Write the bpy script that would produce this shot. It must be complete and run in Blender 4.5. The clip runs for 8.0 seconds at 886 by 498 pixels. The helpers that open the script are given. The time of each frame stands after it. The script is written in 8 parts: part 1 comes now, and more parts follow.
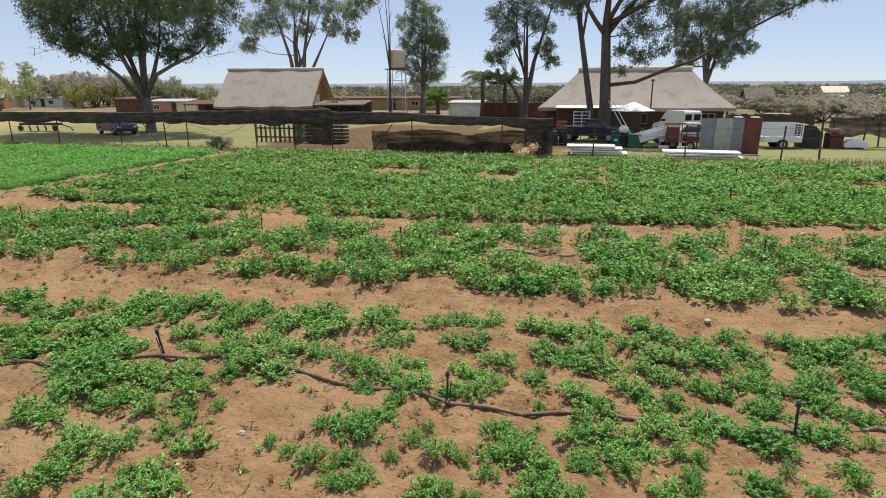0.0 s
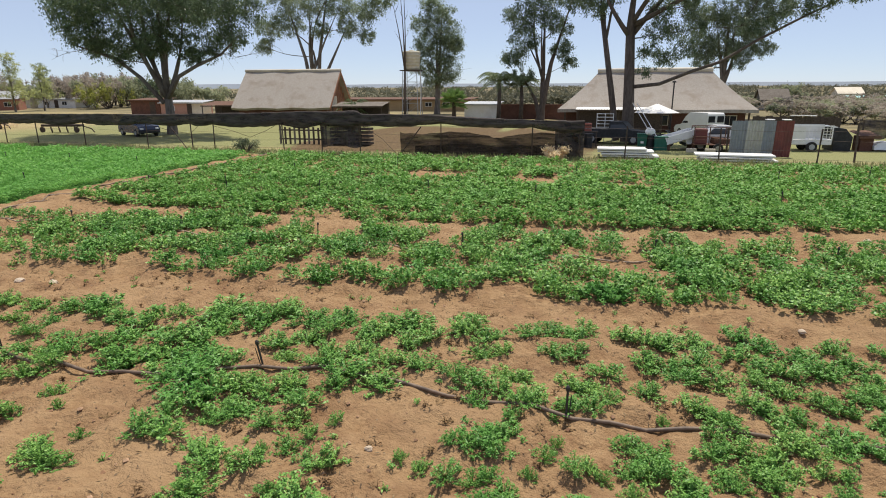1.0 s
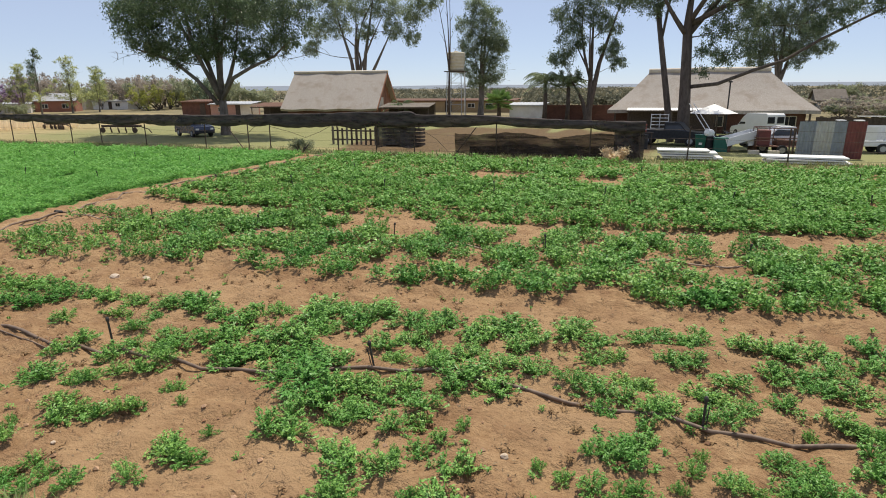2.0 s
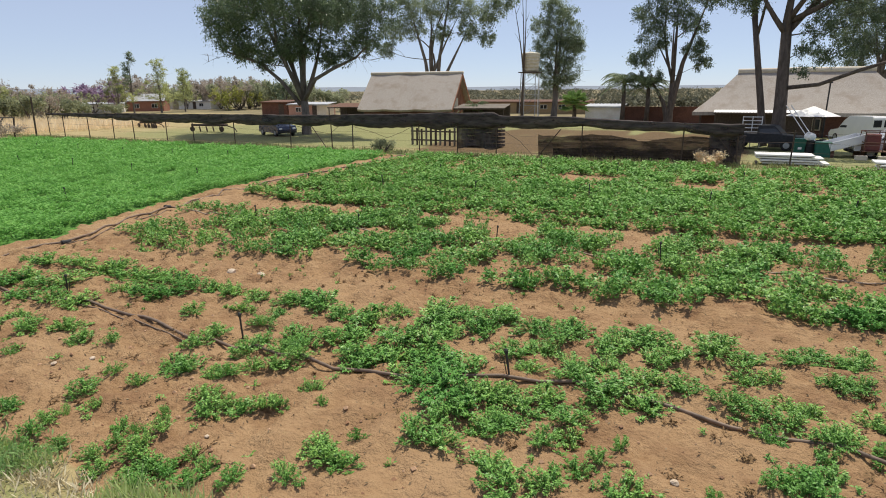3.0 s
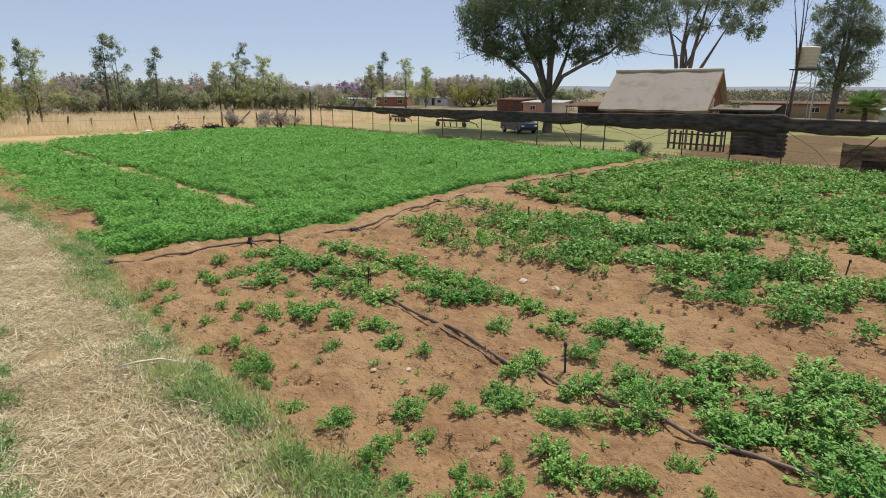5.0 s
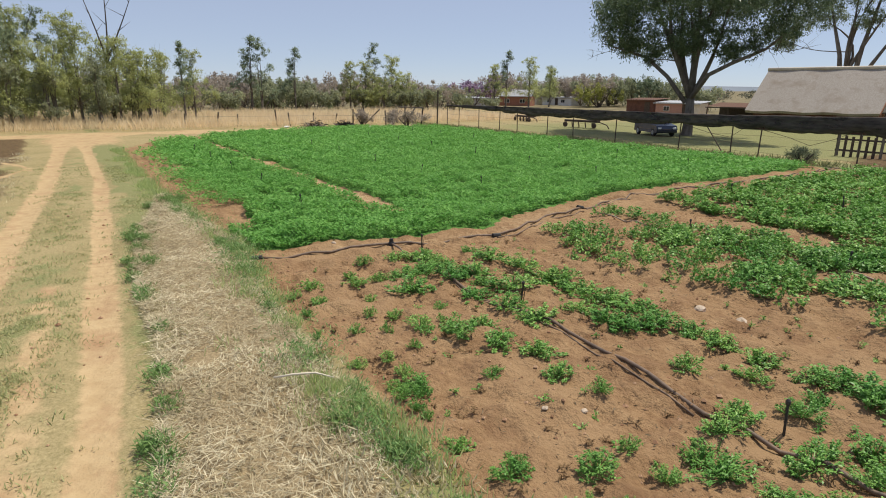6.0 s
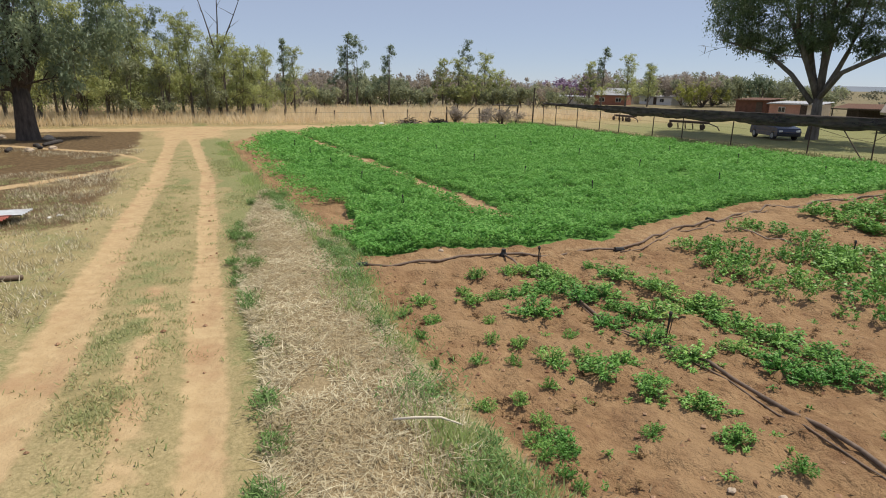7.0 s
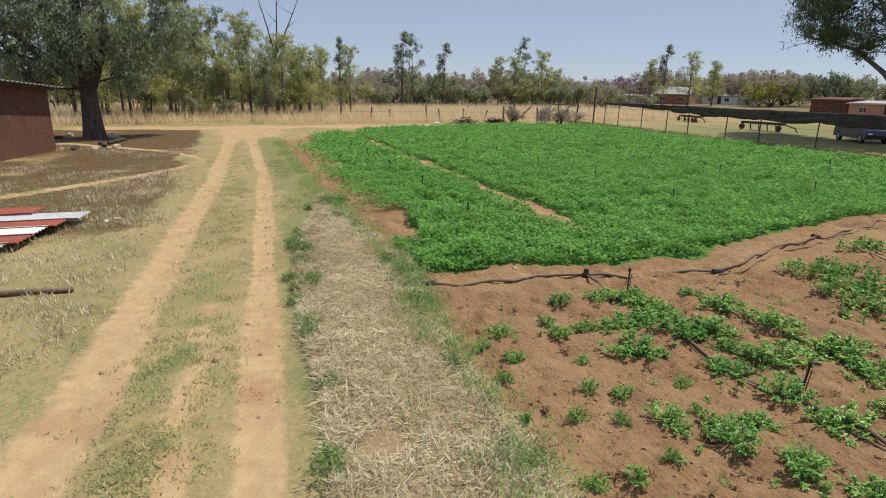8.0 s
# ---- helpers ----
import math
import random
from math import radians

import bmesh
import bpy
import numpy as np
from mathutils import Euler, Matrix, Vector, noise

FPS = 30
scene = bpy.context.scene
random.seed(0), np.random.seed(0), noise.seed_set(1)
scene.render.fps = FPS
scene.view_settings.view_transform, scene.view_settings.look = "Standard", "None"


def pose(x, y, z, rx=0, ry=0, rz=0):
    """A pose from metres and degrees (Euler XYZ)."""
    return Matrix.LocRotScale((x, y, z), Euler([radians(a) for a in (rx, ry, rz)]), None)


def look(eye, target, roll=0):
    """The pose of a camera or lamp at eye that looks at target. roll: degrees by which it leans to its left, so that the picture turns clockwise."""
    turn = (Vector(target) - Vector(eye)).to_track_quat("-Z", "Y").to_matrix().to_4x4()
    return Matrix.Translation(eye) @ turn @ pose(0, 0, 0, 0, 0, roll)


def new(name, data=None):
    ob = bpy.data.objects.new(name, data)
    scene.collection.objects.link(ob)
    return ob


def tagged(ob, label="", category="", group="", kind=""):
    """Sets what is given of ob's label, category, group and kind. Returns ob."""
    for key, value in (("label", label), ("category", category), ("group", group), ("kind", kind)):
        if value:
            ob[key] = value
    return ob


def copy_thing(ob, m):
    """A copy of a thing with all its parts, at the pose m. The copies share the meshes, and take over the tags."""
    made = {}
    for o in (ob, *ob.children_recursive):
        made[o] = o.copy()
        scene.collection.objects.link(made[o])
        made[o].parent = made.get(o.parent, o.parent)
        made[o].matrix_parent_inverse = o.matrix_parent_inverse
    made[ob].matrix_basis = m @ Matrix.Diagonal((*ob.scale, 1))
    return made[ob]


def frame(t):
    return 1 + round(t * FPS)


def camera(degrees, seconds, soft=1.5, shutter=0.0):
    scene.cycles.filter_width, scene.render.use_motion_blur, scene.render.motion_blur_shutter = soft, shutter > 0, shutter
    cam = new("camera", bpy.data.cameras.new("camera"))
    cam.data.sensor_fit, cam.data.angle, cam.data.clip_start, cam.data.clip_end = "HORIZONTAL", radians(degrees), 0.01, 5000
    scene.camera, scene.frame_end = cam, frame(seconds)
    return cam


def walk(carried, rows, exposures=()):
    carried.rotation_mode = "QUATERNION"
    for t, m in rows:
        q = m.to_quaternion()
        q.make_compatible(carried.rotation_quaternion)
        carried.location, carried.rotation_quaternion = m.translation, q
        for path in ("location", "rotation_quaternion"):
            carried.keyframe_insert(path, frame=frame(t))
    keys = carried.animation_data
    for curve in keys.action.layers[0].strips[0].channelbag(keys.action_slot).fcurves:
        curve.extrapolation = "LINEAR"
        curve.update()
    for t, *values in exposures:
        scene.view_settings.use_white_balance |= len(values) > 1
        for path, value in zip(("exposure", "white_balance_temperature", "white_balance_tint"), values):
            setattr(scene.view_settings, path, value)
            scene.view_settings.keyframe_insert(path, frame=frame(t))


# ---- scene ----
cam = camera(74.3, 8.0, soft=1.0)
PATH = [
    (0, (0.294, -0.33, 3.571), (-0.207, 1.532, 3.039), -0.3),
    (0.5, (-0.392, -0.378, 3.604), (-0.896, 1.483, 3.073), -0.3),
    (1, (-1.015, -0.526, 3.666), (-1.533, 1.332, 3.136), -0.3),
    (1.5, (-1.572, -0.589, 3.645), (-2.132, 1.257, 3.117), -0.4),
    (3, (-3.139, -0.806, 3.613), (-3.963, 0.941, 3.093), -0.4),
    (3.5, (-3.712, -0.785, 3.611), (-4.65, 0.904, 3.09), -0.3),
    (4, (-4.322, -0.726, 3.586), (-5.398, 0.877, 3.063), -0.1),
    (4.5, (-4.97, -0.614, 3.529), (-6.195, 0.879, 3.006), 0.0),
    (5, (-5.59, -0.54, 3.498), (-6.98, 0.8, 2.976), 0.2),
    (6.5, (-7.515, -0.555, 3.429), (-9.214, 0.358, 2.899), 0.6),
    (7, (-8.197, -0.567, 3.406), (-9.95, 0.232, 2.871), 0.8),
    (7.5, (-8.845, -0.532, 3.37), (-10.628, 0.196, 2.832), 0.8),
    (8, (-9.489, -0.537, 3.424), (-11.303, 0.109, 2.882), 0.8),
]
EXPOSURE = [(0, 0.1), (4.5, 0.0), (6.5, -0.15), (8, -0.23)]
walk(cam, [(t, look(eye, target, roll)) for t, eye, target, roll in PATH], EXPOSURE)

# ---- daylight: clear dry-season sky, high sun ----
SUN_FROM = Vector((0.02, 0.48, 1.1)).normalized()
world = bpy.data.worlds.new("world")
scene.world = world
world.use_nodes = True
wt = world.node_tree
sky = wt.nodes.new("ShaderNodeTexSky")
sky.sky_type = "NISHITA"
sky.sun_disc = False
sky.sun_elevation = math.asin(SUN_FROM.z)
sky.sun_rotation = math.atan2(SUN_FROM.x, SUN_FROM.y)
sky.altitude = 1500
sky.air_density = 0.8
sky.dust_density = 0.1
sky.ozone_density = 4.5
haze = wt.nodes.new("ShaderNodeMix")
haze.data_type = "RGBA"
haze.inputs["Factor"].default_value = 0.6
haze.inputs["B"].default_value = (5.05, 5.5, 6.75, 1)
wt.links.new(sky.outputs["Color"], haze.inputs["A"])
wt.links.new(haze.outputs["Result"], wt.nodes["Background"].inputs["Color"])
wt.nodes["Background"].inputs["Strength"].default_value = 0.112
sun = new("sun", bpy.data.lights.new("sun", "SUN"))
sun.data.energy = 4.9
sun.data.angle = radians(0.55)
sun.data.color = (1.0, 0.93, 0.8)
sun.matrix_world = look(SUN_FROM * 200, (0, 0, 0))


# ---- materials ----
def nodes_of(name, rough=0.85, metal=0.0, spec=0.3):
    m = bpy.data.materials.new(name)
    m.use_nodes = True
    b = m.node_tree.nodes["Principled BSDF"]
    b.inputs["Roughness"].default_value = rough
    b.inputs["Metallic"].default_value = metal
    b.inputs["Specular IOR Level"].default_value = spec
    return m, m.node_tree, b


def noise_tex(nt, scale, detail=4.0, rough=0.6, vec=None, stretch=None):
    n = nt.nodes.new("ShaderNodeTexNoise")
    n.inputs["Scale"].default_value = scale
    n.inputs["Detail"].default_value = detail
    n.inputs["Roughness"].default_value = rough
    if vec is None:
        vec = nt.nodes.new("ShaderNodeNewGeometry").outputs["Position"]
    if stretch:
        mp = nt.nodes.new("ShaderNodeMapping")
        mp.inputs["Scale"].default_value = stretch
        nt.links.new(vec, mp.inputs["Vector"])
        vec = mp.outputs["Vector"]
    nt.links.new(vec, n.inputs["Vector"])
    return n.outputs["Fac"]


def ramp(nt, fac, lo, hi, c0=(0, 0, 0), c1=(1, 1, 1)):
    r = nt.nodes.new("ShaderNodeValToRGB")
    r.color_ramp.elements[0].position, r.color_ramp.elements[1].position = lo, hi
    r.color_ramp.elements[0].color, r.color_ramp.elements[1].color = (*c0, 1), (*c1, 1)
    nt.links.new(fac, r.inputs["Fac"])
    return r.outputs["Color"]


def blend(nt, fac, a, b, mode="MIX"):
    n = nt.nodes.new("ShaderNodeMix")
    n.data_type, n.blend_type = "RGBA", mode
    if isinstance(fac, float):
        n.inputs["Factor"].default_value = fac
    else:
        nt.links.new(fac, n.inputs["Factor"])
    for sock, v in ((n.inputs["A"], a), (n.inputs["B"], b)):
        if isinstance(v, tuple):
            sock.default_value = (*v, 1)
        else:
            nt.links.new(v, sock)
    return n.outputs["Result"]


def add_bump(nt, b, height, strength, dist=0.02):
    n = nt.nodes.new("ShaderNodeBump")
    n.inputs["Strength"].default_value = strength
    n.inputs["Distance"].default_value = dist
    nt.links.new(height, n.inputs["Height"])
    nt.links.new(n.outputs["Normal"], b.inputs["Normal"])


def surface(name, c1, c2, scale=6.0, rough=0.85, metal=0.0, spec=0.3, bump=0.3, stain=None, stretch=None):
    """A plain worn surface: two tones of fine grain, and a wider stain tone."""
    m, nt, b = nodes_of(name, rough, metal, spec)
    fine = noise_tex(nt, scale, 6, 0.65, stretch=stretch)
    col = blend(nt, ramp(nt, fine, 0.35, 0.68), c1, c2)
    if stain:
        col = blend(nt, ramp(nt, noise_tex(nt, scale * 0.17, 4), 0.5, 0.72), col, stain)
    nt.links.new(col, b.inputs["Base Color"])
    if bump:
        add_bump(nt, b, noise_tex(nt, scale * 3.1, 3), bump)
    return m


def leafy(name, c1, c2, c3, rough=0.55, through_light=0.25):
    """Foliage: tone by leaf and by plant, some light passing through."""
    m, nt, b = nodes_of(name, rough, 0.0, 0.25)
    isl = nt.nodes.new("ShaderNodeNewGeometry").outputs["Random Per Island"]
    obj = nt.nodes.new("ShaderNodeObjectInfo").outputs["Random"]
    col = blend(nt, isl, c1, c2)
    col = blend(nt, ramp(nt, noise_tex(nt, 0.7, 3), 0.42, 0.66), col, c3)
    col = blend(nt, ramp(nt, obj, 0.55, 1.0), col, blend(nt, 0.5, col, c3))
    nt.links.new(col, b.inputs["Base Color"])
    t = nt.nodes.new("ShaderNodeBsdfTranslucent")
    nt.links.new(col, t.inputs["Color"])
    mx = nt.nodes.new("ShaderNodeMixShader")
    mx.inputs["Fac"].default_value = through_light
    out = nt.nodes["Material Output"]
    nt.links.new(b.outputs["BSDF"], mx.inputs[1])
    nt.links.new(t.outputs["BSDF"], mx.inputs[2])
    nt.links.new(mx.outputs["Shader"], out.inputs["Surface"])
    return m


M_CROP = leafy("crop_leaf", (0.07, 0.19, 0.035), (0.34, 0.56, 0.13), (0.1, 0.27, 0.05), 0.45, 0.15)
M_CROP_FULL = leafy("full_crop_leaf", (0.1, 0.25, 0.042), (0.28, 0.5, 0.11), (0.13, 0.3, 0.055), 0.55, 0.2)
M_WEED = leafy("verge_weed", (0.12, 0.24, 0.075), (0.28, 0.42, 0.15), (0.18, 0.3, 0.09), 0.6, 0.3)
M_LUCERNE = leafy("lucerne_leaf", (0.125, 0.33, 0.064), (0.26, 0.5, 0.12), (0.145, 0.35, 0.07), 0.65, 0.34)
M_GUM = leafy("gum_leaf", (0.11, 0.155, 0.09), (0.24, 0.305, 0.18), (0.095, 0.135, 0.075), 0.4, 0.3)
M_GUM_PALE = leafy("pale_gum_leaf", (0.21, 0.265, 0.155), (0.37, 0.43, 0.27), (0.175, 0.225, 0.135), 0.45, 0.4)
M_GUM_GREEN = leafy("young_gum_leaf", (0.38, 0.42, 0.17), (0.56, 0.58, 0.26), (0.33, 0.36, 0.15), 0.55, 0.5)
# Bush leaves: tone lifted so the colour carries the haze of distance.
M_BUSH = leafy("hazed_bush_leaf", (0.27, 0.3, 0.175), (0.4, 0.42, 0.26), (0.24, 0.26, 0.16), 0.7, 0.45)
M_PURPLE = leafy("jacaranda_bloom", (0.27, 0.185, 0.29), (0.38, 0.275, 0.39), (0.25, 0.18, 0.26), 0.7, 0.4)
# Bare twigs: likewise paled in colour for haze.
M_BROWNBUSH = leafy("hazed_bare_twig_bush", (0.34, 0.29, 0.24), (0.47, 0.41, 0.35), (0.3, 0.26, 0.21), 0.8, 0.4)
M_YELLOWBUSH = leafy("yellow_green_leaf", (0.32, 0.35, 0.08), (0.44, 0.44, 0.12), (0.28, 0.3, 0.08), 0.6, 0.4)
M_PALM = leafy("palm_leaf", (0.16, 0.21, 0.1), (0.26, 0.31, 0.15), (0.12, 0.16, 0.075), 0.45, 0.15)
M_FAN = leafy("fan_palm_leaf", (0.17, 0.28, 0.08), (0.3, 0.44, 0.13), (0.14, 0.23, 0.07), 0.45, 0.25)
M_GRASS = leafy("green_grass_blade", (0.3, 0.42, 0.14), (0.72, 0.72, 0.38), (0.42, 0.54, 0.2), 0.6, 0.4)
M_STRAW = leafy("straw_blade", (0.4, 0.33, 0.2), (0.9, 0.83, 0.61), (0.45, 0.375, 0.235), 0.75, 0.2)
M_DRYGRASS = leafy("dry_tall_grass", (0.84, 0.68, 0.45), (0.95, 0.82, 0.59), (0.78, 0.62, 0.41), 0.75, 0.5)
M_BARK = surface("gum_bark", (0.1, 0.085, 0.07), (0.22, 0.19, 0.16), 5, 0.9, bump=0.6, stain=(0.1, 0.08, 0.065), stretch=(1, 1, 0.25))
M_BARK_DARK = surface("dark_bark", (0.07, 0.055, 0.045), (0.15, 0.12, 0.1), 6, 0.95, bump=0.7, stretch=(1, 1, 0.3))
M_PIPE = surface("black_pipe", (0.11, 0.08, 0.062), (0.22, 0.155, 0.11), 9, 0.6, bump=0.1, stain=(0.24, 0.16, 0.11))
M_STAKE = surface("dark_riser", (0.03, 0.028, 0.026), (0.06, 0.055, 0.05), 20, 0.6, bump=0.1)
M_STONE = surface("pale_stone", (0.42, 0.33, 0.24), (0.58, 0.48, 0.38), 14, 0.9, bump=0.5)
M_THATCH = surface("grey_thatch", (0.29, 0.255, 0.222), (0.41, 0.37, 0.33), 5, 0.95, bump=0.8, stain=(0.27, 0.225, 0.185), stretch=(2.2, 2.2, 0.6))
M_WOOD_DARK = surface("dark_timber", (0.06, 0.045, 0.035), (0.12, 0.09, 0.07), 8, 0.9, bump=0.3)
M_POST = surface("rusty_steel_post", (0.05, 0.04, 0.035), (0.12, 0.08, 0.06), 15, 0.8, metal=0.2)
M_BRICK_DARK = surface("dark_brick_wall", (0.11, 0.052, 0.036), (0.17, 0.082, 0.058), 7, 0.9, stain=(0.09, 0.046, 0.034))
M_BRICK_RED = surface("red_brick_wall", (0.3, 0.13, 0.09), (0.38, 0.18, 0.125), 8, 0.9, stain=(0.25, 0.12, 0.09))
M_WHITE = surface("white_paint", (0.74, 0.73, 0.7), (0.82, 0.81, 0.79), 4, 0.5, stain=(0.66, 0.63, 0.58), bump=0.05)
M_CREAM = surface("cream_plaster", (0.6, 0.53, 0.42), (0.7, 0.63, 0.52), 3, 0.9, stain=(0.5, 0.43, 0.34))
M_TANK = surface("cream_tank_plastic", (0.55, 0.5, 0.38), (0.64, 0.58, 0.45), 3, 0.55, stain=(0.48, 0.43, 0.32), bump=0.05)
M_STEEL = surface("galvanised_steel", (0.36, 0.37, 0.38), (0.47, 0.48, 0.5), 6, 0.45, metal=0.6, stain=(0.35, 0.34, 0.33))
M_ZINC = surface("weathered_zinc", (0.52, 0.54, 0.57), (0.66, 0.68, 0.7), 5, 0.5, metal=0.15, stain=(0.42, 0.4, 0.38))
M_GREYSHEET = surface("blue_grey_sheet", (0.2, 0.225, 0.26), (0.27, 0.3, 0.335), 4, 0.5, metal=0.2, stain=(0.25, 0.22, 0.2))
M_REDSHEET = surface("oxide_red_sheet", (0.3, 0.085, 0.06), (0.38, 0.12, 0.085), 4, 0.6, stain=(0.24, 0.09, 0.07))
M_DARKRED = surface("maroon_sheet", (0.16, 0.05, 0.045), (0.21, 0.07, 0.06), 4, 0.65, stain=(0.12, 0.05, 0.045))
M_RUST = surface("rusted_iron", (0.1, 0.055, 0.04), (0.17, 0.09, 0.06), 9, 0.9, bump=0.4)
M_GLASS_DARK = surface("dark_window_glass", (0.02, 0.024, 0.028), (0.03, 0.034, 0.04), 3, 0.12, spec=0.6, bump=0)
M_RUBBER = surface("tyre_rubber", (0.02, 0.02, 0.02), (0.04, 0.038, 0.036), 15, 0.8)
M_CARWHITE = surface("white_car_paint", (0.72, 0.72, 0.72), (0.78, 0.78, 0.77), 2, 0.3, spec=0.5, bump=0, stain=(0.68, 0.66, 0.63))
M_CARBLUE = surface("dark_blue_car_paint", (0.03, 0.04, 0.075), (0.045, 0.055, 0.1), 2, 0.25, spec=0.6, bump=0)
M_BLACK = surface("black_plastic", (0.02, 0.02, 0.021), (0.04, 0.04, 0.042), 6, 0.6)
M_GREEN = surface("dark_green_plastic", (0.02, 0.1, 0.07), (0.03, 0.14, 0.1), 5, 0.5, bump=0.05)
M_ASH = surface("charred_log", (0.035, 0.03, 0.028), (0.09, 0.08, 0.075), 7, 0.95, bump=0.6)


def net_material(name, tones, clear, stretch):
    """Black shade cloth: a fine knitted weave that lets part of the light through."""
    m, nt, b = nodes_of(name, 0.85, 0.0, 0.1)
    col = blend(nt, ramp(nt, noise_tex(nt, 3, 5, stretch=stretch), 0.35, 0.7), *tones)
    nt.links.new(col, b.inputs["Base Color"])
    add_bump(nt, b, noise_tex(nt, 9, 4, stretch=(0.6, 1, 2)), 0.7, 0.05)
    tr = nt.nodes.new("ShaderNodeBsdfTransparent")
    mx = nt.nodes.new("ShaderNodeMixShader")
    nt.links.new(ramp(nt, noise_tex(nt, 2.0, 5, stretch=stretch), 0.38, 0.68, (clear[0],) * 3, (clear[1],) * 3), mx.inputs["Fac"])
    nt.links.new(b.outputs["BSDF"], mx.inputs[1])
    nt.links.new(tr.outputs["BSDF"], mx.inputs[2])
    nt.links.new(mx.outputs["Shader"], nt.nodes["Material Output"].inputs["Surface"])
    return m


M_NET = net_material("black_shade_net", ((0.04, 0.034, 0.032), (0.12, 0.1, 0.092)), (0.04, 0.22), (0.5, 1, 2))
M_NET_LOOSE = net_material("loose_shade_net", ((0.022, 0.018, 0.015), (0.075, 0.056, 0.044)), (0.03, 0.3), (0.35, 1, 2.6))

# ---- building blocks ----
rng = np.random.default_rng(7)


def raw_mesh(name, co, idx, per, mats):
    """A mesh from vertex rows and face rows with `per` corners each."""
    me = bpy.data.meshes.new(name)
    nf = len(idx) // per
    me.vertices.add(len(co))
    me.vertices.foreach_set("co", np.asarray(co, dtype=np.float32).ravel())
    me.loops.add(len(idx))
    me.loops.foreach_set("vertex_index", np.asarray(idx, dtype=np.int32))
    me.polygons.add(nf)
    me.polygons.foreach_set("loop_start", np.arange(0, len(idx), per, dtype=np.int32))
    me.update(calc_edges=True)
    for m in mats:
        me.materials.append(m)
    return me


class Geo:
    """Collects simple solids into one mesh."""

    def __init__(self):
        self.v, self.f = [], []

    def add(self, verts, faces, m=None):
        o = len(self.v)
        self.v += [tuple(m @ Vector(p)) if m else tuple(p) for p in verts]
        self.f += [tuple(o + i for i in f) for f in faces]
        return self

    def box(self, c, s, m=None, cut=0.0):
        """Box of size s round c, its edges chamfered by cut."""
        h = [a / 2 for a in s]
        if cut <= 0:
            vs = [(c[0] + i * h[0], c[1] + j * h[1], c[2] + k * h[2]) for i in (-1, 1) for j in (-1, 1) for k in (-1, 1)]
            return self.add(vs, [(0, 1, 3, 2), (4, 6, 7, 5), (0, 4, 5, 1), (2, 3, 7, 6), (0, 2, 6, 4), (1, 5, 7, 3)], m)
        bm = bmesh.new()
        bmesh.ops.create_cube(bm, size=1.0, matrix=Matrix.Translation(c) @ Matrix.Diagonal((*s, 1)))
        bmesh.ops.bevel(bm, geom=bm.edges[:], offset=min(cut, min(h) * 0.9), segments=1, affect="EDGES")
        bm.verts.index_update()
        self.add([v.co[:] for v in bm.verts], [[v.index for v in f.verts] for f in bm.faces], m)
        bm.free()
        return self

    def tube(self, pts, radii, sides=8, caps=True):
        """A round tube along pts, with a radius (or one for all) at each."""
        pts = [Vector(p) for p in pts]
        if not hasattr(radii, "__len__"):
            radii = [radii] * len(pts)
        o = len(self.v)
        for i, p in enumerate(pts):
            d = (pts[min(i + 1, len(pts) - 1)] - pts[max(i - 1, 0)]).normalized()
            a = d.orthogonal().normalized() if abs(d.z) > 0.95 else d.cross(Vector((0, 0, 1))).normalized()
            b = d.cross(a)
            for k in range(sides):
                t = 2 * math.pi * k / sides
                self.v.append(tuple(p + (a * math.cos(t) + b * math.sin(t)) * radii[i]))
        for i in range(len(pts) - 1):
            for k in range(sides):
                k2 = (k + 1) % sides
                self.f.append((o + i * sides + k, o + i * sides + k2, o + (i + 1) * sides + k2, o + (i + 1) * sides + k))
        if caps:
            self.f.append(tuple(o + k for k in reversed(range(sides))))
            self.f.append(tuple(o + (len(pts) - 1) * sides + k for k in range(sides)))
        return self

    def lathe(self, c, prof, sides=20):
        """A turned solid round the upright axis at c: prof is rows of (radius, height)."""
        o = len(self.v)
        for r, z in prof:
            for k in range(sides):
                t = 2 * math.pi * k / sides
                self.v.append((c[0] + r * math.cos(t), c[1] + r * math.sin(t), c[2] + z))
        n = len(prof)
        for i in range(n - 1):
            for k in range(sides):
                k2 = (k + 1) % sides
                self.f.append((o + i * sides + k, o + i * sides + k2, o + (i + 1) * sides + k2, o + (i + 1) * sides + k))
        self.f.append(tuple(o + k for k in reversed(range(sides))))
        self.f.append(tuple(o + (n - 1) * sides + k for k in range(sides)))
        return self

    def make(self, name, material, parent=None, label="", smooth=False):
        me = bpy.data.meshes.new(name)
        me.from_pydata(self.v, [], self.f)
        me.materials.append(material)
        if smooth:
            me.polygons.foreach_set("use_smooth", [True] * len(me.polygons))
        ob = new(name, me)
        if parent:
            ob.parent = parent
        if label:
            tagged(ob, label)
        return ob


def thing(name, at, label, category, group="", kind="", turn=0.0):
    """An empty at a thing's base, that its parts hang on."""
    ob = new(name)
    ob.empty_display_size = 0.2
    ob.matrix_basis = pose(*at, 0, 0, turn)
    return tagged(ob, label, category, group, kind)


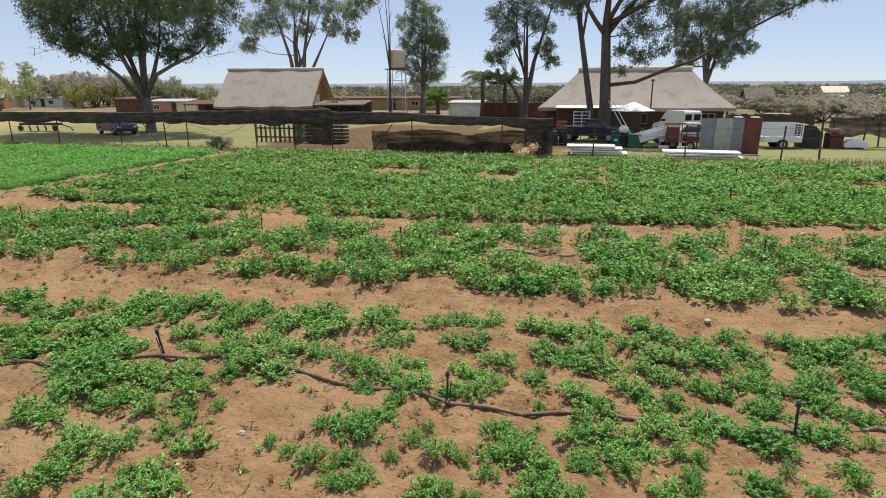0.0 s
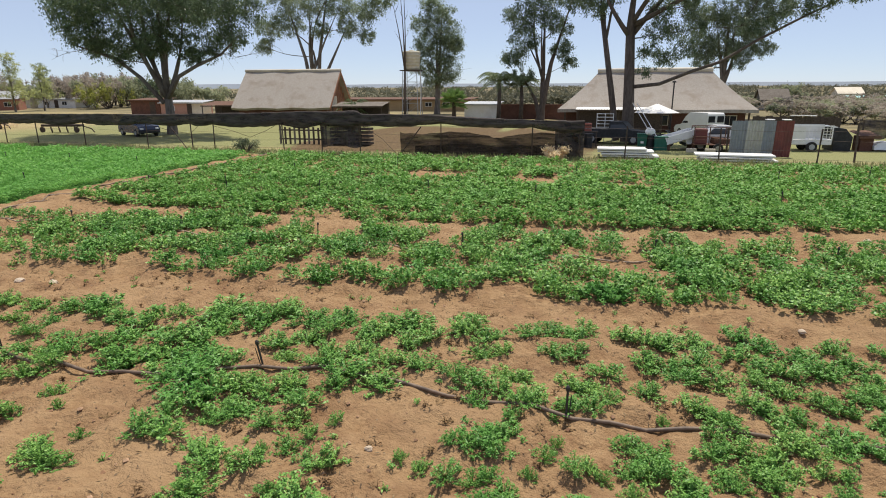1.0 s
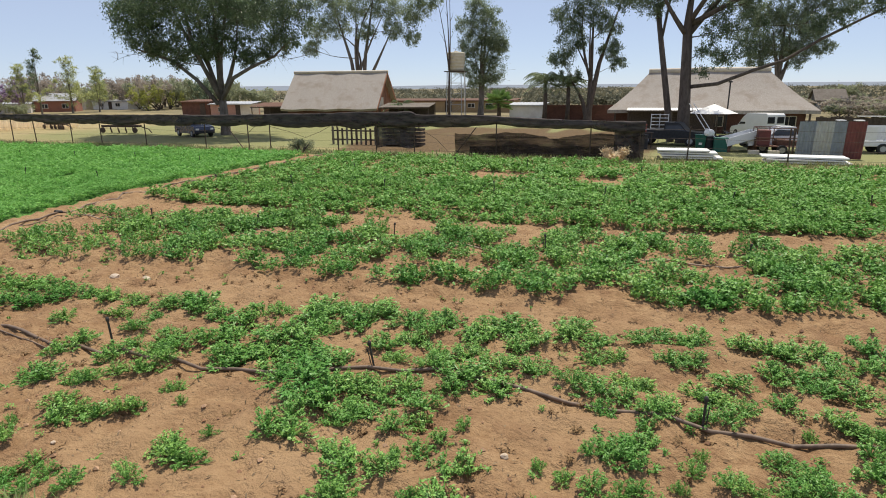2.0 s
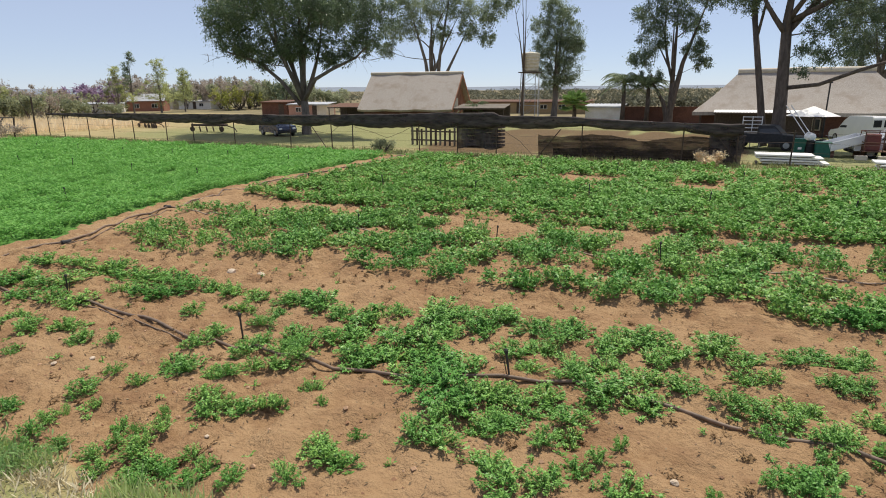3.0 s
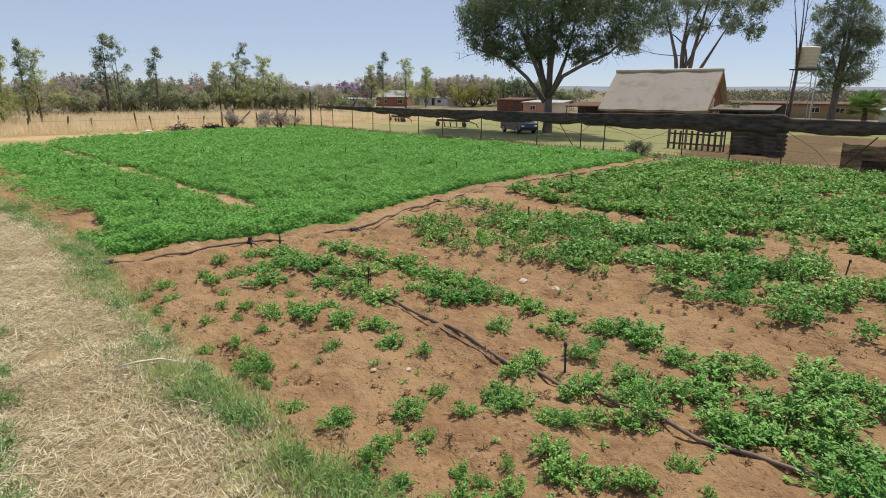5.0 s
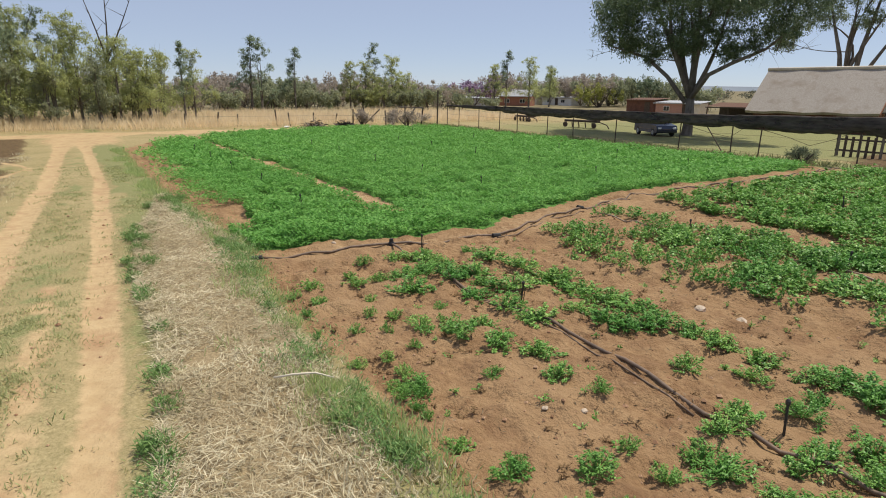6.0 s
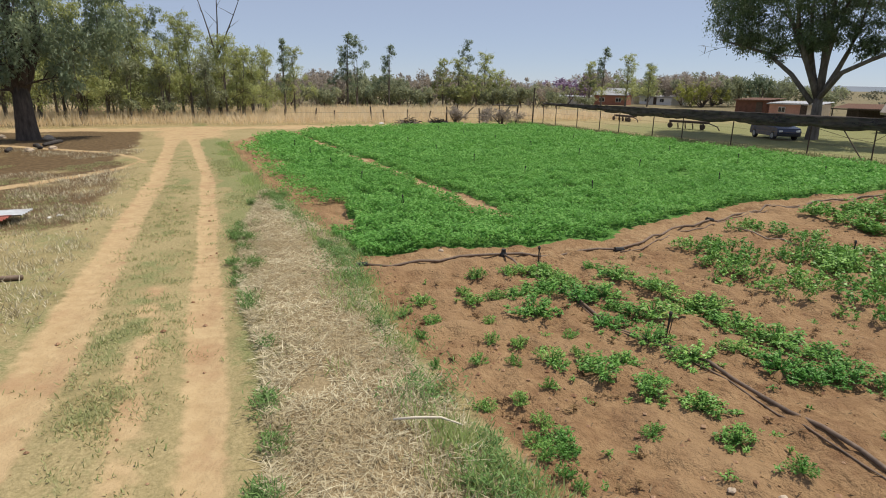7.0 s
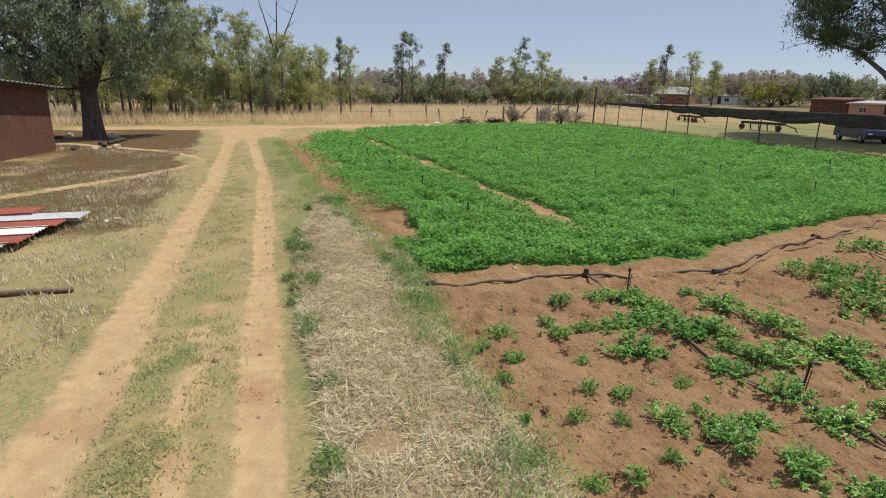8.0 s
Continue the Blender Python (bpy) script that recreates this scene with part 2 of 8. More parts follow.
def value_noise(x, y, seed):
    """Smooth noise in 0..1 on arrays, one cell a metre."""
    xi, yi = np.floor(x).astype(np.int64), np.floor(y).astype(np.int64)
    fx, fy = x - xi, y - yi
    fx, fy = fx * fx * (3 - 2 * fx), fy * fy * (3 - 2 * fy)

    def cell(i, j):
        h = (i * 374761393 + j * 668265263 + seed * 974634517) & 0x7FFFFFFF
        h = ((h ^ (h >> 13)) * 1274126177) & 0x7FFFFFFF
        return ((h ^ (h >> 16)) & 0xFFFF) / 65535.0

    a = cell(xi, yi) * (1 - fx) + cell(xi + 1, yi) * fx
    b = cell(xi, yi + 1) * (1 - fx) + cell(xi + 1, yi + 1) * fx
    return a * (1 - fy) + b * fy


def step(a, b, v):
    t = np.clip((v - a) / (b - a), 0, 1)
    return t * t * (3 - 2 * t)


def band(lo, hi, v, soft=0.3):
    return step(lo - soft, lo + soft, v) * (1 - step(hi - soft, hi + soft, v))


# ---- plan of the land ----
FENCE_Y = 31.2


def rut_left(x):
    return np.interp(x, [-60, -53, -41, -32.3, -25.6, -21, -18.1, -16.3, -15, -8], [0.6, -0.5, -1.0, -1.25, -1.77, -2.0, -2.2, -2.33, -2.47, -3.0])


def rut_right(x):
    return np.interp(x, [-60, -51, -31.9, -25.1, -20.5, -17.6, -15.7, -14.3, -8], [1.1, 0.5, 0.42, 0.06, -0.2, -0.38, -0.48, -0.54, -1.2])


def verge(x):
    """The line along which the soil of the field begins."""
    return np.interp(x, [-56, -52, -45, -30, -20, -17.8, -15.8, -13.2, -9, -6, 0], [9, 5.0, 2.1, 2.0, 2.6, 2.3, 2.05, 1.95, 2.1, 2.3, 2.2])


def straw_edge(x):
    """The track side of the strip of cut straw, which ends at the verge."""
    return np.interp(x, [-29, -26, -22.6, -19.6, -17.4, -15.6, -14, -8, -4], [2.2, 1.6, 0.79, 0.46, 0.26, 0.3, 0.15, -0.7, -1.0])


def main_pipe(y):
    return np.interp(y, [2.5, 5.4, 8.1, 11.0, 13.1, 15.5, 22.3, 26.7, 31], [-18.75, -18.4, -17.9, -18.9, -19.4, -19.95, -19.9, -19.9, -20.0])


def field_west(y):
    return np.interp(y, [2, 5, 12, 22.7, 26.4, 31], [-45, -52, -55.5, -57.8, -55, -55])


def lucerne_stand(x, y):
    """Where the lucerne grows: west of the field path, but for a bare strip and thin edges."""
    wob = 0.35 * (value_noise(x * 1.7, y * 1.7, 35) - 0.5)
    strip = np.abs(y - (7.45 + 0.01 * (x + 30)) + wob) < 0.4 + 0.14 * np.sin(x * 0.7)
    strip &= (x < -21.8) & (value_noise(x * 0.9, y * 0.9, 36) > 0.04)
    bare = (np.abs(x + 23.4 + wob) < 1.7) & (y < 3.6 - 0.2 * (x + 23.4) + wob)
    bare |= (y < 4.0) & (x < -26) & (value_noise(x * 0.6, y * 0.9, 37) < 0.42)
    return (y < 29.4 + wob) & (x < main_pipe(y) - 0.85 + wob) & (x > field_west(y) + 0.5) & (y > verge(x) + 0.1 + wob) & ~strip & ~bare


def land(x, y):
    """Height of the ground."""
    x, y = np.asarray(x, dtype=float), np.asarray(y, dtype=float)
    infield = step(-0.2, 0.3, y - verge(x)) * (1 - step(29.5, 31, y)) * step(-1, 1, x - field_west(y))
    z = -0.35 * step(31, 41, y) * step(-9, -1, x)
    z = z + 0.05 * (value_noise(x * 0.25, y * 0.25, 3) - 0.5)
    clods = 0.08 * (value_noise(x * 1.7, y * 1.7, 5) - 0.5) + 0.145 * (value_noise(x * 3.7, y * 3.7, 6) - 0.5) + 0.055 * (value_noise(x * 7.3, y * 7.3, 8) - 0.5)
    furrow = -0.05 * (band(8.4, 9.3, y - 0.02 * x, 0.4) + band(14.9, 15.8, y - 0.03 * x, 0.5))
    z = z + infield * (clods + furrow)
    rough = (1 - infield) * (0.02 * (value_noise(x * 3.1, y * 3.1, 9) - 0.5) + 0.012 * (value_noise(x * 9, y * 9, 10) - 0.5))
    ruts = np.exp(-(((y - rut_left(x)) / 0.32) ** 2)) + np.exp(-(((y - rut_right(x)) / 0.28) ** 2))
    near = step(-62, -50, x) * (1 - step(-5, 3, x))
    z = z + rough - 0.035 * ruts * near
    litter = step(0.0, 0.5, y - straw_edge(x)) * (1 - step(-0.5, -0.1, y - verge(x))) * band(-27, -6, x, 2) * (1 - infield)
    return z + 0.06 * litter


def ground_z(x, y):
    return float(land(np.array([x]), np.array([y]))[0])


def zone_weights(x, y):
    """How much of each cover lies at a place: soil, sand, burnt and shade-darkened ground, straw, green."""
    n1 = value_noise(x * 0.6, y * 0.6, 21)
    n2 = value_noise(x * 2.3, y * 2.3, 22)
    infield = step(-0.25, 0.25, y - verge(x) + 0.5 * (n2 - 0.5)) * (1 - step(29.8, 30.8, y + n1)) * step(-1, 1, x - field_west(y))
    near = step(-60, -52, x)
    sand = (np.exp(-(((y - rut_left(x)) / (0.31 + 0.12 * n1)) ** 2)) + np.exp(-(((y - rut_right(x)) / (0.21 + 0.1 * n1)) ** 2))) * (1 - step(-6, 4, x)) * near
    sand = sand + band(-60.5, -56.5, x + 2 * (n1 - 0.5) + 0.0 * y, 1.5) * band(-12, 24, y, 3) * 0.8
    sand = sand + np.exp(-(((x + 53) / 5) ** 2 + ((y - 0.5) / 2.6) ** 2))
    foot_a = np.interp(y, [-12, -7.2, -5.4, -3.9, -2.65, -2.1], [-26.5, -30.0, -31.9, -33.6, -35.4, -37.7])
    foot_b = np.interp(y, [-9, -5.4, -3.6, -2.3, -1.8], [-47, -43.7, -42, -39.3, -36.7])
    sand = sand + (np.exp(-(((x - foot_a) / 0.5) ** 2)) + 0.8 * np.exp(-(((x - foot_b) / 0.5) ** 2))) * band(-12, -1.8, y, 0.3)
    sand = sand + 0.9 * np.exp(-(((x - main_pipe(y) + 0.2) / 0.75) ** 2)) * band(2.4, 30, y) * 0.42
    sand = sand + 0.3 * step(0.55, 0.8, n1) * band(-24, -8, x, 2) * band(-9, -2.9, y, 0.5)
    sand = sand + 0.8 * np.exp(-(((y - 7.45 - 0.01 * (x + 30)) / 0.45) ** 2)) * band(-55, -21, x, 1) * (0.5 + 0.5 * n2)
    # Burnt clearing; towards the iron sheets it also paints in their shadow.
    burnt_shade = band(-58, -24, x + 3 * (n1 - 0.5), 2.5) * band(-13, -2.6, y + 1.6 * (n1 - 0.5), 0.8) * (0.3 + 0.9 * n1 + 0.35 * np.exp(-(((x + 47) / 9) ** 2 + ((y + 6) / 3) ** 2)))
    # Yard behind the net: same dark tone, standing in for shade on grass.
    burnt_shade = burnt_shade + 0.8 * band(-22, -1.5, x, 1.5) * band(33.5, 55, y + 4 * (n1 - 0.5), 1.5) * (0.5 + n1)
    straw = step(-0.2, 0.25, y - straw_edge(x) + 0.5 * (n2 - 0.5)) * (1 - step(-0.35, 0.05, y - verge(x) + 0.9 * step(-13, -9, x) + 0.4 * (n1 - 0.5))) * band(-27, -5, x, 2)
    green = band(-0.1, 2.5, y + 0.8 * (n1 - 0.5), 0.5) * step(-60, -40, -x) * 0 + band(1.1, 2.2, y + 0.9 * (n1 - 0.5), 0.5) * (0.35 + 0.5 * n2) + band(29.5, 33, y + n1, 0.8) * 0.9
    mid = (rut_left(x) + rut_right(x)) / 2
    green = green + 0.5 * np.exp(-(((y - mid) / 0.45) ** 2)) * n1 * n2 + 0.5 * np.exp(-(((y - rut_right(x) - 0.7) / 0.35) ** 2)) * (0.3 + 0.6 * n2) + 0.7 * step(0.6, 1.2, y) * (1 - step(-0.2, 0.1, y - verge(x))) * band(-48, -22, x, 3) * (0.15 + 0.55 * n2)
    sand = sand + np.exp(-(((y + 1.25 + 0.05 * (x + 16)) / 0.3) ** 2)) * band(-20, -8, x, 2) * (0.35 + 0.5 * (1 - n2))
    green = green + 0.5 * band(-9, -2.5, y, 1.0) * band(-40, -5, x, 3) * n1 + 0.35 * band(-3, 1, y, 0.5) * band(-46, -5, x, 3) * n2
    green = green + band(33, 62, y, 3) * (0.6 + 0.4 * value_noise(x * 0.18, y * 0.18, 27)) * step(-70, -40, x)
    scrub = step(74, 96, y + 8 * n1 + 16 * step(11, 18, x)) * (0.55 + 0.5 * n1) + step(-85, -110, x) * 0.6 * (1 - step(40, 70, np.abs(y - 20)))
    return np.stack([infield, np.clip(sand, 0, 1), np.clip(burnt_shade, 0, 1), np.clip(straw, 0, 1), np.clip(green, 0, 1), np.clip(scrub, 0, 1), lucerne_stand(x, y) * np.where(x < -24, step(0.4, 3.0, y - verge(x)), 1.0)], -1)


def ground_material():
    m, nt, b = nodes_of("ground_cover", 0.95, 0.0, 0.15)
    za, zb = nt.nodes.new("ShaderNodeAttribute"), nt.nodes.new("ShaderNodeAttribute")
    za.attribute_name, zb.attribute_name = "cover_a", "cover_b"
    sa, sb = nt.nodes.new("ShaderNodeSeparateColor"), nt.nodes.new("ShaderNodeSeparateColor")
    nt.links.new(za.outputs["Color"], sa.inputs["Color"])
    nt.links.new(zb.outputs["Color"], sb.inputs["Color"])
    fine, mid, wide = noise_tex(nt, 26, 6, 0.7), noise_tex(nt, 4.5, 5, 0.65), noise_tex(nt, 0.45, 4)

    def weight(sock, spread=0.6):
        mx = nt.nodes.new("ShaderNodeMath")
        mx.operation = "MULTIPLY_ADD"
        nt.links.new(mid, mx.inputs[0])
        mx.inputs[1].default_value = spread
        nt.links.new(sock, mx.inputs[2])
        return ramp(nt, mx.outputs[0], 0.5 + spread * 0.32, 0.5 + spread * 0.72)

    dry = blend(nt, ramp(nt, fine, 0.35, 0.65), (0.24, 0.195, 0.095), (0.43, 0.345, 0.185))
    dry = blend(nt, ramp(nt, wide, 0.4, 0.65), dry, blend(nt, ramp(nt, mid, 0.35, 0.65), (0.2, 0.175, 0.08), (0.36, 0.285, 0.145)))
    green = blend(nt, ramp(nt, fine, 0.32, 0.68), (0.12, 0.15, 0.05), (0.31, 0.28, 0.14))
    sand = blend(nt, ramp(nt, mid, 0.3, 0.7), (0.4, 0.28, 0.15), (0.5, 0.37, 0.21))
    sand = blend(nt, ramp(nt, noise_tex(nt, 1.1, 5, 0.65), 0.5, 0.7), sand, (0.36, 0.225, 0.125))
    soil = blend(nt, ramp(nt, mid, 0.3, 0.72), (0.262, 0.156, 0.079), (0.435, 0.287, 0.155))
    crumb = noise_tex(nt, 11, 5, 0.7)
    soil = blend(nt, ramp(nt, crumb, 0.56, 0.66), soil, blend(nt, 0.6, soil, (0.17, 0.09, 0.045)))
    soil = blend(nt, ramp(nt, noise_tex(nt, 1.3, 6, 0.7), 0.46, 0.62), soil, blend(nt, 0.62, soil, (0.2, 0.11, 0.06)))
    soil = blend(nt, ramp(nt, fine, 0.3, 0.7), blend(nt, 0.3, soil, (0.2, 0.105, 0.05)), soil)
    soil = blend(nt, ramp(nt, wide, 0.45, 0.7), soil, (0.365, 0.238, 0.129))
    burnt_shade = blend(nt, ramp(nt, mid, 0.3, 0.7), (0.065, 0.043, 0.022), (0.185, 0.125, 0.066))
    straw = blend(nt, ramp(nt, fine, 0.3, 0.7), (0.17, 0.125, 0.07), (0.42, 0.33, 0.195))
    col = blend(nt, weight(sb.outputs["Green"], 0.9), dry, green)
    scrub = blend(nt, ramp(nt, noise_tex(nt, 0.2, 5), 0.35, 0.65), (0.13, 0.115, 0.065), (0.25, 0.205, 0.12))
    col = blend(nt, weight(sb.outputs["Blue"], 0.9), col, scrub)
    col = blend(nt, weight(sa.outputs["Blue"], 0.9), col, burnt_shade)
    col = blend(nt, weight(sb.outputs["Red"]), col, straw)
    col = blend(nt, weight(sa.outputs["Red"]), col, soil)
    col = blend(nt, weight(sa.outputs["Green"], 0.8), col, sand)
    stand = nt.nodes.new("ShaderNodeAttribute")
    stand.attribute_name = "cover_c"
    col = blend(nt, weight(stand.outputs["Fac"], 0.7), col, blend(nt, ramp(nt, mid, 0.3, 0.7), (0.07, 0.17, 0.035), (0.13, 0.27, 0.06)))
    nt.links.new(col, b.inputs["Base Color"])
    mixh = nt.nodes.new("ShaderNodeMath")
    mixh.operation = "ADD"
    nt.links.new(crumb, mixh.inputs[0])
    nt.links.new(mid, mixh.inputs[1])
    add_bump(nt, b, mixh.outputs[0], 1.0, 0.075)
    relief = nt.nodes.new("ShaderNodeMapRange")
    relief.inputs["To Min"].default_value = 0.45
    nt.links.new(sa.outputs["Red"], relief.inputs["Value"])
    nt.links.new(relief.outputs["Result"], nt.nodes["Bump"].inputs["Strength"])
    return m


def make_ground():
    xs = np.concatenate([-np.geomspace(2500, 64, 26)[:-1], np.arange(-64, -24, 0.32), np.arange(-24, 5, 0.095), np.arange(5, 24, 0.4), np.geomspace(24, 2500, 28)])
    ys = np.concatenate([-np.geomspace(2500, 14, 26)[:-1], np.arange(-14, -3.2, 0.35), np.arange(-3.2, 9.8, 0.095), np.arange(9.8, 18, 0.17), np.arange(18, 34, 0.3), np.geomspace(34, 3000, 40)])
    X, Y = np.meshgrid(xs, ys)
    x, y = X.ravel(), Y.ravel()
    z = land(x, y)
    z = z + np.where(y > 250, (y - 250) * 0.004, 0) * (1 + 0.6 * (value_noise(x * 0.004, y * 0.004, 4) - 0.5))
    w, h = len(xs), len(ys)
    i = (np.arange(h - 1)[:, None] * w + np.arange(w - 1)[None, :]).ravel()
    idx = np.stack([i, i + 1, i + w + 1, i + w], -1).ravel()
    me = raw_mesh("ground", np.stack([x, y, z], -1), idx, 4, [ground_material()])
    c = zone_weights(x, y)
    one = np.ones((len(x), 1))
    for name, block in (("cover_a", c[:, :3]), ("cover_b", c[:, 3:6]), ("cover_c", np.repeat(c[:, 6:7], 3, 1))):
        a = me.color_attributes.new(name, "FLOAT_COLOR", "POINT")
        a.data.foreach_set("color", np.concatenate([block, one], -1).astype(np.float32).ravel())
    me.polygons.foreach_set("use_smooth", [True] * len(me.polygons))
    return tagged(new("ground", me), "red-brown tilled soil, sandy track and dry grass", "ground", kind="structure")


ground = make_ground()


# ---- leaves ----
def leaf_quads(base, direction, length, width, fold=0.25):
    """Pointed leaves: a folded four-cornered blade from base along direction each."""
    n = len(base)
    d = direction / np.linalg.norm(direction, axis=1, keepdims=True)
    up = np.tile(np.array([0.0, 0.0, 1.0]), (n, 1)) + rng.normal(0, 0.45, (n, 3))
    side = np.cross(d, up)
    side /= np.linalg.norm(side, axis=1, keepdims=True) + 1e-9
    nrm = np.cross(side, d)
    L, W = length[:, None], width[:, None]
    mid = base + d * L * 0.5 + nrm * W * fold
    co = np.stack([base, mid + side * W * 0.5, base + d * L - nrm * W * fold, mid - side * W * 0.5], 1)
    return co.reshape(-1, 3)


def leaf_points(base, direction, length, width):
    """Slim three-cornered leaves, for foliage seen from some way off."""
    n = len(base)
    d = direction / np.linalg.norm(direction, axis=1, keepdims=True)
    side = np.cross(d, np.tile(np.array([0.0, 0.0, 1.0]), (n, 1)) + rng.normal(0, 0.45, (n, 3)))
    side /= np.linalg.norm(side, axis=1, keepdims=True) + 1e-9
    L, W = length[:, None], width[:, None]
    near = base + d * L * 0.15
    return np.stack([near + side * W * 0.5, base + d * L, near - side * W * 0.5], 1).reshape(-1, 3)


def leaf_object(name, co, material, parent=None, label="", per=4):
    ob = new(name, raw_mesh(name, co, np.arange(len(co)), per, [material]))
    if parent:
        ob.parent = parent
    if label:
        tagged(ob, label)
    return ob


def bushy(n, r, h, leaf, flat=0.8, stalks=True, per=4):
    """Leaves of one low mounded plant of radius r and height h, at the origin: small pointed leaves round the tips of many shoots."""
    stems = max(6, int(n / (14 if per == 4 else 9)))
    a = rng.uniform(0, 2 * np.pi, stems)
    q = np.sqrt(rng.uniform(0.0, 1.1, stems)) * (1 + 0.22 * np.sin(2 * a + rng.uniform(0, 6)) + 0.15 * np.sin(3 * a + rng.uniform(0, 6)))
    sx, sy = np.cos(a) * q * r, np.sin(a) * q * r
    sh = h * np.maximum(0.4, 1.1 - 0.5 * q ** 2) * rng.uniform(0.5, 1.25, stems)
    k = rng.integers(0, stems, n)
    u = 1.0 - 0.7 * rng.uniform(0, 1, n) ** 2.6
    base = np.stack([sx[k] * (0.55 + 0.45 * u) + rng.normal(0, leaf * 0.2, n), sy[k] * (0.55 + 0.45 * u) + rng.normal(0, leaf * 0.2, n), sh[k] * u], -1)
    ang = rng.uniform(0, 2 * np.pi, n)
    d = np.stack([np.cos(ang), np.sin(ang), rng.uniform(-0.3, 0.75, n) * flat], -1)
    L = leaf * rng.uniform(0.6, 1.3, n)
    if per == 3:
        return leaf_points(base, d, L, L * rng.uniform(0.62, 0.9, n))
    leaves = leaf_quads(base, d, L, L * rng.uniform(0.34, 0.5, n))
    if not stalks:
        return leaves
    tip = np.stack([sx, sy, sh * 0.9], -1)
    foot = np.zeros((stems, 3))
    w = np.stack([-sy, sx, np.zeros(stems)], -1)
    w *= 0.006 / (np.linalg.norm(w, axis=1, keepdims=True) + 1e-6)
    stems_co = np.stack([foot - w, tip - w, tip + w, foot + w], 1).reshape(-1, 3)
    return np.concatenate([leaves, stems_co])


# ---- crop: low leafy plants in three beds ----
PLANT_KINDS = [bushy(640, 0.27, 0.18 + 0.02 * (k % 3), 0.046) for k in range(7)]
PLANT_MESHES = [raw_mesh("crop_plant", co, np.arange(len(co)), 4, [M_CROP]) for co in PLANT_KINDS]

BED_WEST = [
    (-17.26, 5.30, 0.28), (-17.23, 4.91, 0.22), (-17.21, 4.24, 0.19), (-16.99, 5.51, 0.28), (-16.92, 6.64, 0.23), (-16.62, 5.51, 0.27),
    (-16.56, 3.63, 0.15), (-16.45, 2.81, 0.19), (-16.28, 5.51, 0.26), (-16.24, 4.98, 0.38), (-16.23, 6.62, 0.38), (-16.22, 4.10, 0.19),
    (-16.16, 2.41, 0.13), (-16.14, 3.58, 0.19), (-16.07, 4.45, 0.24), (-15.71, 2.70, 0.17), (-15.64, 5.30, 0.38), (-15.51, 5.80, 0.38),
    (-15.42, 4.27, 0.38), (-15.35, 6.83, 0.38), (-15.33, 3.45, 0.11), (-15.20, 2.30, 0.12), (-15.03, 5.60, 0.19), (-14.65, 3.13, 0.12),
    (-14.64, 6.72, 0.38), (-14.54, 5.10, 0.32), (-14.54, 5.89, 0.38), (-14.50, 3.48, 0.16), (-14.50, 7.04, 0.34), (-14.47, 4.31, 0.13),
    (-14.32, 2.14, 0.09),
]
BED_JOINT = [
    (-14.19, 2.67, 0.13), (-13.94, 3.06, 0.11), (-13.92, 5.26, 0.30), (-13.84, 3.93, 0.08), (-13.83, 6.92, 0.38), (-13.80, 3.53, 0.23),
    (-13.64, 3.97, 0.14), (-13.51, 4.48, 0.23), (-13.28, 3.12, 0.08), (-13.28, 3.89, 0.28), (-13.25, 7.01, 0.38), (-13.24, 6.18, 0.24),
    (-13.18, 2.24, 0.13), (-13.17, 5.31, 0.35), (-13.13, 2.65, 0.13), (-12.71, 4.19, 0.27), (-12.65, 2.62, 0.13), (-12.65, 6.90, 0.36),
    (-12.57, 6.16, 0.35), (-12.40, 2.42, 0.15), (-12.29, 2.62, 0.19), (-12.23, 4.45, 0.26), (-12.20, 6.36, 0.29), (-12.15, 2.32, 0.12),
    (-12.11, 2.52, 0.12), (-12.08, 6.80, 0.29), (-12.04, 3.53, 0.12), (-11.86, 2.34, 0.10), (-11.68, 4.36, 0.22), (-11.67, 6.83, 0.28),
    (-11.64, 2.36, 0.08),
]
BED_SPARSE = [
    (-11.17, 6.91, 0.28), (-11.07, 2.35, 0.17), (-11.02, 4.35, 0.14), (-10.86, 5.76, 0.20), (-10.59, 6.87, 0.27), (-10.50, 2.66, 0.12),
    (-10.39, 2.50, 0.18), (-10.37, 6.33, 0.20), (-10.09, 3.72, 0.13), (-10.07, 3.29, 0.21), (-9.86, 6.92, 0.26), (-9.84, 5.23, 0.23),
    (-9.76, 4.81, 0.22), (-9.76, 2.84, 0.08), (-9.70, 2.60, 0.15), (-9.69, 4.32, 0.21), (-9.69, 7.18, 0.31), (-9.63, 3.70, 0.16),
    (-9.62, 2.38, 0.15), (-9.61, 6.29, 0.19), (-9.53, 5.91, 0.19), (-9.52, 3.04, 0.10), (-9.47, 2.16, 0.15), (-9.36, 4.21, 0.25),
    (-9.23, 7.12, 0.38), (-9.18, 2.38, 0.14), (-9.03, 5.43, 0.18), (-8.99, 5.01, 0.25), (-8.95, 2.94, 0.14), (-8.91, 4.26, 0.20),
    (-8.79, 5.80, 0.27),
]
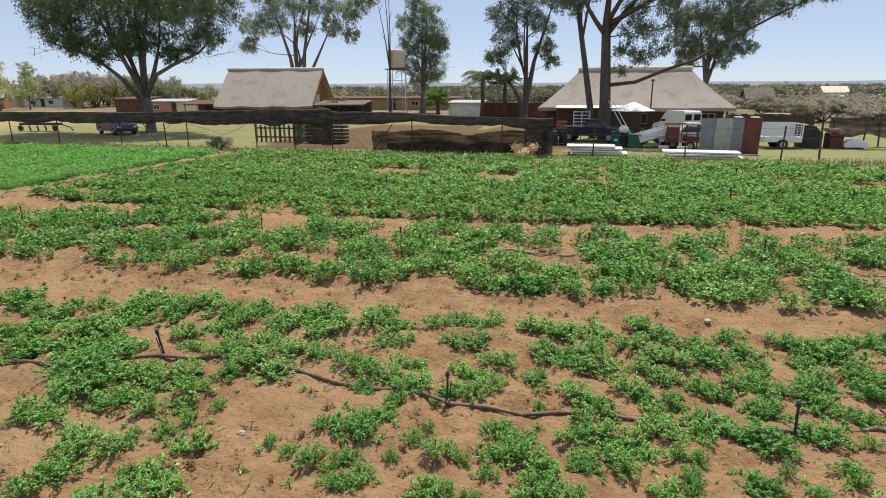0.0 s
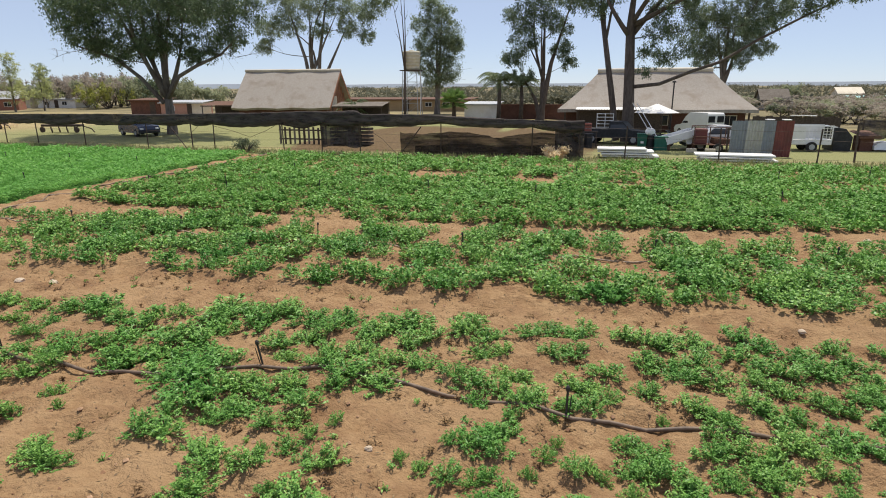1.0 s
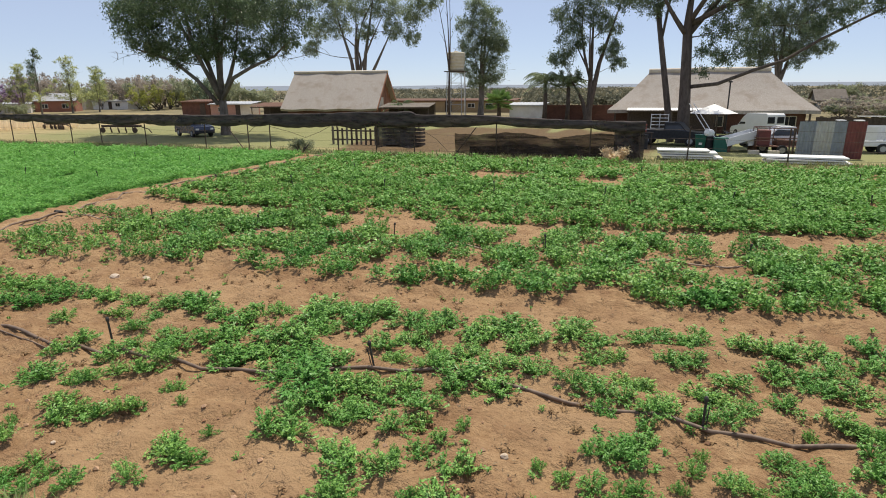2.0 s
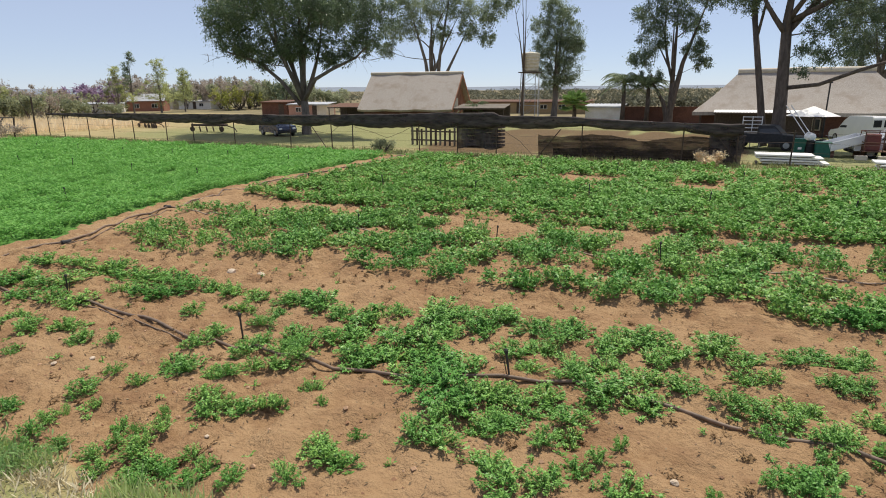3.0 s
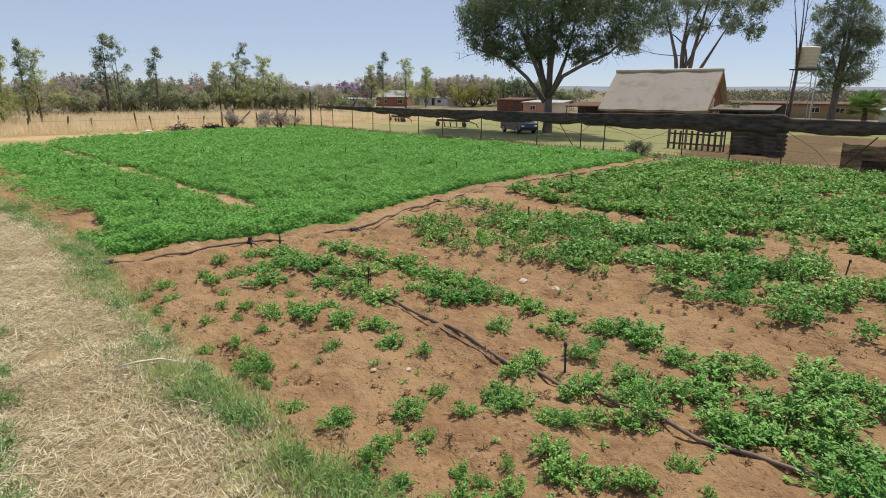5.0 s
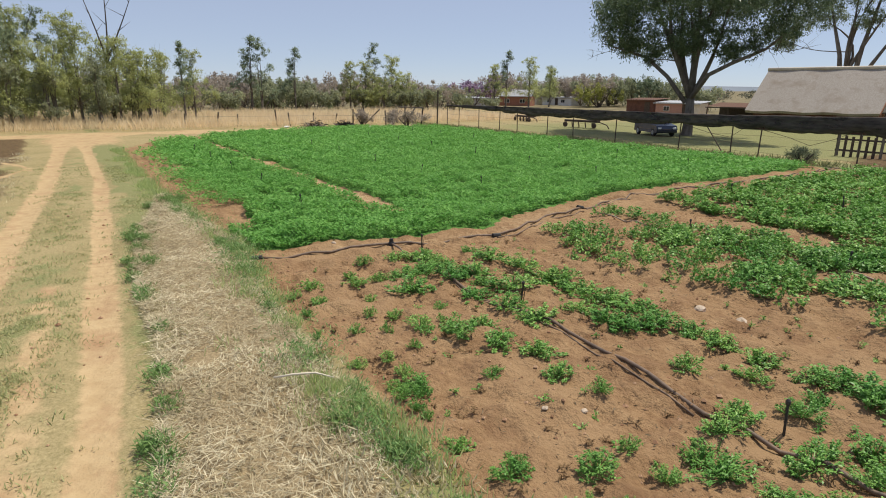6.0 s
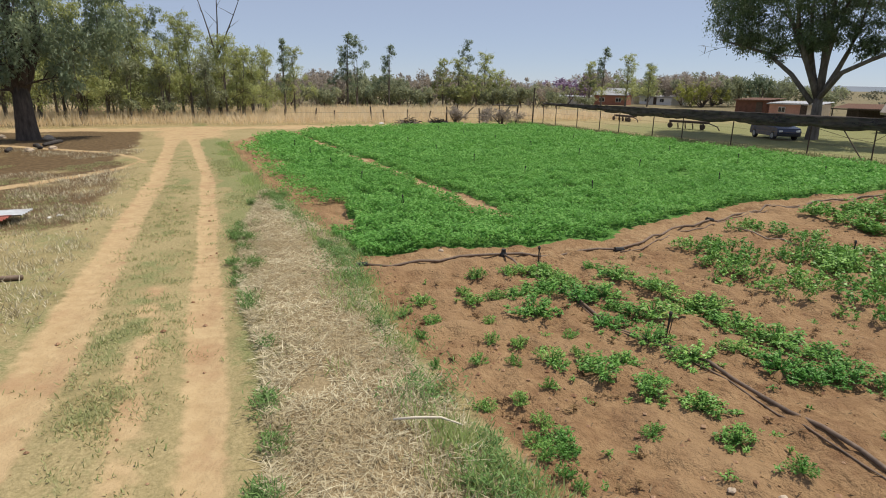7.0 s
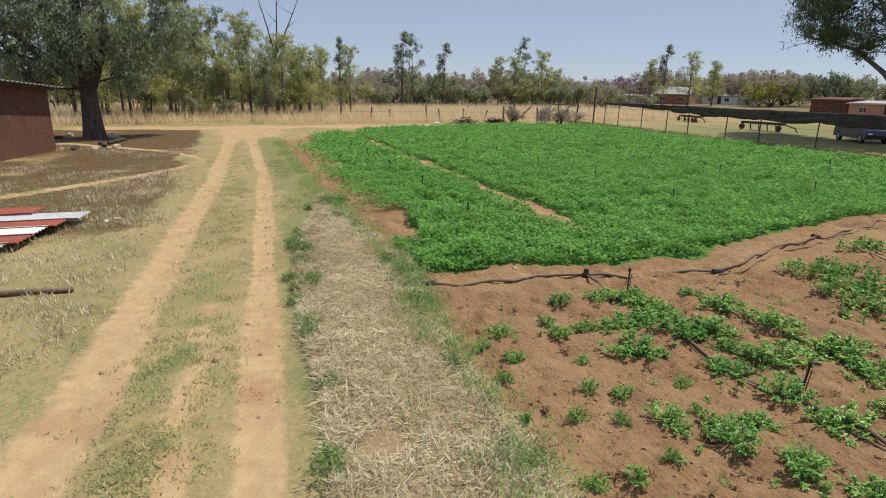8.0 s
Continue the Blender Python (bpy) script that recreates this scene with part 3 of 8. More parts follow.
BED_THIN = [
    (-8.73, 2.45, 0.14), (-8.70, 2.70, 0.14), (-8.69, 2.95, 0.09), (-8.67, 3.29, 0.09), (-8.67, 4.31, 0.20), (-8.57, 4.64, 0.16),
    (-8.56, 5.24, 0.21), (-8.55, 3.79, 0.19), (-8.55, 6.71, 0.28), (-8.44, 2.24, 0.16), (-8.39, 5.55, 0.26), (-8.36, 3.00, 0.14),
    (-8.35, 2.77, 0.13), (-8.33, 2.61, 0.17), (-8.31, 3.63, 0.22), (-8.30, 4.78, 0.20), (-8.22, 3.82, 0.18), (-8.14, 5.06, 0.20),
    (-8.13, 6.83, 0.38), (-8.11, 5.87, 0.27), (-8.03, 2.36, 0.16), (-8.03, 2.56, 0.19), (-7.92, 3.77, 0.21), (-7.91, 6.26, 0.38),
    (-7.85, 2.27, 0.15), (-7.81, 2.58, 0.16), (-7.80, 2.90, 0.13), (-7.75, 7.20, 0.23), (-7.73, 3.94, 0.18), (-7.62, 4.07, 0.14),
    (-7.50, 5.41, 0.30),
]
BED_CURVE = [
    (-7.50, 4.53, 0.15), (-7.45, 2.78, 0.14), (-7.43, 2.50, 0.18), (-7.32, 5.56, 0.38), (-7.16, 7.64, 0.38), (-7.15, 4.26, 0.09),
    (-7.13, 6.35, 0.38), (-7.09, 2.73, 0.15), (-7.03, 7.11, 0.33), (-7.01, 5.83, 0.38), (-6.72, 7.61, 0.27), (-6.66, 3.52, 0.19),
    (-6.66, 6.82, 0.31), (-6.66, 6.35, 0.35), (-6.60, 2.95, 0.17), (-6.46, 3.42, 0.21), (-6.46, 5.31, 0.33), (-6.38, 3.84, 0.09),
    (-6.38, 5.80, 0.38), (-6.27, 3.42, 0.18), (-6.26, 7.05, 0.31), (-6.16, 7.47, 0.32), (-6.06, 7.78, 0.32), (-5.96, 5.71, 0.32),
    (-5.96, 5.19, 0.36), (-5.85, 4.17, 0.21), (-5.72, 4.43, 0.21), (-5.72, 4.78, 0.30), (-5.59, 5.04, 0.30), (-5.54, 6.53, 0.29),
    (-5.49, 4.11, 0.24),
]
BED_BEND = [
    (-5.46, 5.32, 0.30), (-5.45, 7.38, 0.30), (-5.21, 4.56, 0.20), (-5.21, 5.38, 0.21), (-5.15, 6.74, 0.24), (-5.13, 6.12, 0.22),
    (-5.12, 4.86, 0.24), (-5.03, 4.67, 0.24), (-4.97, 7.13, 0.29), (-4.93, 5.21, 0.25), (-4.92, 7.52, 0.30), (-4.89, 3.98, 0.22),
    (-4.74, 5.50, 0.25), (-4.73, 3.75, 0.25), (-4.64, 3.09, 0.17), (-4.62, 6.45, 0.27), (-4.60, 3.29, 0.17), (-4.59, 6.07, 0.22),
    (-4.55, 3.42, 0.21), (-4.52, 4.54, 0.19), (-4.37, 5.13, 0.24), (-4.31, 7.18, 0.33), (-4.31, 3.86, 0.19), (-4.29, 4.87, 0.19),
    (-4.26, 4.08, 0.09), (-4.22, 6.55, 0.26), (-4.12, 5.58, 0.20), (-4.09, 4.30, 0.18), (-4.08, 7.48, 0.33), (-4.05, 5.85, 0.33),
    (-3.93, 4.51, 0.14),
]
BED_STAKES = [
    (-3.91, 3.58, 0.13), (-3.85, 3.18, 0.25), (-3.79, 7.68, 0.33), (-3.75, 4.77, 0.11), (-3.71, 6.29, 0.25), (-3.65, 7.01, 0.27),
    (-3.63, 5.71, 0.28), (-3.59, 4.15, 0.22), (-3.58, 3.54, 0.29), (-3.41, 7.30, 0.27), (-3.34, 3.47, 0.19), (-3.33, 6.39, 0.25),
    (-2.95, 7.53, 0.23), (-2.86, 7.79, 0.28), (-2.85, 4.40, 0.10), (-2.74, 6.18, 0.20), (-2.60, 4.31, 0.13), (-2.56, 6.98, 0.21),
    (-2.54, 7.41, 0.26), (-2.46, 6.09, 0.23), (-2.40, 4.68, 0.13), (-2.35, 5.65, 0.18), (-2.33, 4.23, 0.16), (-2.25, 4.77, 0.20),
    (-2.24, 7.06, 0.17), (-2.12, 6.01, 0.23), (-2.11, 6.43, 0.20), (-2.08, 4.99, 0.20), (-2.07, 4.25, 0.15), (-1.99, 4.78, 0.20),
    (-1.99, 7.66, 0.22),
]
BED_MIDDLE = [
    (-1.93, 4.33, 0.12), (-1.90, 3.89, 0.15), (-1.90, 5.04, 0.20), (-1.87, 6.41, 0.19), (-1.84, 5.43, 0.17), (-1.77, 5.66, 0.21),
    (-1.75, 3.93, 0.17), (-1.73, 4.15, 0.15), (-1.71, 7.97, 0.23), (-1.62, 5.84, 0.22), (-1.58, 7.13, 0.21), (-1.54, 4.43, 0.09),
    (-1.42, 4.77, 0.13), (-1.32, 7.83, 0.27), (-1.31, 5.02, 0.08), (-1.25, 7.31, 0.21), (-1.25, 6.40, 0.23), (-1.25, 5.79, 0.21),
    (-1.19, 8.10, 0.23), (-1.11, 4.55, 0.15), (-1.06, 3.99, 0.20), (-1.01, 6.30, 0.19), (-1.00, 4.67, 0.12), (-0.97, 5.79, 0.18),
    (-0.86, 4.04, 0.11), (-0.84, 4.62, 0.12), (-0.81, 6.05, 0.18), (-0.80, 6.77, 0.24), (-0.66, 4.05, 0.11), (-0.59, 5.15, 0.19),
    (-0.57, 4.73, 0.18),
]
BED_PIPE = [
    (-0.57, 8.02, 0.27), (-0.56, 4.37, 0.12), (-0.42, 4.82, 0.19), (-0.33, 5.05, 0.19), (-0.31, 7.17, 0.25), (-0.31, 6.40, 0.19),
    (-0.25, 7.78, 0.26), (-0.20, 5.77, 0.09), (-0.19, 4.38, 0.17), (-0.19, 4.79, 0.21), (-0.05, 4.54, 0.21), (-0.01, 7.15, 0.24),
    (0.02, 4.31, 0.20), (0.03, 7.85, 0.26), (0.16, 6.84, 0.24), (0.19, 6.16, 0.22), (0.23, 5.20, 0.19), (0.28, 4.30, 0.14),
    (0.28, 5.55, 0.17), (0.30, 4.87, 0.19), (0.33, 6.00, 0.14), (0.35, 7.93, 0.27), (0.36, 4.70, 0.15), (0.36, 7.34, 0.25),
    (0.46, 5.83, 0.21), (0.52, 6.86, 0.24), (0.52, 5.38, 0.20), (0.57, 4.93, 0.19), (0.73, 4.79, 0.15), (0.74, 5.33, 0.20),
    (0.78, 6.32, 0.22),
]
BED_GAP = [
    (0.79, 5.14, 0.19), (0.90, 7.67, 0.26), (0.94, 6.88, 0.20), (0.95, 5.08, 0.16), (0.96, 6.23, 0.22), (1.01, 8.31, 0.28),
    (1.04, 5.52, 0.20), (1.06, 4.58, 0.18), (1.06, 5.87, 0.21), (1.18, 7.37, 0.25), (1.20, 5.45, 0.17), (1.22, 5.15, 0.16),
    (1.26, 6.73, 0.23), (1.28, 4.80, 0.15), (1.28, 6.31, 0.19), (1.31, 8.07, 0.27), (1.31, 4.65, 0.12), (1.38, 7.24, 0.25),
    (1.42, 5.11, 0.13), (1.49, 5.58, 0.21), (1.59, 5.89, 0.25), (1.64, 6.61, 0.19), (1.75, 7.98, 0.23), (1.82, 6.58, 0.19),
    (1.82, 7.44, 0.26), (1.89, 4.96, 0.19), (1.94, 5.64, 0.21), (2.02, 7.41, 0.21), (2.04, 4.96, 0.13), (2.04, 6.79, 0.20),
    (2.09, 5.63, 0.28),
]
BED_EAST = [
    (2.18, 6.28, 0.19), (2.20, 5.15, 0.10), (2.24, 8.21, 0.23), (2.27, 5.62, 0.18), (2.27, 6.99, 0.21), (2.34, 6.72, 0.20),
    (2.37, 6.33, 0.23), (2.37, 4.84, 0.13), (2.39, 7.86, 0.27), (2.43, 7.43, 0.22), (2.60, 6.79, 0.20), (2.63, 5.88, 0.22),
    (2.74, 5.27, 0.14), (2.77, 5.11, 0.14), (2.86, 5.93, 0.19), (2.91, 6.53, 0.24), (2.98, 8.40, 0.24), (2.99, 6.89, 0.25),
    (3.02, 7.18, 0.26), (3.10, 6.34, 0.20), (3.10, 7.69, 0.27), (3.14, 5.80, 0.11), (3.19, 8.25, 0.29), (3.31, 6.33, 0.16),
    (3.43, 8.13, 0.29), (3.57, 7.04, 0.26), (3.61, 7.49, 0.23), (3.62, 8.08, 0.29), (3.75, 7.38, 0.27), (3.91, 8.54, 0.30),
    (4.18, 8.51, 0.30),
]
plants = []
for bed in (BED_WEST, BED_JOINT, BED_SPARSE, BED_THIN, BED_CURVE, BED_BEND, BED_STAKES, BED_MIDDLE, BED_PIPE, BED_GAP, BED_EAST):
    plants += bed
extra = []
for i, (px, py, pr) in enumerate(plants):
    k = i % 7
    s = pr / 0.27
    m = Matrix.LocRotScale((px, py, ground_z(px, py) - 0.012), Euler((0, 0, i * 2.4)), (s * (1.0 + 0.2 * math.sin(i * 1.9)), s * (1.0 - 0.2 * math.sin(i * 1.9)), 0.44 + 0.46 * s))
    if i < 296:
        ob = new("crop_plant", PLANT_MESHES[k])
        ob.matrix_basis = m
        tagged(ob, "low bushy green crop plant growing in red soil", "crop plant", "crop plants of the near bed")
    else:
        extra.append(np.asarray(PLANT_KINDS[k]) @ np.array(m.to_3x3()).T + np.array(m.translation))


FILL = [bushy(260, 0.27, 0.17, 0.048) for k in range(5)]
for i, (px, py, pr) in enumerate(plants):
    if pr < 0.185:
        continue
    fx, fy, s = px + 0.75 * pr * math.cos(i * 2.1), py + 0.6 * pr * math.sin(i * 2.1), pr / 0.36
    turn = np.array(Euler((0, 0, i * 1.7)).to_matrix()) * s
    extra.append(FILL[i % 5] @ turn.T + np.array([fx, fy, ground_z(fx, fy) - 0.012]))


def scatter_bed(centres, radii, per, leaf, height):
    """Leaves of many plants joined: rows of plan centres and radii. Sixteen plants are grown, then turned and sized."""
    c, r = np.asarray(centres, dtype=float), np.asarray(radii)
    grown = [bushy(per, 0.3, height, leaf, stalks=False, per=3) for _ in range(16)]
    z = land(c[:, 0], c[:, 1]) - 0.01
    out = []
    for i in range(len(c)):
        a, s_ = rng.uniform(0, 6.28), r[i] / 0.3
        ca, sa_ = math.cos(a) * s_, math.sin(a) * s_
        p = grown[i % 16]
        out.append(np.stack([p[:, 0] * ca - p[:, 1] * sa_ + c[i, 0], p[:, 0] * sa_ + p[:, 1] * ca + c[i, 1], p[:, 2] * rng.uniform(0.75, 1.2) + z[i]], -1))
    return np.concatenate(out)


PATCH_WEST = [
    (-15.1, 12.1, 0.80, 1.16), (-14.0, 12.7, 0.97, 1.24), (-12.2, 10.5, 0.83, 0.66), (-12.2, 12.8, 0.95, 1.21), (-11.4, 9.1, 0.37, 0.26),
    (-10.9, 10.8, 0.82, 0.68), (-10.9, 13.5, 1.12, 1.30), (-10.5, 8.9, 0.30, 0.33), (-9.9, 9.3, 0.18, 0.26), (-9.8, 11.4, 0.83, 0.97),
    (-9.1, 9.1, 0.35, 0.33), (-8.8, 12.2, 0.58, 0.80), (-8.3, 10.7, 0.39, 0.63), (-8.0, 9.2, 0.34, 0.33), (-7.7, 11.3, 0.40, 0.69),
    (-7.2, 9.0, 0.39, 0.39), (-6.8, 11.6, 0.60, 0.70), (-6.7, 13.0, 0.58, 0.58), (-6.6, 9.1, 0.44, 0.40), (-6.3, 9.4, 0.28, 0.33),
    (-5.7, 12.9, 0.43, 0.42), (-5.7, 9.6, 0.17, 0.50),
]


PATCH_MIDDLE = [
    (-4.8, 11.5, 0.58, 0.68), (-4.8, 9.8, 0.45, 0.77), (-3.9, 9.7, 0.49, 0.65), (-3.9, 12.8, 0.55, 0.80), (-3.7, 13.8, 0.51, 0.91),
    (-3.5, 11.8, 0.38, 0.69), (-3.5, 10.1, 0.34, 0.53), (-2.9, 10.7, 0.46, 0.76), (-2.5, 12.6, 0.66, 1.01), (-2.2, 10.8, 0.46, 0.58),
    (-2.0, 13.6, 0.42, 1.14), (-1.7, 9.7, 0.36, 0.39), (-1.4, 11.2, 0.47, 0.60), (-1.0, 10.0, 0.47, 0.49), (-0.8, 13.9, 0.28, 0.73),
    (-0.6, 9.8, 0.36, 0.62), (-0.2, 10.9, 0.33, 0.37), (-0.1, 9.6, 0.25, 0.45), (0.3, 12.3, 0.31, 0.92), (0.5, 14.5, 0.42, 0.46),
    (0.5, 9.8, 0.39, 0.60), (0.7, 10.8, 0.43, 0.54),
]


PATCH_EAST = [
    (0.8, 11.8, 0.46, 0.84), (1.0, 13.2, 0.19, 0.51), (1.1, 10.6, 0.31, 1.03), (1.5, 12.6, 0.49, 0.58), (1.5, 9.6, 0.33, 0.43),
    (2.0, 10.8, 0.42, 0.70), (2.2, 9.9, 0.33, 0.59), (2.4, 13.6, 0.51, 0.66), (2.6, 12.7, 0.36, 0.46), (2.6, 10.0, 0.48, 0.60),
    (3.1, 11.1, 0.62, 1.07), (3.5, 9.8, 0.27, 0.28), (3.7, 12.9, 0.47, 0.47), (3.9, 14.7, 0.27, 0.45), (4.3, 10.4, 0.43, 0.62),
    (4.4, 12.9, 0.47, 0.69), (4.6, 12.3, 0.50, 0.63), (4.7, 11.1, 0.60, 0.69), (4.7, 10.3, 0.28, 0.59), (5.0, 14.7, 0.26, 0.59),
    (6.0, 13.3, 0.35, 0.71), (6.4, 14.8, 0.39, 0.43),
]


def bed_two():
    cs, rs = [], []
    for cx, cy, rx, ry in PATCH_WEST + PATCH_MIDDLE + PATCH_EAST:
        n = max(3, int(rx * ry * 40))
        for _ in range(n):
            a, q = rng.uniform(0, 2 * np.pi), math.sqrt(rng.uniform(0, 1))
            cs.append((cx + math.cos(a) * q * rx * 0.92, cy + math.sin(a) * q * ry * 0.92))
            rs.append(rng.uniform(0.17, 0.3))
    x, y = rng.uniform(-18.6, 15, 2000), rng.uniform(8.2, 15.6, 2000)
    thin = np.interp(x, [-14, -10, 5, 8], [0.32, 0.47, 0.47, 0.36])
    ok = value_noise(x * 0.9, y * 1.3, 31) > thin
    x = np.concatenate([np.array(cs)[:, 0], x[ok]])
    y = np.concatenate([np.array(cs)[:, 1], y[ok]])
    r = np.concatenate([rs, rng.uniform(0.13, 0.25, int(ok.sum()))])
    front = np.interp(x, [-18, -16, -14, -12, -9, -6, -4, 0, 4, 15], [9.1, 8.35, 8.6, 9.1, 9.0, 9.3, 9.15, 9.6, 9.8, 10.4]) + 0.25 * value_noise(x * 0.8, y * 0, 32)
    back = np.interp(x, [-17, -15, -12, -8, -5, -2, 2, 6, 15], [13.55, 13.85, 14.15, 14.2, 14.25, 14.45, 14.85, 15.25, 15.75]) - 0.3 * value_noise(x * 0.7, y * 0, 30)
    ok = (y > front) & (y < back) & (x > main_pipe(y) + 0.8)
    return scatter_bed(np.stack([x[ok], y[ok]], -1), r[ok], 140, 0.078, 0.24)


def bed_three():
    """Rows along the bed: a full front edge, a lush band behind it, and thinner rows with soil between towards the fence."""
    xs, ys = [], []
    for k in range(15):
        n = 760 if k < 7 else 640
        x = rng.uniform(-19, 30, n)
        edge = np.interp(x, [-19, -8, -5, -2, 2, 6, 30], [15.35, 15.5, 15.7, 15.8, 16.15, 16.7, 18.2])
        row = edge + (29.4 - edge) * k / 14 + 0.14 * np.sin(x * 0.25 + k)
        y = row + rng.normal(0, 0.17 if k < 6 else 0.2, n)
        full = value_noise(x * 0.55, y * 0.9 + k, 33) + 0.3 * (k in (2, 3, 4))
        ok = (full > (0.1 if k < 7 else 0.3)) & (x > main_pipe(y) + 0.9) & (y < 29.6 + 0.6 * np.sin(x * 0.9))
        xs.append(x[ok])
        ys.append(y[ok])
    x, y = np.concatenate(xs), np.concatenate(ys)
    c, r = np.stack([x, y], -1), rng.uniform(0.2, 0.33, len(x))
    near = y < 20.5
    return np.concatenate([scatter_bed(c[near], r[near], 74, 0.09, 0.27), scatter_bed(c[~near], r[~near], 42, 0.118, 0.27)])


def lucerne():
    """A closed stand of fine upright leaves, thinner along the bare strip and the edges."""
    far, close = 270000, 160000
    x = np.concatenate([rng.uniform(-58, -19, far), rng.uniform(-33, -19, close)])
    y = np.concatenate([rng.uniform(2.2, 29.5, far), 2.2 + 17 * rng.uniform(0, 1, close) ** 1.2])
    fine = np.concatenate([(x[:far] > -33) & (y[:far] < 19), np.full(close, True)])
    keep = lucerne_stand(x, y) & (value_noise(x * 1.1, y * 1.1, 38) > 0.09) & ((value_noise(x * 2.9, y * 2.9, 34) > 0.16) | ~fine)
    keep &= rng.uniform(0, 1, len(x)) < np.where(x < -24, 0.08 + 0.92 * step(0.1, 2.8, y - verge(x)), 1.0)
    x, y, fine = x[keep], y[keep], fine[keep]
    n = len(x)
    lump = 0.45 + 1.1 * value_noise(x * 2.1, y * 2.1, 39) * (0.6 + 0.6 * value_noise(x * 6, y * 6, 40))
    z = land(x, y) + 0.26 * lump * rng.uniform(0.1, 1.0, n) ** 0.6
    a = rng.uniform(0, 2 * np.pi, n)
    d = np.stack([np.cos(a), np.sin(a), rng.uniform(-0.2, 0.8, n)], -1)
    L = np.where(fine, 0.086, 0.14) * rng.uniform(0.6, 1.35, n)
    return leaf_points(np.stack([x, y, z], -1), d, L, L * rng.uniform(0.5, 0.75, n))


tagged(leaf_object("crop_rows", bed_two(), M_CROP, per=3), "patchy bed of low green crop plants with bare soil", "crop", kind="stuff")
tagged(leaf_object("crop_plants", np.concatenate(extra), M_CROP), "small leafy shoots and crop plants filling the near bed", "crop", kind="stuff")
tagged(leaf_object("crop_field", bed_three(), M_CROP_FULL, per=3), "dense rows of low green crop plants", "crop", kind="stuff")
tagged(leaf_object("lucerne_field", lucerne(), M_LUCERNE, per=3), "bright green dense lucerne stand", "crop", kind="stuff")


# ---- grasses ----
def blades(x, y, height, width, lean, z0=0.0):
    n = len(x)
    base = np.stack([x, y, land(x, y) - 0.01 + z0], -1)
    a = rng.uniform(0, 2 * np.pi, n)
    d = np.stack([np.cos(a) * lean, np.sin(a) * lean, np.ones(n)], -1)
    return leaf_quads(base, d, height, width, 0.1)


def tufts(n_tufts, per, x0, x1, y0, y1, h, keep=None, spread=0.12):
    tx, ty = rng.uniform(x0, x1, n_tufts), rng.uniform(y0, y1, n_tufts)
    if keep is not None:
        k = keep(tx, ty)
        tx, ty = tx[k], ty[k]
    x = np.repeat(tx, per) + rng.normal(0, spread, len(tx) * per)
    y = np.repeat(ty, per) + rng.normal(0, spread, len(tx) * per)
    n = len(x)
    return blades(x, y, h * rng.uniform(0.45, 1.15, n), np.full(n, 0.012) * rng.uniform(0.7, 1.5, n), rng.uniform(0.1, 0.9, n))


tx = np.concatenate([rng.uniform(-45, -5.5, 1200), rng.uniform(-15, -3.5, 700)])
ty = verge(tx) - np.abs(rng.normal(0, 0.3, 1900)) + 0.05
sel = value_noise(tx * 1.3, ty * 1.3, 41) > 0.45
tx, ty = tx[sel], ty[sel]
gx, gy = np.repeat(tx, 22) + rng.normal(0, 0.09, len(tx) * 22), np.repeat(ty, 22) + rng.normal(0, 0.09, len(tx) * 22)
big = np.repeat(rng.uniform(0, 1, len(tx)) ** 5, 22)
verge_grass = blades(gx, gy, rng.uniform(0.03, 0.12, len(gx)) + big * 0.26, rng.uniform(0.008, 0.018, len(gx)), rng.uniform(0.1, 0.8, len(gx)))
tx = rng.uniform(-40, -10, 900)
ty = rut_right(tx) + rng.normal(0.75, 0.22, 900)
sel = value_noise(tx * 0.9, ty * 0.9, 42) > 0.5
tx, ty = np.concatenate([tx[sel], rng.uniform(-30, -11, 330)]), np.concatenate([ty[sel], np.zeros(330)])
tail = len(tx) - 330
ty[tail:] = (rut_left(tx[tail:]) + rut_right(tx[tail:])) / 2 + rng.normal(0, 0.5, 330)
edge_x = np.repeat(rng.uniform(-27, -11, 26), 12) + rng.normal(0, 0.14, 312)
edge_y = straw_edge(edge_x) + np.repeat(rng.normal(0.0, 0.1, 26), 12) + rng.normal(0, 0.08, 312)
tx, ty = np.concatenate([tx, edge_x]), np.concatenate([ty, edge_y])
weed_x, weed_y = np.concatenate([rng.normal(-14.8, 0.35, 60), rng.normal(-16.6, 0.5, 26)]), np.concatenate([rng.normal(-1.66, 0.16, 60), rng.normal(-1.7, 0.14, 26)])
tx, ty = np.concatenate([tx, weed_x]), np.concatenate([ty, weed_y])
wx, wy = rng.uniform(-38, -9, 5200), np.concatenate([rng.uniform(-7.5, 2.4, 3000), rng.uniform(-7.5, -2.7, 2200)])
sel = (value_noise(wx * 0.7, wy * 0.7, 48) > 0.48) & (wy < verge(wx)) & ((wy < straw_edge(wx) + 0.15) | (wx < -27)) & (np.abs(wy - rut_left(wx)) > 0.3) & (np.abs(wy - rut_right(wx)) > 0.25)
tx, ty = np.concatenate([tx, wx[sel]]), np.concatenate([ty, wy[sel]])
gx, gy = np.repeat(tx, 14) + rng.normal(0, 0.075, len(tx) * 14), np.repeat(ty, 14) + rng.normal(0, 0.075, len(tx) * 14)
track_grass = blades(gx, gy, rng.uniform(0.02, 0.1, len(gx)), rng.uniform(0.009, 0.018, len(gx)), rng.uniform(0.3, 1.3, len(gx)))
tagged(leaf_object("verge_grass", verge_grass, M_GRASS), "green and yellowing grass tufts along the field edge", "grass", kind="stuff")
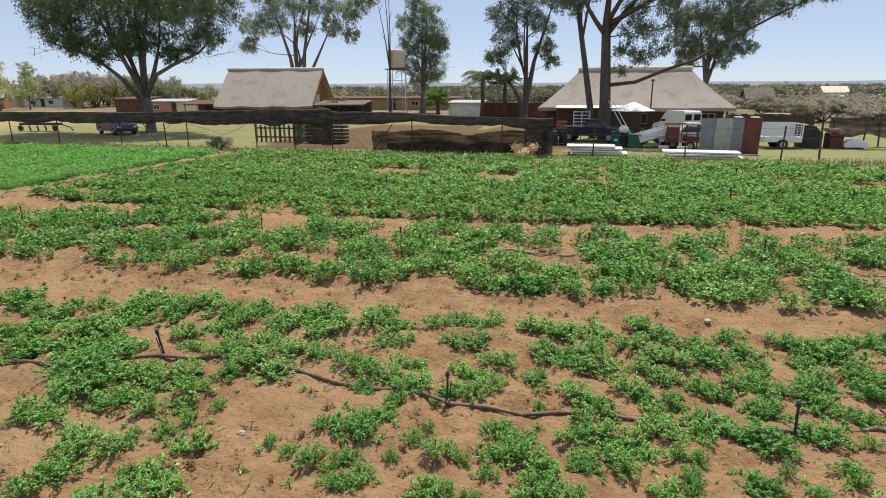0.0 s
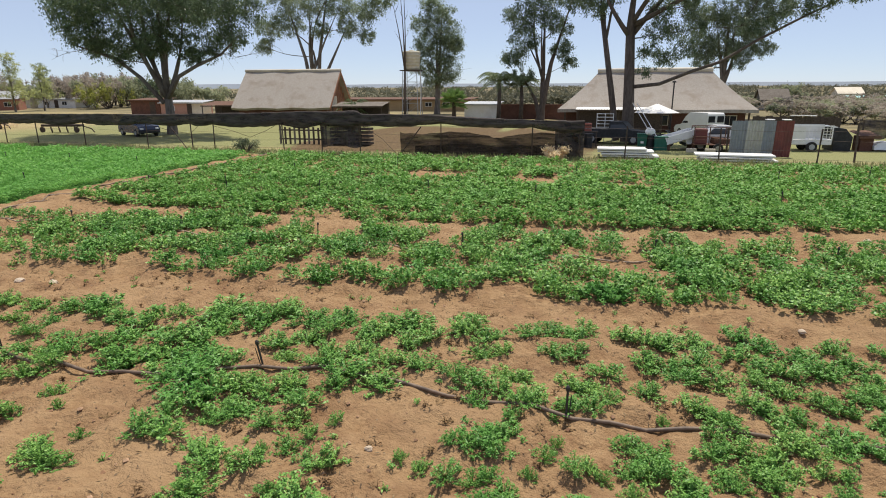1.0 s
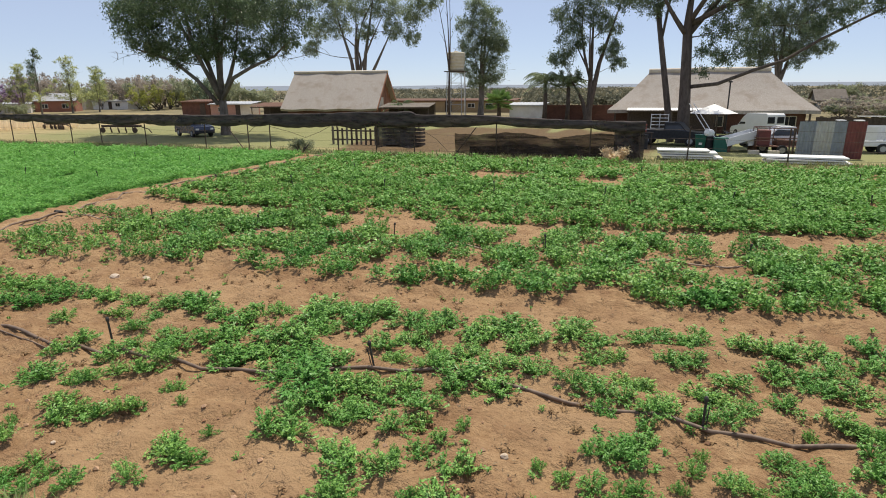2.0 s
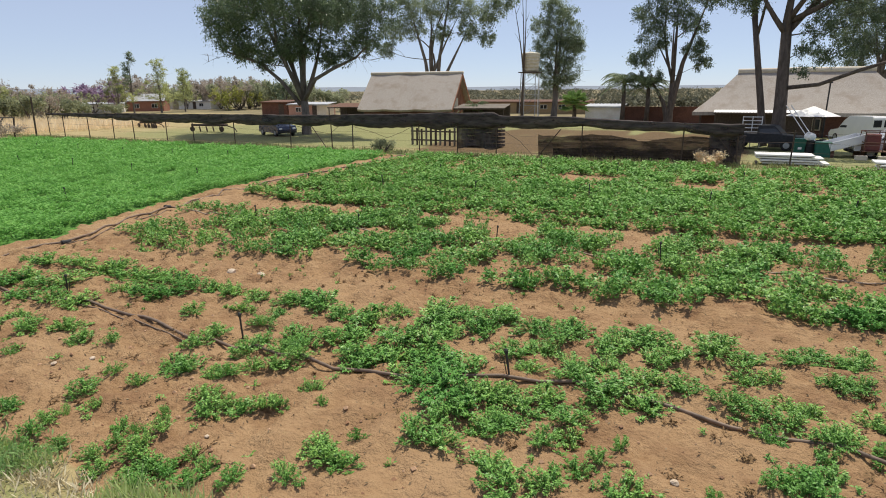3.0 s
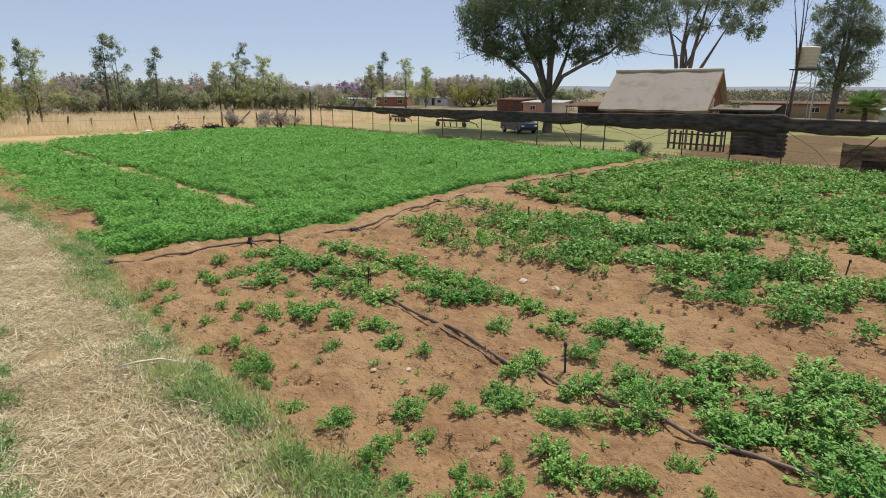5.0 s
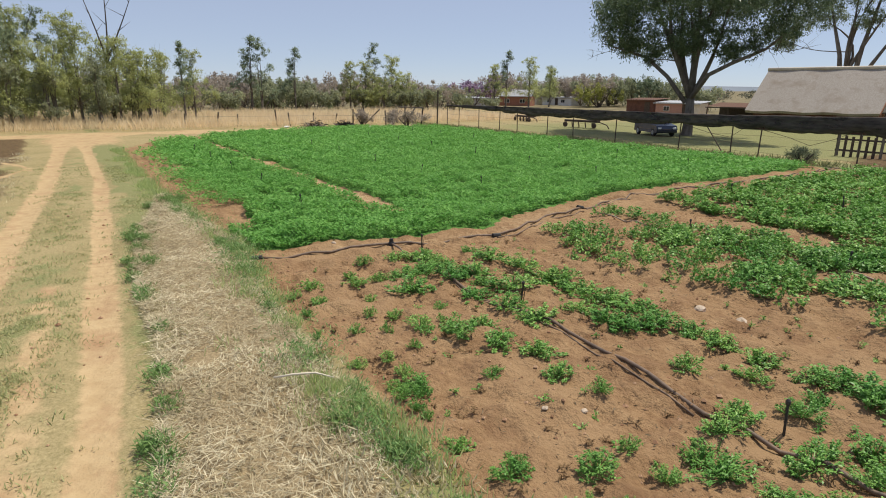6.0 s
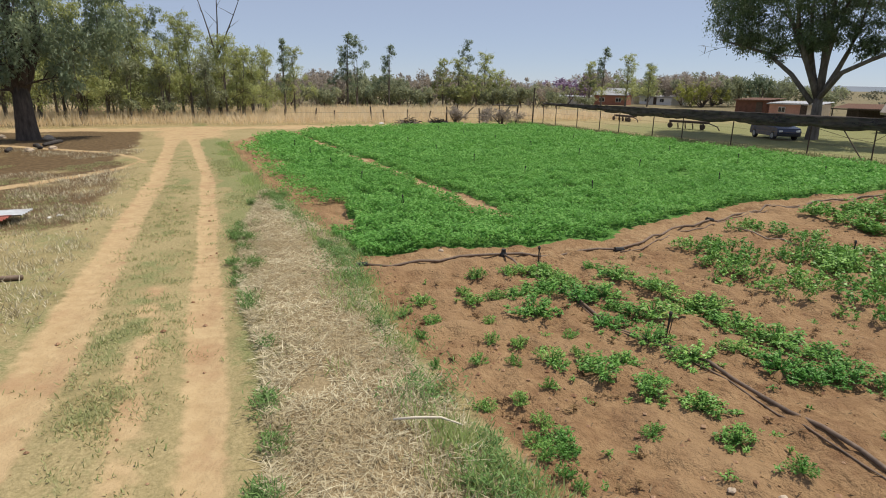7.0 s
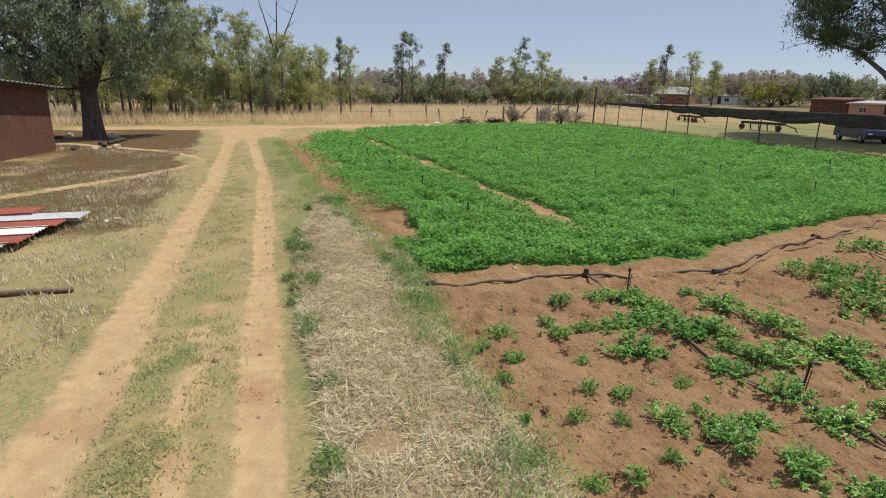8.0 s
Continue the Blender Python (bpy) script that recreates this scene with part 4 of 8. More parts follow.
tagged(leaf_object("track_grass", track_grass, leafy("track_grass_blade", (0.24, 0.3, 0.11), (0.62, 0.56, 0.31), (0.4, 0.41, 0.19), 0.65, 0.35)), "thin half-dry grass between the wheel ruts", "grass", kind="stuff")

# weeds in clumps along both sides of the straw
cx = np.concatenate([rng.uniform(-27, -9, 50), rng.uniform(-26, -9, 30)])
cy = np.concatenate([verge(cx[:50]) - 0.22 + rng.normal(0, 0.16, 50), straw_edge(cx[50:]) - 0.08 + rng.normal(0, 0.12, 30)])
cs = np.concatenate([0.14 + 0.28 * rng.uniform(0, 1, 50) ** 2, rng.uniform(0.08, 0.2, 30)])
stand_x, stand_y = np.array([-16.6, -14.7, -13.6, -18.2, -18.9]), np.array([1.85, 1.92, 1.95, 2.2, 2.4])
cx, cy, cs = np.concatenate([cx, stand_x]), np.concatenate([cy, stand_y]), np.concatenate([cs, np.array([0.42, 0.4, 0.34, 0.36, 0.3])])
wx, wy, wh = (np.repeat(v, 230) for v in (cx, cy, cs))
wx, wy = wx + rng.normal(0, 0.7, len(wx)) * wh, wy + rng.normal(0, 0.55, len(wy)) * wh
wz = land(wx, wy) + wh * rng.uniform(0, 0.9, len(wx))
wa = rng.uniform(0, 2 * np.pi, len(wx))
weed_co = leaf_quads(np.stack([wx, wy, wz], -1), np.stack([np.cos(wa), np.sin(wa), rng.uniform(0.2, 1.6, len(wx))], -1), rng.uniform(0.04, 0.11, len(wx)), rng.uniform(0.008, 0.02, len(wx)))
tagged(leaf_object("verge_weeds", weed_co, M_WEED), "feathery green weeds in clumps beside the straw", "weeds", kind="stuff")

n = 98000
sx = rng.uniform(-28, -5.5, n)
sy = straw_edge(sx) - 0.1 + (verge(sx) - straw_edge(sx) + 0.1) * (0.5 + 0.5 * np.sin(np.pi * (rng.uniform(0, 1, n) - 0.5)))
sel = (sy < verge(sx) - 0.05 - 0.9 * step(-13, -9, sx)) & (value_noise(sx * 1.4, sy * 1.4, 43) > 0.1)
sx, sy = sx[sel], sy[sel]
n = len(sx)
sa = rng.uniform(0, 2 * np.pi, n)
sd = np.stack([np.cos(sa), np.sin(sa), rng.uniform(-0.15, 0.6, n)], -1)
long_stem = rng.uniform(0, 1, n) > 0.93
thin = np.repeat(value_noise(sx * 9, sy * 9, 45) > step(-8.2, -5.6, sx), 4)
straw_co = leaf_quads(np.stack([sx, sy, land(sx, sy) + 0.16 * value_noise(sx * 4.5, sy * 4.5, 44) * rng.uniform(0, 1, n)], -1), sd, np.where(long_stem, 0.34, 0.16) * rng.uniform(0.25, 1.1, n), rng.uniform(0.004, 0.012, n), 0.1)
tagged(leaf_object("straw_litter", straw_co[thin], M_STRAW), "cut pale straw lying in a heap along the verge", "straw", kind="stuff")

n = 60000
sx, sy = -59.5 - 32 * rng.uniform(0, 1, n) ** 1.5, rng.uniform(-30, 48, n)
sel = (sx < -60 - 2.5 * value_noise(sx * 0.3, sy * 0.3, 45)) | (sy < -14)
sx, sy = sx[sel], sy[sel]
tall = blades(sx, sy, rng.uniform(0.45, 1.3, len(sx)), rng.uniform(0.025, 0.05, len(sx)), rng.uniform(0.1, 0.8, len(sx)))
tagged(leaf_object("tall_dry_grass", tall, M_DRYGRASS), "tall dry straw-coloured veld grass", "grass", kind="stuff")

n = 2600
tx, ty = rng.uniform(-45, -9, n), rng.uniform(-9, -2.2, n)
sel = (ty < rut_left(tx) - 0.6) & (value_noise(tx * 0.5, ty * 0.5, 47) > 0.45)
tx, ty = tx[sel], ty[sel]
gx, gy = np.repeat(tx, 14) + rng.normal(0, 0.13, len(tx) * 14), np.repeat(ty, 14) + rng.normal(0, 0.13, len(tx) * 14)
cx = np.concatenate([rng.uniform(-14, -5.5, 420), rng.uniform(-26, -9, 900)])
cy = np.concatenate([verge(cx[:420]) - rng.uniform(0.0, 1.0, 420), rut_left(cx[420:]) - 0.5 - 5.5 * rng.uniform(0, 1, 900)])
ok = (np.arange(1320) < 420) | (value_noise(cx * 0.9, cy * 0.9, 49) > 0.42)
cx, cy = cx[ok], cy[ok]
m14 = 14 * len(cx)
gx, gy = np.concatenate([gx, np.repeat(cx, 14) + rng.normal(0, 0.1, m14)]), np.concatenate([gy, np.repeat(cy, 14) + rng.normal(0, 0.1, m14)])
short = blades(gx, gy, rng.uniform(0.05, 0.2, len(gx)), rng.uniform(0.01, 0.02, len(gx)), rng.uniform(0.3, 1.2, len(gx)))
n = 2000
tx, ty = rng.uniform(-62, 24, n), rng.normal(30.7, 0.6, n)
gx, gy = np.repeat(tx, 8) + rng.normal(0, 0.2, n * 8), np.repeat(ty, 8) + rng.normal(0, 0.15, n * 8)
edge = blades(gx, gy, rng.uniform(0.08, 0.34, len(gx)), rng.uniform(0.02, 0.04, len(gx)), rng.uniform(0.1, 0.6, len(gx)))
tagged(leaf_object("dry_grass", short, M_STRAW), "short dry grass beside the track", "grass", kind="stuff")
tagged(leaf_object("fence_grass", edge, leafy("fence_grass_blade", (0.16, 0.2, 0.075), (0.5, 0.44, 0.23), (0.2, 0.24, 0.09), 0.7, 0.3)), "rank half-dry grass along the fence foot", "grass", kind="stuff")


# ---- trees ----
def bent(a, b, sag, n=6):
    """Points of a gently bent limb from a to b."""
    a, b = Vector(a), Vector(b)
    off = Vector(rng.normal(0, 1, 3)) * (b - a).length * 0.07
    return [a.lerp(b, t) + (off + Vector((0, 0, sag))) * math.sin(math.pi * t) for t in np.linspace(0, 1, n)]


def foliage(lobes, leaf, density, droop=0.5):
    """Leaves in many small sprays that fill the lobes unevenly: rows of (x, y, z, radius)."""
    out = []
    for lx, ly, lz, r in lobes:
        sprays = max(6, int(9.5 * r ** 1.6 * density))
        a = rng.normal(0, 1, (sprays, 3))
        a /= np.linalg.norm(a, axis=1, keepdims=True)
        c = a * (rng.uniform(0.25, 1.05, sprays) ** 0.7)[:, None] * r * np.array([1, 1, 0.8]) + np.array([lx, ly, lz])
        per = 52
        k = np.repeat(np.arange(sprays), per)
        n = len(k)
        size = (0.22 + 0.2 * r) * rng.uniform(0.5, 1.15, sprays)
        base = c[k] + rng.normal(0, 0.5, (n, 3)) * size[k][:, None] * np.array([0.9, 0.9, 0.9])
        d = rng.normal(0, 0.75, (n, 3)) + np.array([0, 0, -droop])
        L = leaf * 0.8 * rng.uniform(0.6, 1.4, n)
        out.append(leaf_points(base, d, L, L * rng.uniform(0.3, 0.46, n)))
    return np.concatenate(out)


def gum_tree(name, at, fork, lobes, radius, leaf, material, label, bark=None, density=1.0, category="tree", group="", stems=1, lean=(0.0, 0.0), droop=0.5, bare=()):
    """A gum tree: trunk to the fork, a limb to each lobe of the crown, leaves in the lobes. Lobes are set from the base."""
    bark = bark or M_BARK
    root = thing(name, at, label, category, group)
    f = Vector((lean[0], lean[1], fork))
    g = Geo()
    for s in range(stems):
        o = Vector((rng.normal(0, radius * 0.8), rng.normal(0, radius * 0.8), -0.25)) if s else Vector((0, 0, -0.25))
        top = Vector(lobes[(s * 4 + 3) % len(lobes)][:3]) if s else f
        end = 0.12 if s else 0.7
        g.tube([o, o.lerp(top, 0.04), o.lerp(top, 0.35) + Vector((0.05, 0, 0.15 * top.z * min(s, 1))), top], [radius * 1.45, radius * 1.12, radius * (0.92 - 0.3 * min(s, 1)), radius * end], 10)
    g.make("trunk", bark, root, smooth=True)
    lead = Vector((f.x * 1.15, f.y * 1.15, max(f.z * 1.05, 0.8 * max(l[2] for l in lobes))))
    Geo().tube([(f * 0.95).lerp(lead, t) for t in (0, 0.25, 0.5, 0.75, 1)], [radius * 0.72, radius * 0.6, radius * 0.46, radius * 0.3, radius * 0.1], 8).make("leader", bark, root, smooth=True)
    joints = [(f * t, radius * 0.5) for t in (0.6, 0.7, 0.8, 0.9, 1.0)] + [((f * 0.95).lerp(lead, t), radius * (0.5 - 0.3 * t)) for t in (0.2, 0.4, 0.6, 0.8)]
    ways = sorted(lobes, key=lambda l: -l[3])[:max(3, len(lobes) // 3)]
    for k_bough, lobe in enumerate(ways[:6]):
        c = Vector(lobe[:3])
        base = f * (0.82 + 0.18 * (k_bough % 3) / 2)
        path = bent(base, base.lerp(c, 0.8), 0.05 * (c - base).length, 7)
        r = radius * (0.5 if c.z > f.z * 1.3 else 0.36) * min(1.0, 0.5 + lobe[3] / 5)
        Geo().tube(path, [r, r * 0.92, r * 0.82, r * 0.7, r * 0.56, r * 0.42, r * 0.25], 7).make("bough", bark, root, smooth=True)
        joints += [(path[i], r * (1 - 0.11 * i)) for i in (2, 3, 4, 5, 6)]
    for lobe in sorted([*lobes, *bare], key=lambda l: (Vector(l[:3]) - f).length):
        c = Vector(lobe[:3])
        start, r0 = min(joints, key=lambda j: (c - j[0]).length + 0.25 * (j[0] - f).length + 1.2 * max(0.0, j[0].z - c.z + 0.6))
        r = max(0.03, min(r0 * 0.75, radius * 0.3 * min(1.0, lobe[3] / 2.5)))
        path = bent(start, c, -0.06 * (c - start).length * rng.uniform(-0.4, 0.6), 7)
        joints += [(path[i], r * (1 - 0.12 * i)) for i in (2, 3, 4, 5)]
        limb = Geo().tube(path, [r, r * 0.9, r * 0.78, r * 0.62, r * 0.5, r * 0.36, r * 0.16], 6)
        for _ in range(4):
            q = path[int(rng.integers(3, 6))]
            e = c + Vector(rng.normal(0, 0.6, 3)) * lobe[3]
            limb.tube(bent(q, e, 0.0, 4), [r * 0.38, r * 0.28, r * 0.18, r * 0.06], 4, False)
        limb.make("limb", bark, root, smooth=True)
    leaf_object("crown", foliage(lobes, leaf, density * (2.0 if category == "tree" and not group else 1.0), droop), material, root, per=3)
    return root


def stack_lobes(height, low, spread, count, r0, r1):
    """Lobes for a slim upright crown between low and height."""
    out = []
    for i in range(count):
        t = i / max(1, count - 1)
        z = low + (height - low) * t
        r = (r0 * (1 - t) + r1 * t) * rng.uniform(0.8, 1.15)
        w = spread * (1 - 0.75 * t)
        out.append((rng.normal(0, w * 0.55), rng.normal(0, w * 0.55), z, r))
    return out


big_gum = gum_tree("big_gum_tree", (-37.0, 42.4, 0), 3.2, [
    (-9.0, 0.5, 8.6, 1.9), (-7.2, 1, 7.2, 1.4), (-5.6, -1, 8.2, 2.0), (-3.2, 0, 7.6, 1.8), (-1.2, 1.5, 8.2, 2.1), (1.2, -1.5, 7.6, 1.8), (3.2, 0, 7.2, 1.6),
    (5.0, 1, 7.6, 1.7), (6.8, 0, 7.9, 1.5), (-8.0, 0, 11.2, 2.3), (-4.6, -1, 11, 2.5), (-1, 0, 11, 2.6), (2.8, 0, 10.4, 2.5), (6.2, 0, 10.4, 2.3), (8.4, 0, 9.6, 1.5),
    (-6, 0, 14, 2.4), (-2, 0, 14.5, 2.8), (2.5, 0, 14, 2.6), (0, -4, 10, 2.2), (0, 4, 10.5, 2.2),
    (-3.6, -0.5, 6.2, 0.9), (2.6, 0, 6.2, 0.9), (-1.2, -1, 6.8, 1.1), (0.6, -1.2, 7.0, 1.1), (-6.2, 0, 7.4, 1.0), (4.4, 0, 6.5, 0.9), (-4.8, 0.8, 6.8, 0.9),
    (-3, -5, 10.2, 2.0), (3, -5, 10.6, 2.0), (-5.5, -3.5, 9.6, 1.9), (0, -6.5, 11.2, 2.0), (5, -3, 9.8, 1.8), (-2, 5, 11, 2.2), (3, 4.5, 11, 2.0)],
    0.42, 0.3, M_GUM, "broad gum tree with forked trunk and dark crown beyond fence", density=1.0,
    bare=[(-11.2, 0, 7.2, 0.9), (-10.6, -1, 6.2, 0.7), (7.6, 0, 6.0, 0.8), (-3.6, -1, 5.9, 1.2), (8.8, 1, 6.6, 0.6)])
for sweep in ([(-0.3, -0.2, 2.6), (-2.0, -0.5, 4.6), (-4.2, -0.6, 6.2), (-6.8, -0.4, 6.9), (-9.6, 0, 7.6)], [(0.2, -0.2, 3.0), (1.6, -0.4, 4.7), (3.4, -0.4, 5.5), (5.6, 0, 6.4), (7.4, 0, 7.8)], [(0, -0.2, 3.0), (-0.8, -0.8, 5.4), (-1.6, -1.2, 8.0), (-2.2, -1.0, 11.0), (-2.4, 0, 14.0)]):
    Geo().tube(sweep, [0.2, 0.17, 0.14, 0.1, 0.04], 8).make("limb", M_BARK, big_gum, smooth=True)
gum_tree("gum_tree", (-40.9, 76.0, 0), 6.0, [
    (-7.2, 0, 9.6, 1.5), (-6.2, 0, 12, 2.1), (-3, 0, 12.6, 2.3), (-3.5, 0, 15.5, 2.3), (0.5, 0, 14.6, 2.4), (1.5, 0, 11.4, 1.5), (4.5, 0, 14.4, 2.4), (5.4, 0, 11.6, 1.7), (8.6, 0, 13.6, 2.2), (10.6, 0, 15, 1.8), (8.2, 0, 10.4, 1.3), (3, 0, 17, 2.4)],
    0.38, 0.34, M_GUM_PALE, "spreading gum tree with several pale stems behind the barn", stems=4, density=1.1)
gum_tree("gum_tree", (-25.6, 85.0, 0), 4.0, [
    (-0.5, 0, 4.8, 1.7), (1.6, 0, 6, 2.0), (-2, 0, 7, 2.1), (1.8, 0, 8.6, 2.2), (-1.4, 0, 9.8, 2.3), (1.6, 0, 11.2, 2.3), (-1.8, 0, 12.4, 2.1), (0.8, 0, 13.8, 2.0), (-0.8, 0, 15.2, 1.6), (2.6, 0, 9.8, 1.6)],
    0.4, 0.34, M_GUM_PALE, "tall narrow gum tree beside the water tank", stems=2, density=1.2)
gum_tree("gum_tree", (-8.8, 71.3, 0), 5.0, [
    (-2.4, 0, 5.0, 1.3), (-3.4, 0, 7.2, 1.7), (-2.2, 0, 9.2, 2.0), (-2.8, 0, 11.6, 2.0), (-0.4, 0, 12.6, 2.2), (1.4, 0, 10.6, 1.8), (2.2, 0, 8.0, 1.4), (3.0, 0, 13.2, 2.0), (2.9, 0, 6.4, 1.0), (5.0, 0, 14.6, 2.0), (-1.5, 0, 15, 2.2)],
    0.36, 0.33, M_GUM, "gum trees with slim dark trunks behind the yard wall", bark=M_BARK_DARK, stems=3, density=1.1)
old_gum = gum_tree("large_gum_tree", (0.42, 47.6, -0.4), 8.4, [
    (1.2, 0, 6.6, 0.9), (2.2, 0.5, 6.2, 0.9), (3.4, -0.5, 6.7, 0.8), (1.4, -0.5, 8.0, 1.1), (2.8, 0.5, 8.0, 1.0), (4.3, 0, 8.2, 0.8), (1.8, 0, 9.6, 1.2), (3.6, 0, 9.9, 1.0), (0.9, 0, 5.2, 0.5),
    (7.6, -0.6, 8.2, 0.9), (9.0, -0.6, 8.7, 1.0), (10.4, -0.6, 9.4, 1.1), (11.8, -0.5, 9.3, 0.9), (13.2, -0.4, 10.2, 1.1), (14.6, -0.3, 10.2, 0.9), (15.8, -0.2, 10.6, 0.8), (17.0, -0.2, 10.8, 0.6), (8.4, -0.6, 10.6, 1.1), (11.4, -0.4, 11.2, 1.2),
    (0, 0, 12.6, 2.3), (4, 0, 12.4, 2.2), (8, 0, 13.0, 2.0), (1, -3, 12.5, 1.7), (-3.4, 0, 12.8, 1.9), (3, -4, 12.6, 1.8), (0, 4, 12.8, 2.0)],
    0.46, 0.24, M_GUM, "old gum tree with a thick dark trunk and long side branches", bark=M_BARK_DARK, density=1.3, lean=(-0.35, 0))
Geo().tube([(0.1, -0.1, 4.1), (2.0, -0.3, 4.3), (4.2, -0.5, 5.2), (6.0, -0.6, 5.8), (8.0, -0.7, 7.1), (10.4, -0.6, 8.4), (13.0, -0.4, 9.7), (15.0, -0.3, 10.4), (17.2, -0.2, 10.8)], [0.15, 0.13, 0.12, 0.11, 0.1, 0.08, 0.06, 0.04, 0.015], 7).make("limb", M_BARK_DARK, old_gum, smooth=True)
gum_tree("gum_tree", (-0.35, 48.3, -0.4), 9.0, [(-2.0, 0, 10.4, 1.5), (-2.6, 0, 12.2, 1.6), (-0.6, 0, 12.5, 1.7)], 0.26, 0.27, M_GUM,
         "slim leaning gum tree with a dark crown", bark=M_BARK_DARK, density=1.3, lean=(-1.6, 0))
gum_tree("gum_tree", (13.0, 86.0, 0), 4.2, [(-2.6, 0, 7, 1.8), (-3.4, 0, 9.6, 2.0), (-0.8, 0, 8.8, 2.2), (1.8, 0, 9.2, 2.2), (0.6, 0, 11.6, 2.4), (3.2, 0, 11, 2.0), (-1.6, 0, 12.4, 2.2), (4.2, 0, 8.4, 1.5), (-3.8, 0, 12.4, 1.8), (1.6, 0, 7.2, 1.5), (2.2, 0, 13.6, 2.0), (5.4, 0, 13.2, 1.9), (-4.8, 0, 14.4, 1.7), (3.6, 0, 15.8, 2.1), (6.6, 0, 15.8, 1.6), (-0.6, 0, 15.6, 2.0)],
         0.42, 0.36, M_GUM_PALE, "gum tree rising behind the thatched house", density=1.1)
gum_tree("shade_tree", (-50.6, -8.5, 0), 3.0, [
    (-0.5, -4.0, 5.0, 2.2), (0.5, -2.2, 7.2, 2.5), (1.2, 0.5, 6.6, 2.6), (0.5, 3.2, 5.4, 2.1), (-1, 4.6, 6.6, 1.7), (0.5, 1.6, 9.6, 2.6), (0, -2.2, 10.6, 2.8), (0, -5.6, 8.6, 2.8), (1.6, -0.6, 4.3, 1.6), (1.2, 2.4, 3.7, 1.2), (1.4, -3.0, 3.5, 1.4), (0.5, 4.4, 8.8, 1.6), (-1, 0.5, 12, 2.4), (-1, -7.5, 6.5, 2.4)],
    0.62, 0.3, M_GUM_PALE, "dense drooping gum tree with a thick dark trunk", bark=M_BARK_DARK, density=1.1, droop=1.0)

# slim young gums at the edge of the veld
KINDS = []
for k, (hgt, low, spread, cnt, ra, rb, mat) in enumerate([(7.8, 2.3, 1.7, 14, 1.3, 0.7, M_GUM_GREEN), (6.6, 2.0, 1.8, 14, 1.25, 0.75, M_GUM_GREEN), (9.2, 2.6, 1.3, 11, 1.05, 0.5, M_GUM_PALE), (8.0, 3.2, 1.0, 8, 0.9, 0.5, M_GUM_PALE), (4.2, 1.2, 1.1, 7, 0.95, 0.75, M_BUSH)]):
    KINDS.append(gum_tree("young_gum_tree", (-69 - 1.1 * k, -9.6 + 2.1 * k, 0), low * 0.8, stack_lobes(hgt, low, spread, cnt, ra, rb), 0.085, 0.25, mat,
                          "slim young gum tree at the edge of the dry veld", group="young gums along the veld", stems=3, density=0.85))
ROW = [(-66.5, -10.4, 1, 1.15), (-65.5, -7.4, 0, 1.05), (-73, -9.5, 0, 1.25), (-74, -5, 0, 1.2), (-66.2, -3.8, 4, 1.1), (-66.8, -1.2, 4, 1.0), (-73.5, -3.4, 1, 1.25), (-74.5, 0.6, 0, 1.12), (-67.2, 2.6, 4, 1.1), (-75, 4, 1, 1.1), (-69.6, 5.8, 1, 0.9), (-68, -13, 1, 1.2), (-71, -7.9, 0, 1.1), (-67.5, -5.6, 1, 1.0), (-70, -3.2, 0, 1.12), (-72, -1.4, 2, 0.95), (-68, -0.6, 1, 0.95), (-69.5, 1.2, 0, 0.98), (-70.5, 2.6, 4, 1.2), (-68.6, 4.2, 0, 0.86), (-72, 5.6, 4, 1.3), (-71, 7.0, 1, 0.92), (-74, 8.6, 1, 0.9), (-71.5, 10.2, 3, 0.85), (-73, 11.4, 0, 0.8), (-66, -15.5, 0, 1.2), (-74, -12, 2, 1.1)]
for x, y, k, s in ROW:
    copy_thing(KINDS[k], Matrix.LocRotScale((x, y, ground_z(x, y)), Euler((0, 0, x * 3 + y)), (s * 1.1, s * 1.1, s * 1.12)))
FAR = [(-92, 22.4, 3, 1.2), (-91, 23.6, 2, 1.0), (-92, 28.6, 3, 1.05), (-91, 26.0, 4, 0.6), (-92, 41.0, 2, 1.02), (-90.5, 39.2, 0, 0.9), (-91.5, 37.0, 0, 0.88), (-90.8, 43.8, 0, 1.0), (-90, 45.6, 1, 0.85), (-89, 41.5, 1, 0.75), (-103.5, 76.6, 3, 1.28), (-104, 74.0, 0, 1.0), (-103, 82.3, 0, 1.18), (-104, 88.9, 0, 0.98), (-117, 101, 2, 0.92), (-119, 103, 0, 0.9)]
for x, y, k, s in FAR:
    copy_thing(KINDS[k], Matrix.LocRotScale((x, y, 0), Euler((0, 0, x * 2 + y)), (s * 1.25, s * 1.25, s * 1.05)))


def bush(name, at, r, h, material, label, leaf=0.3, group=""):
    root = thing(name, at, label, "bush", group)
    for _ in range(4):
        e = (rng.normal(0, r * 0.4), rng.normal(0, r * 0.4), h * rng.uniform(0.5, 0.8))
        Geo().tube(bent((0, 0, -0.1), e, 0, 4), [0.09, 0.07, 0.05, 0.02], 5).make("stem", M_BARK_DARK, root)
    lobes = [(rng.normal(0, r * 0.55), rng.normal(0, r * 0.55), h * rng.uniform(0.35, 0.8), r * rng.uniform(0.45, 0.6)) for _ in range(8)]
    leaf_object("crown", foliage(lobes, leaf * 1.35, 0.3, 0.1), material, root, per=3)
    return root


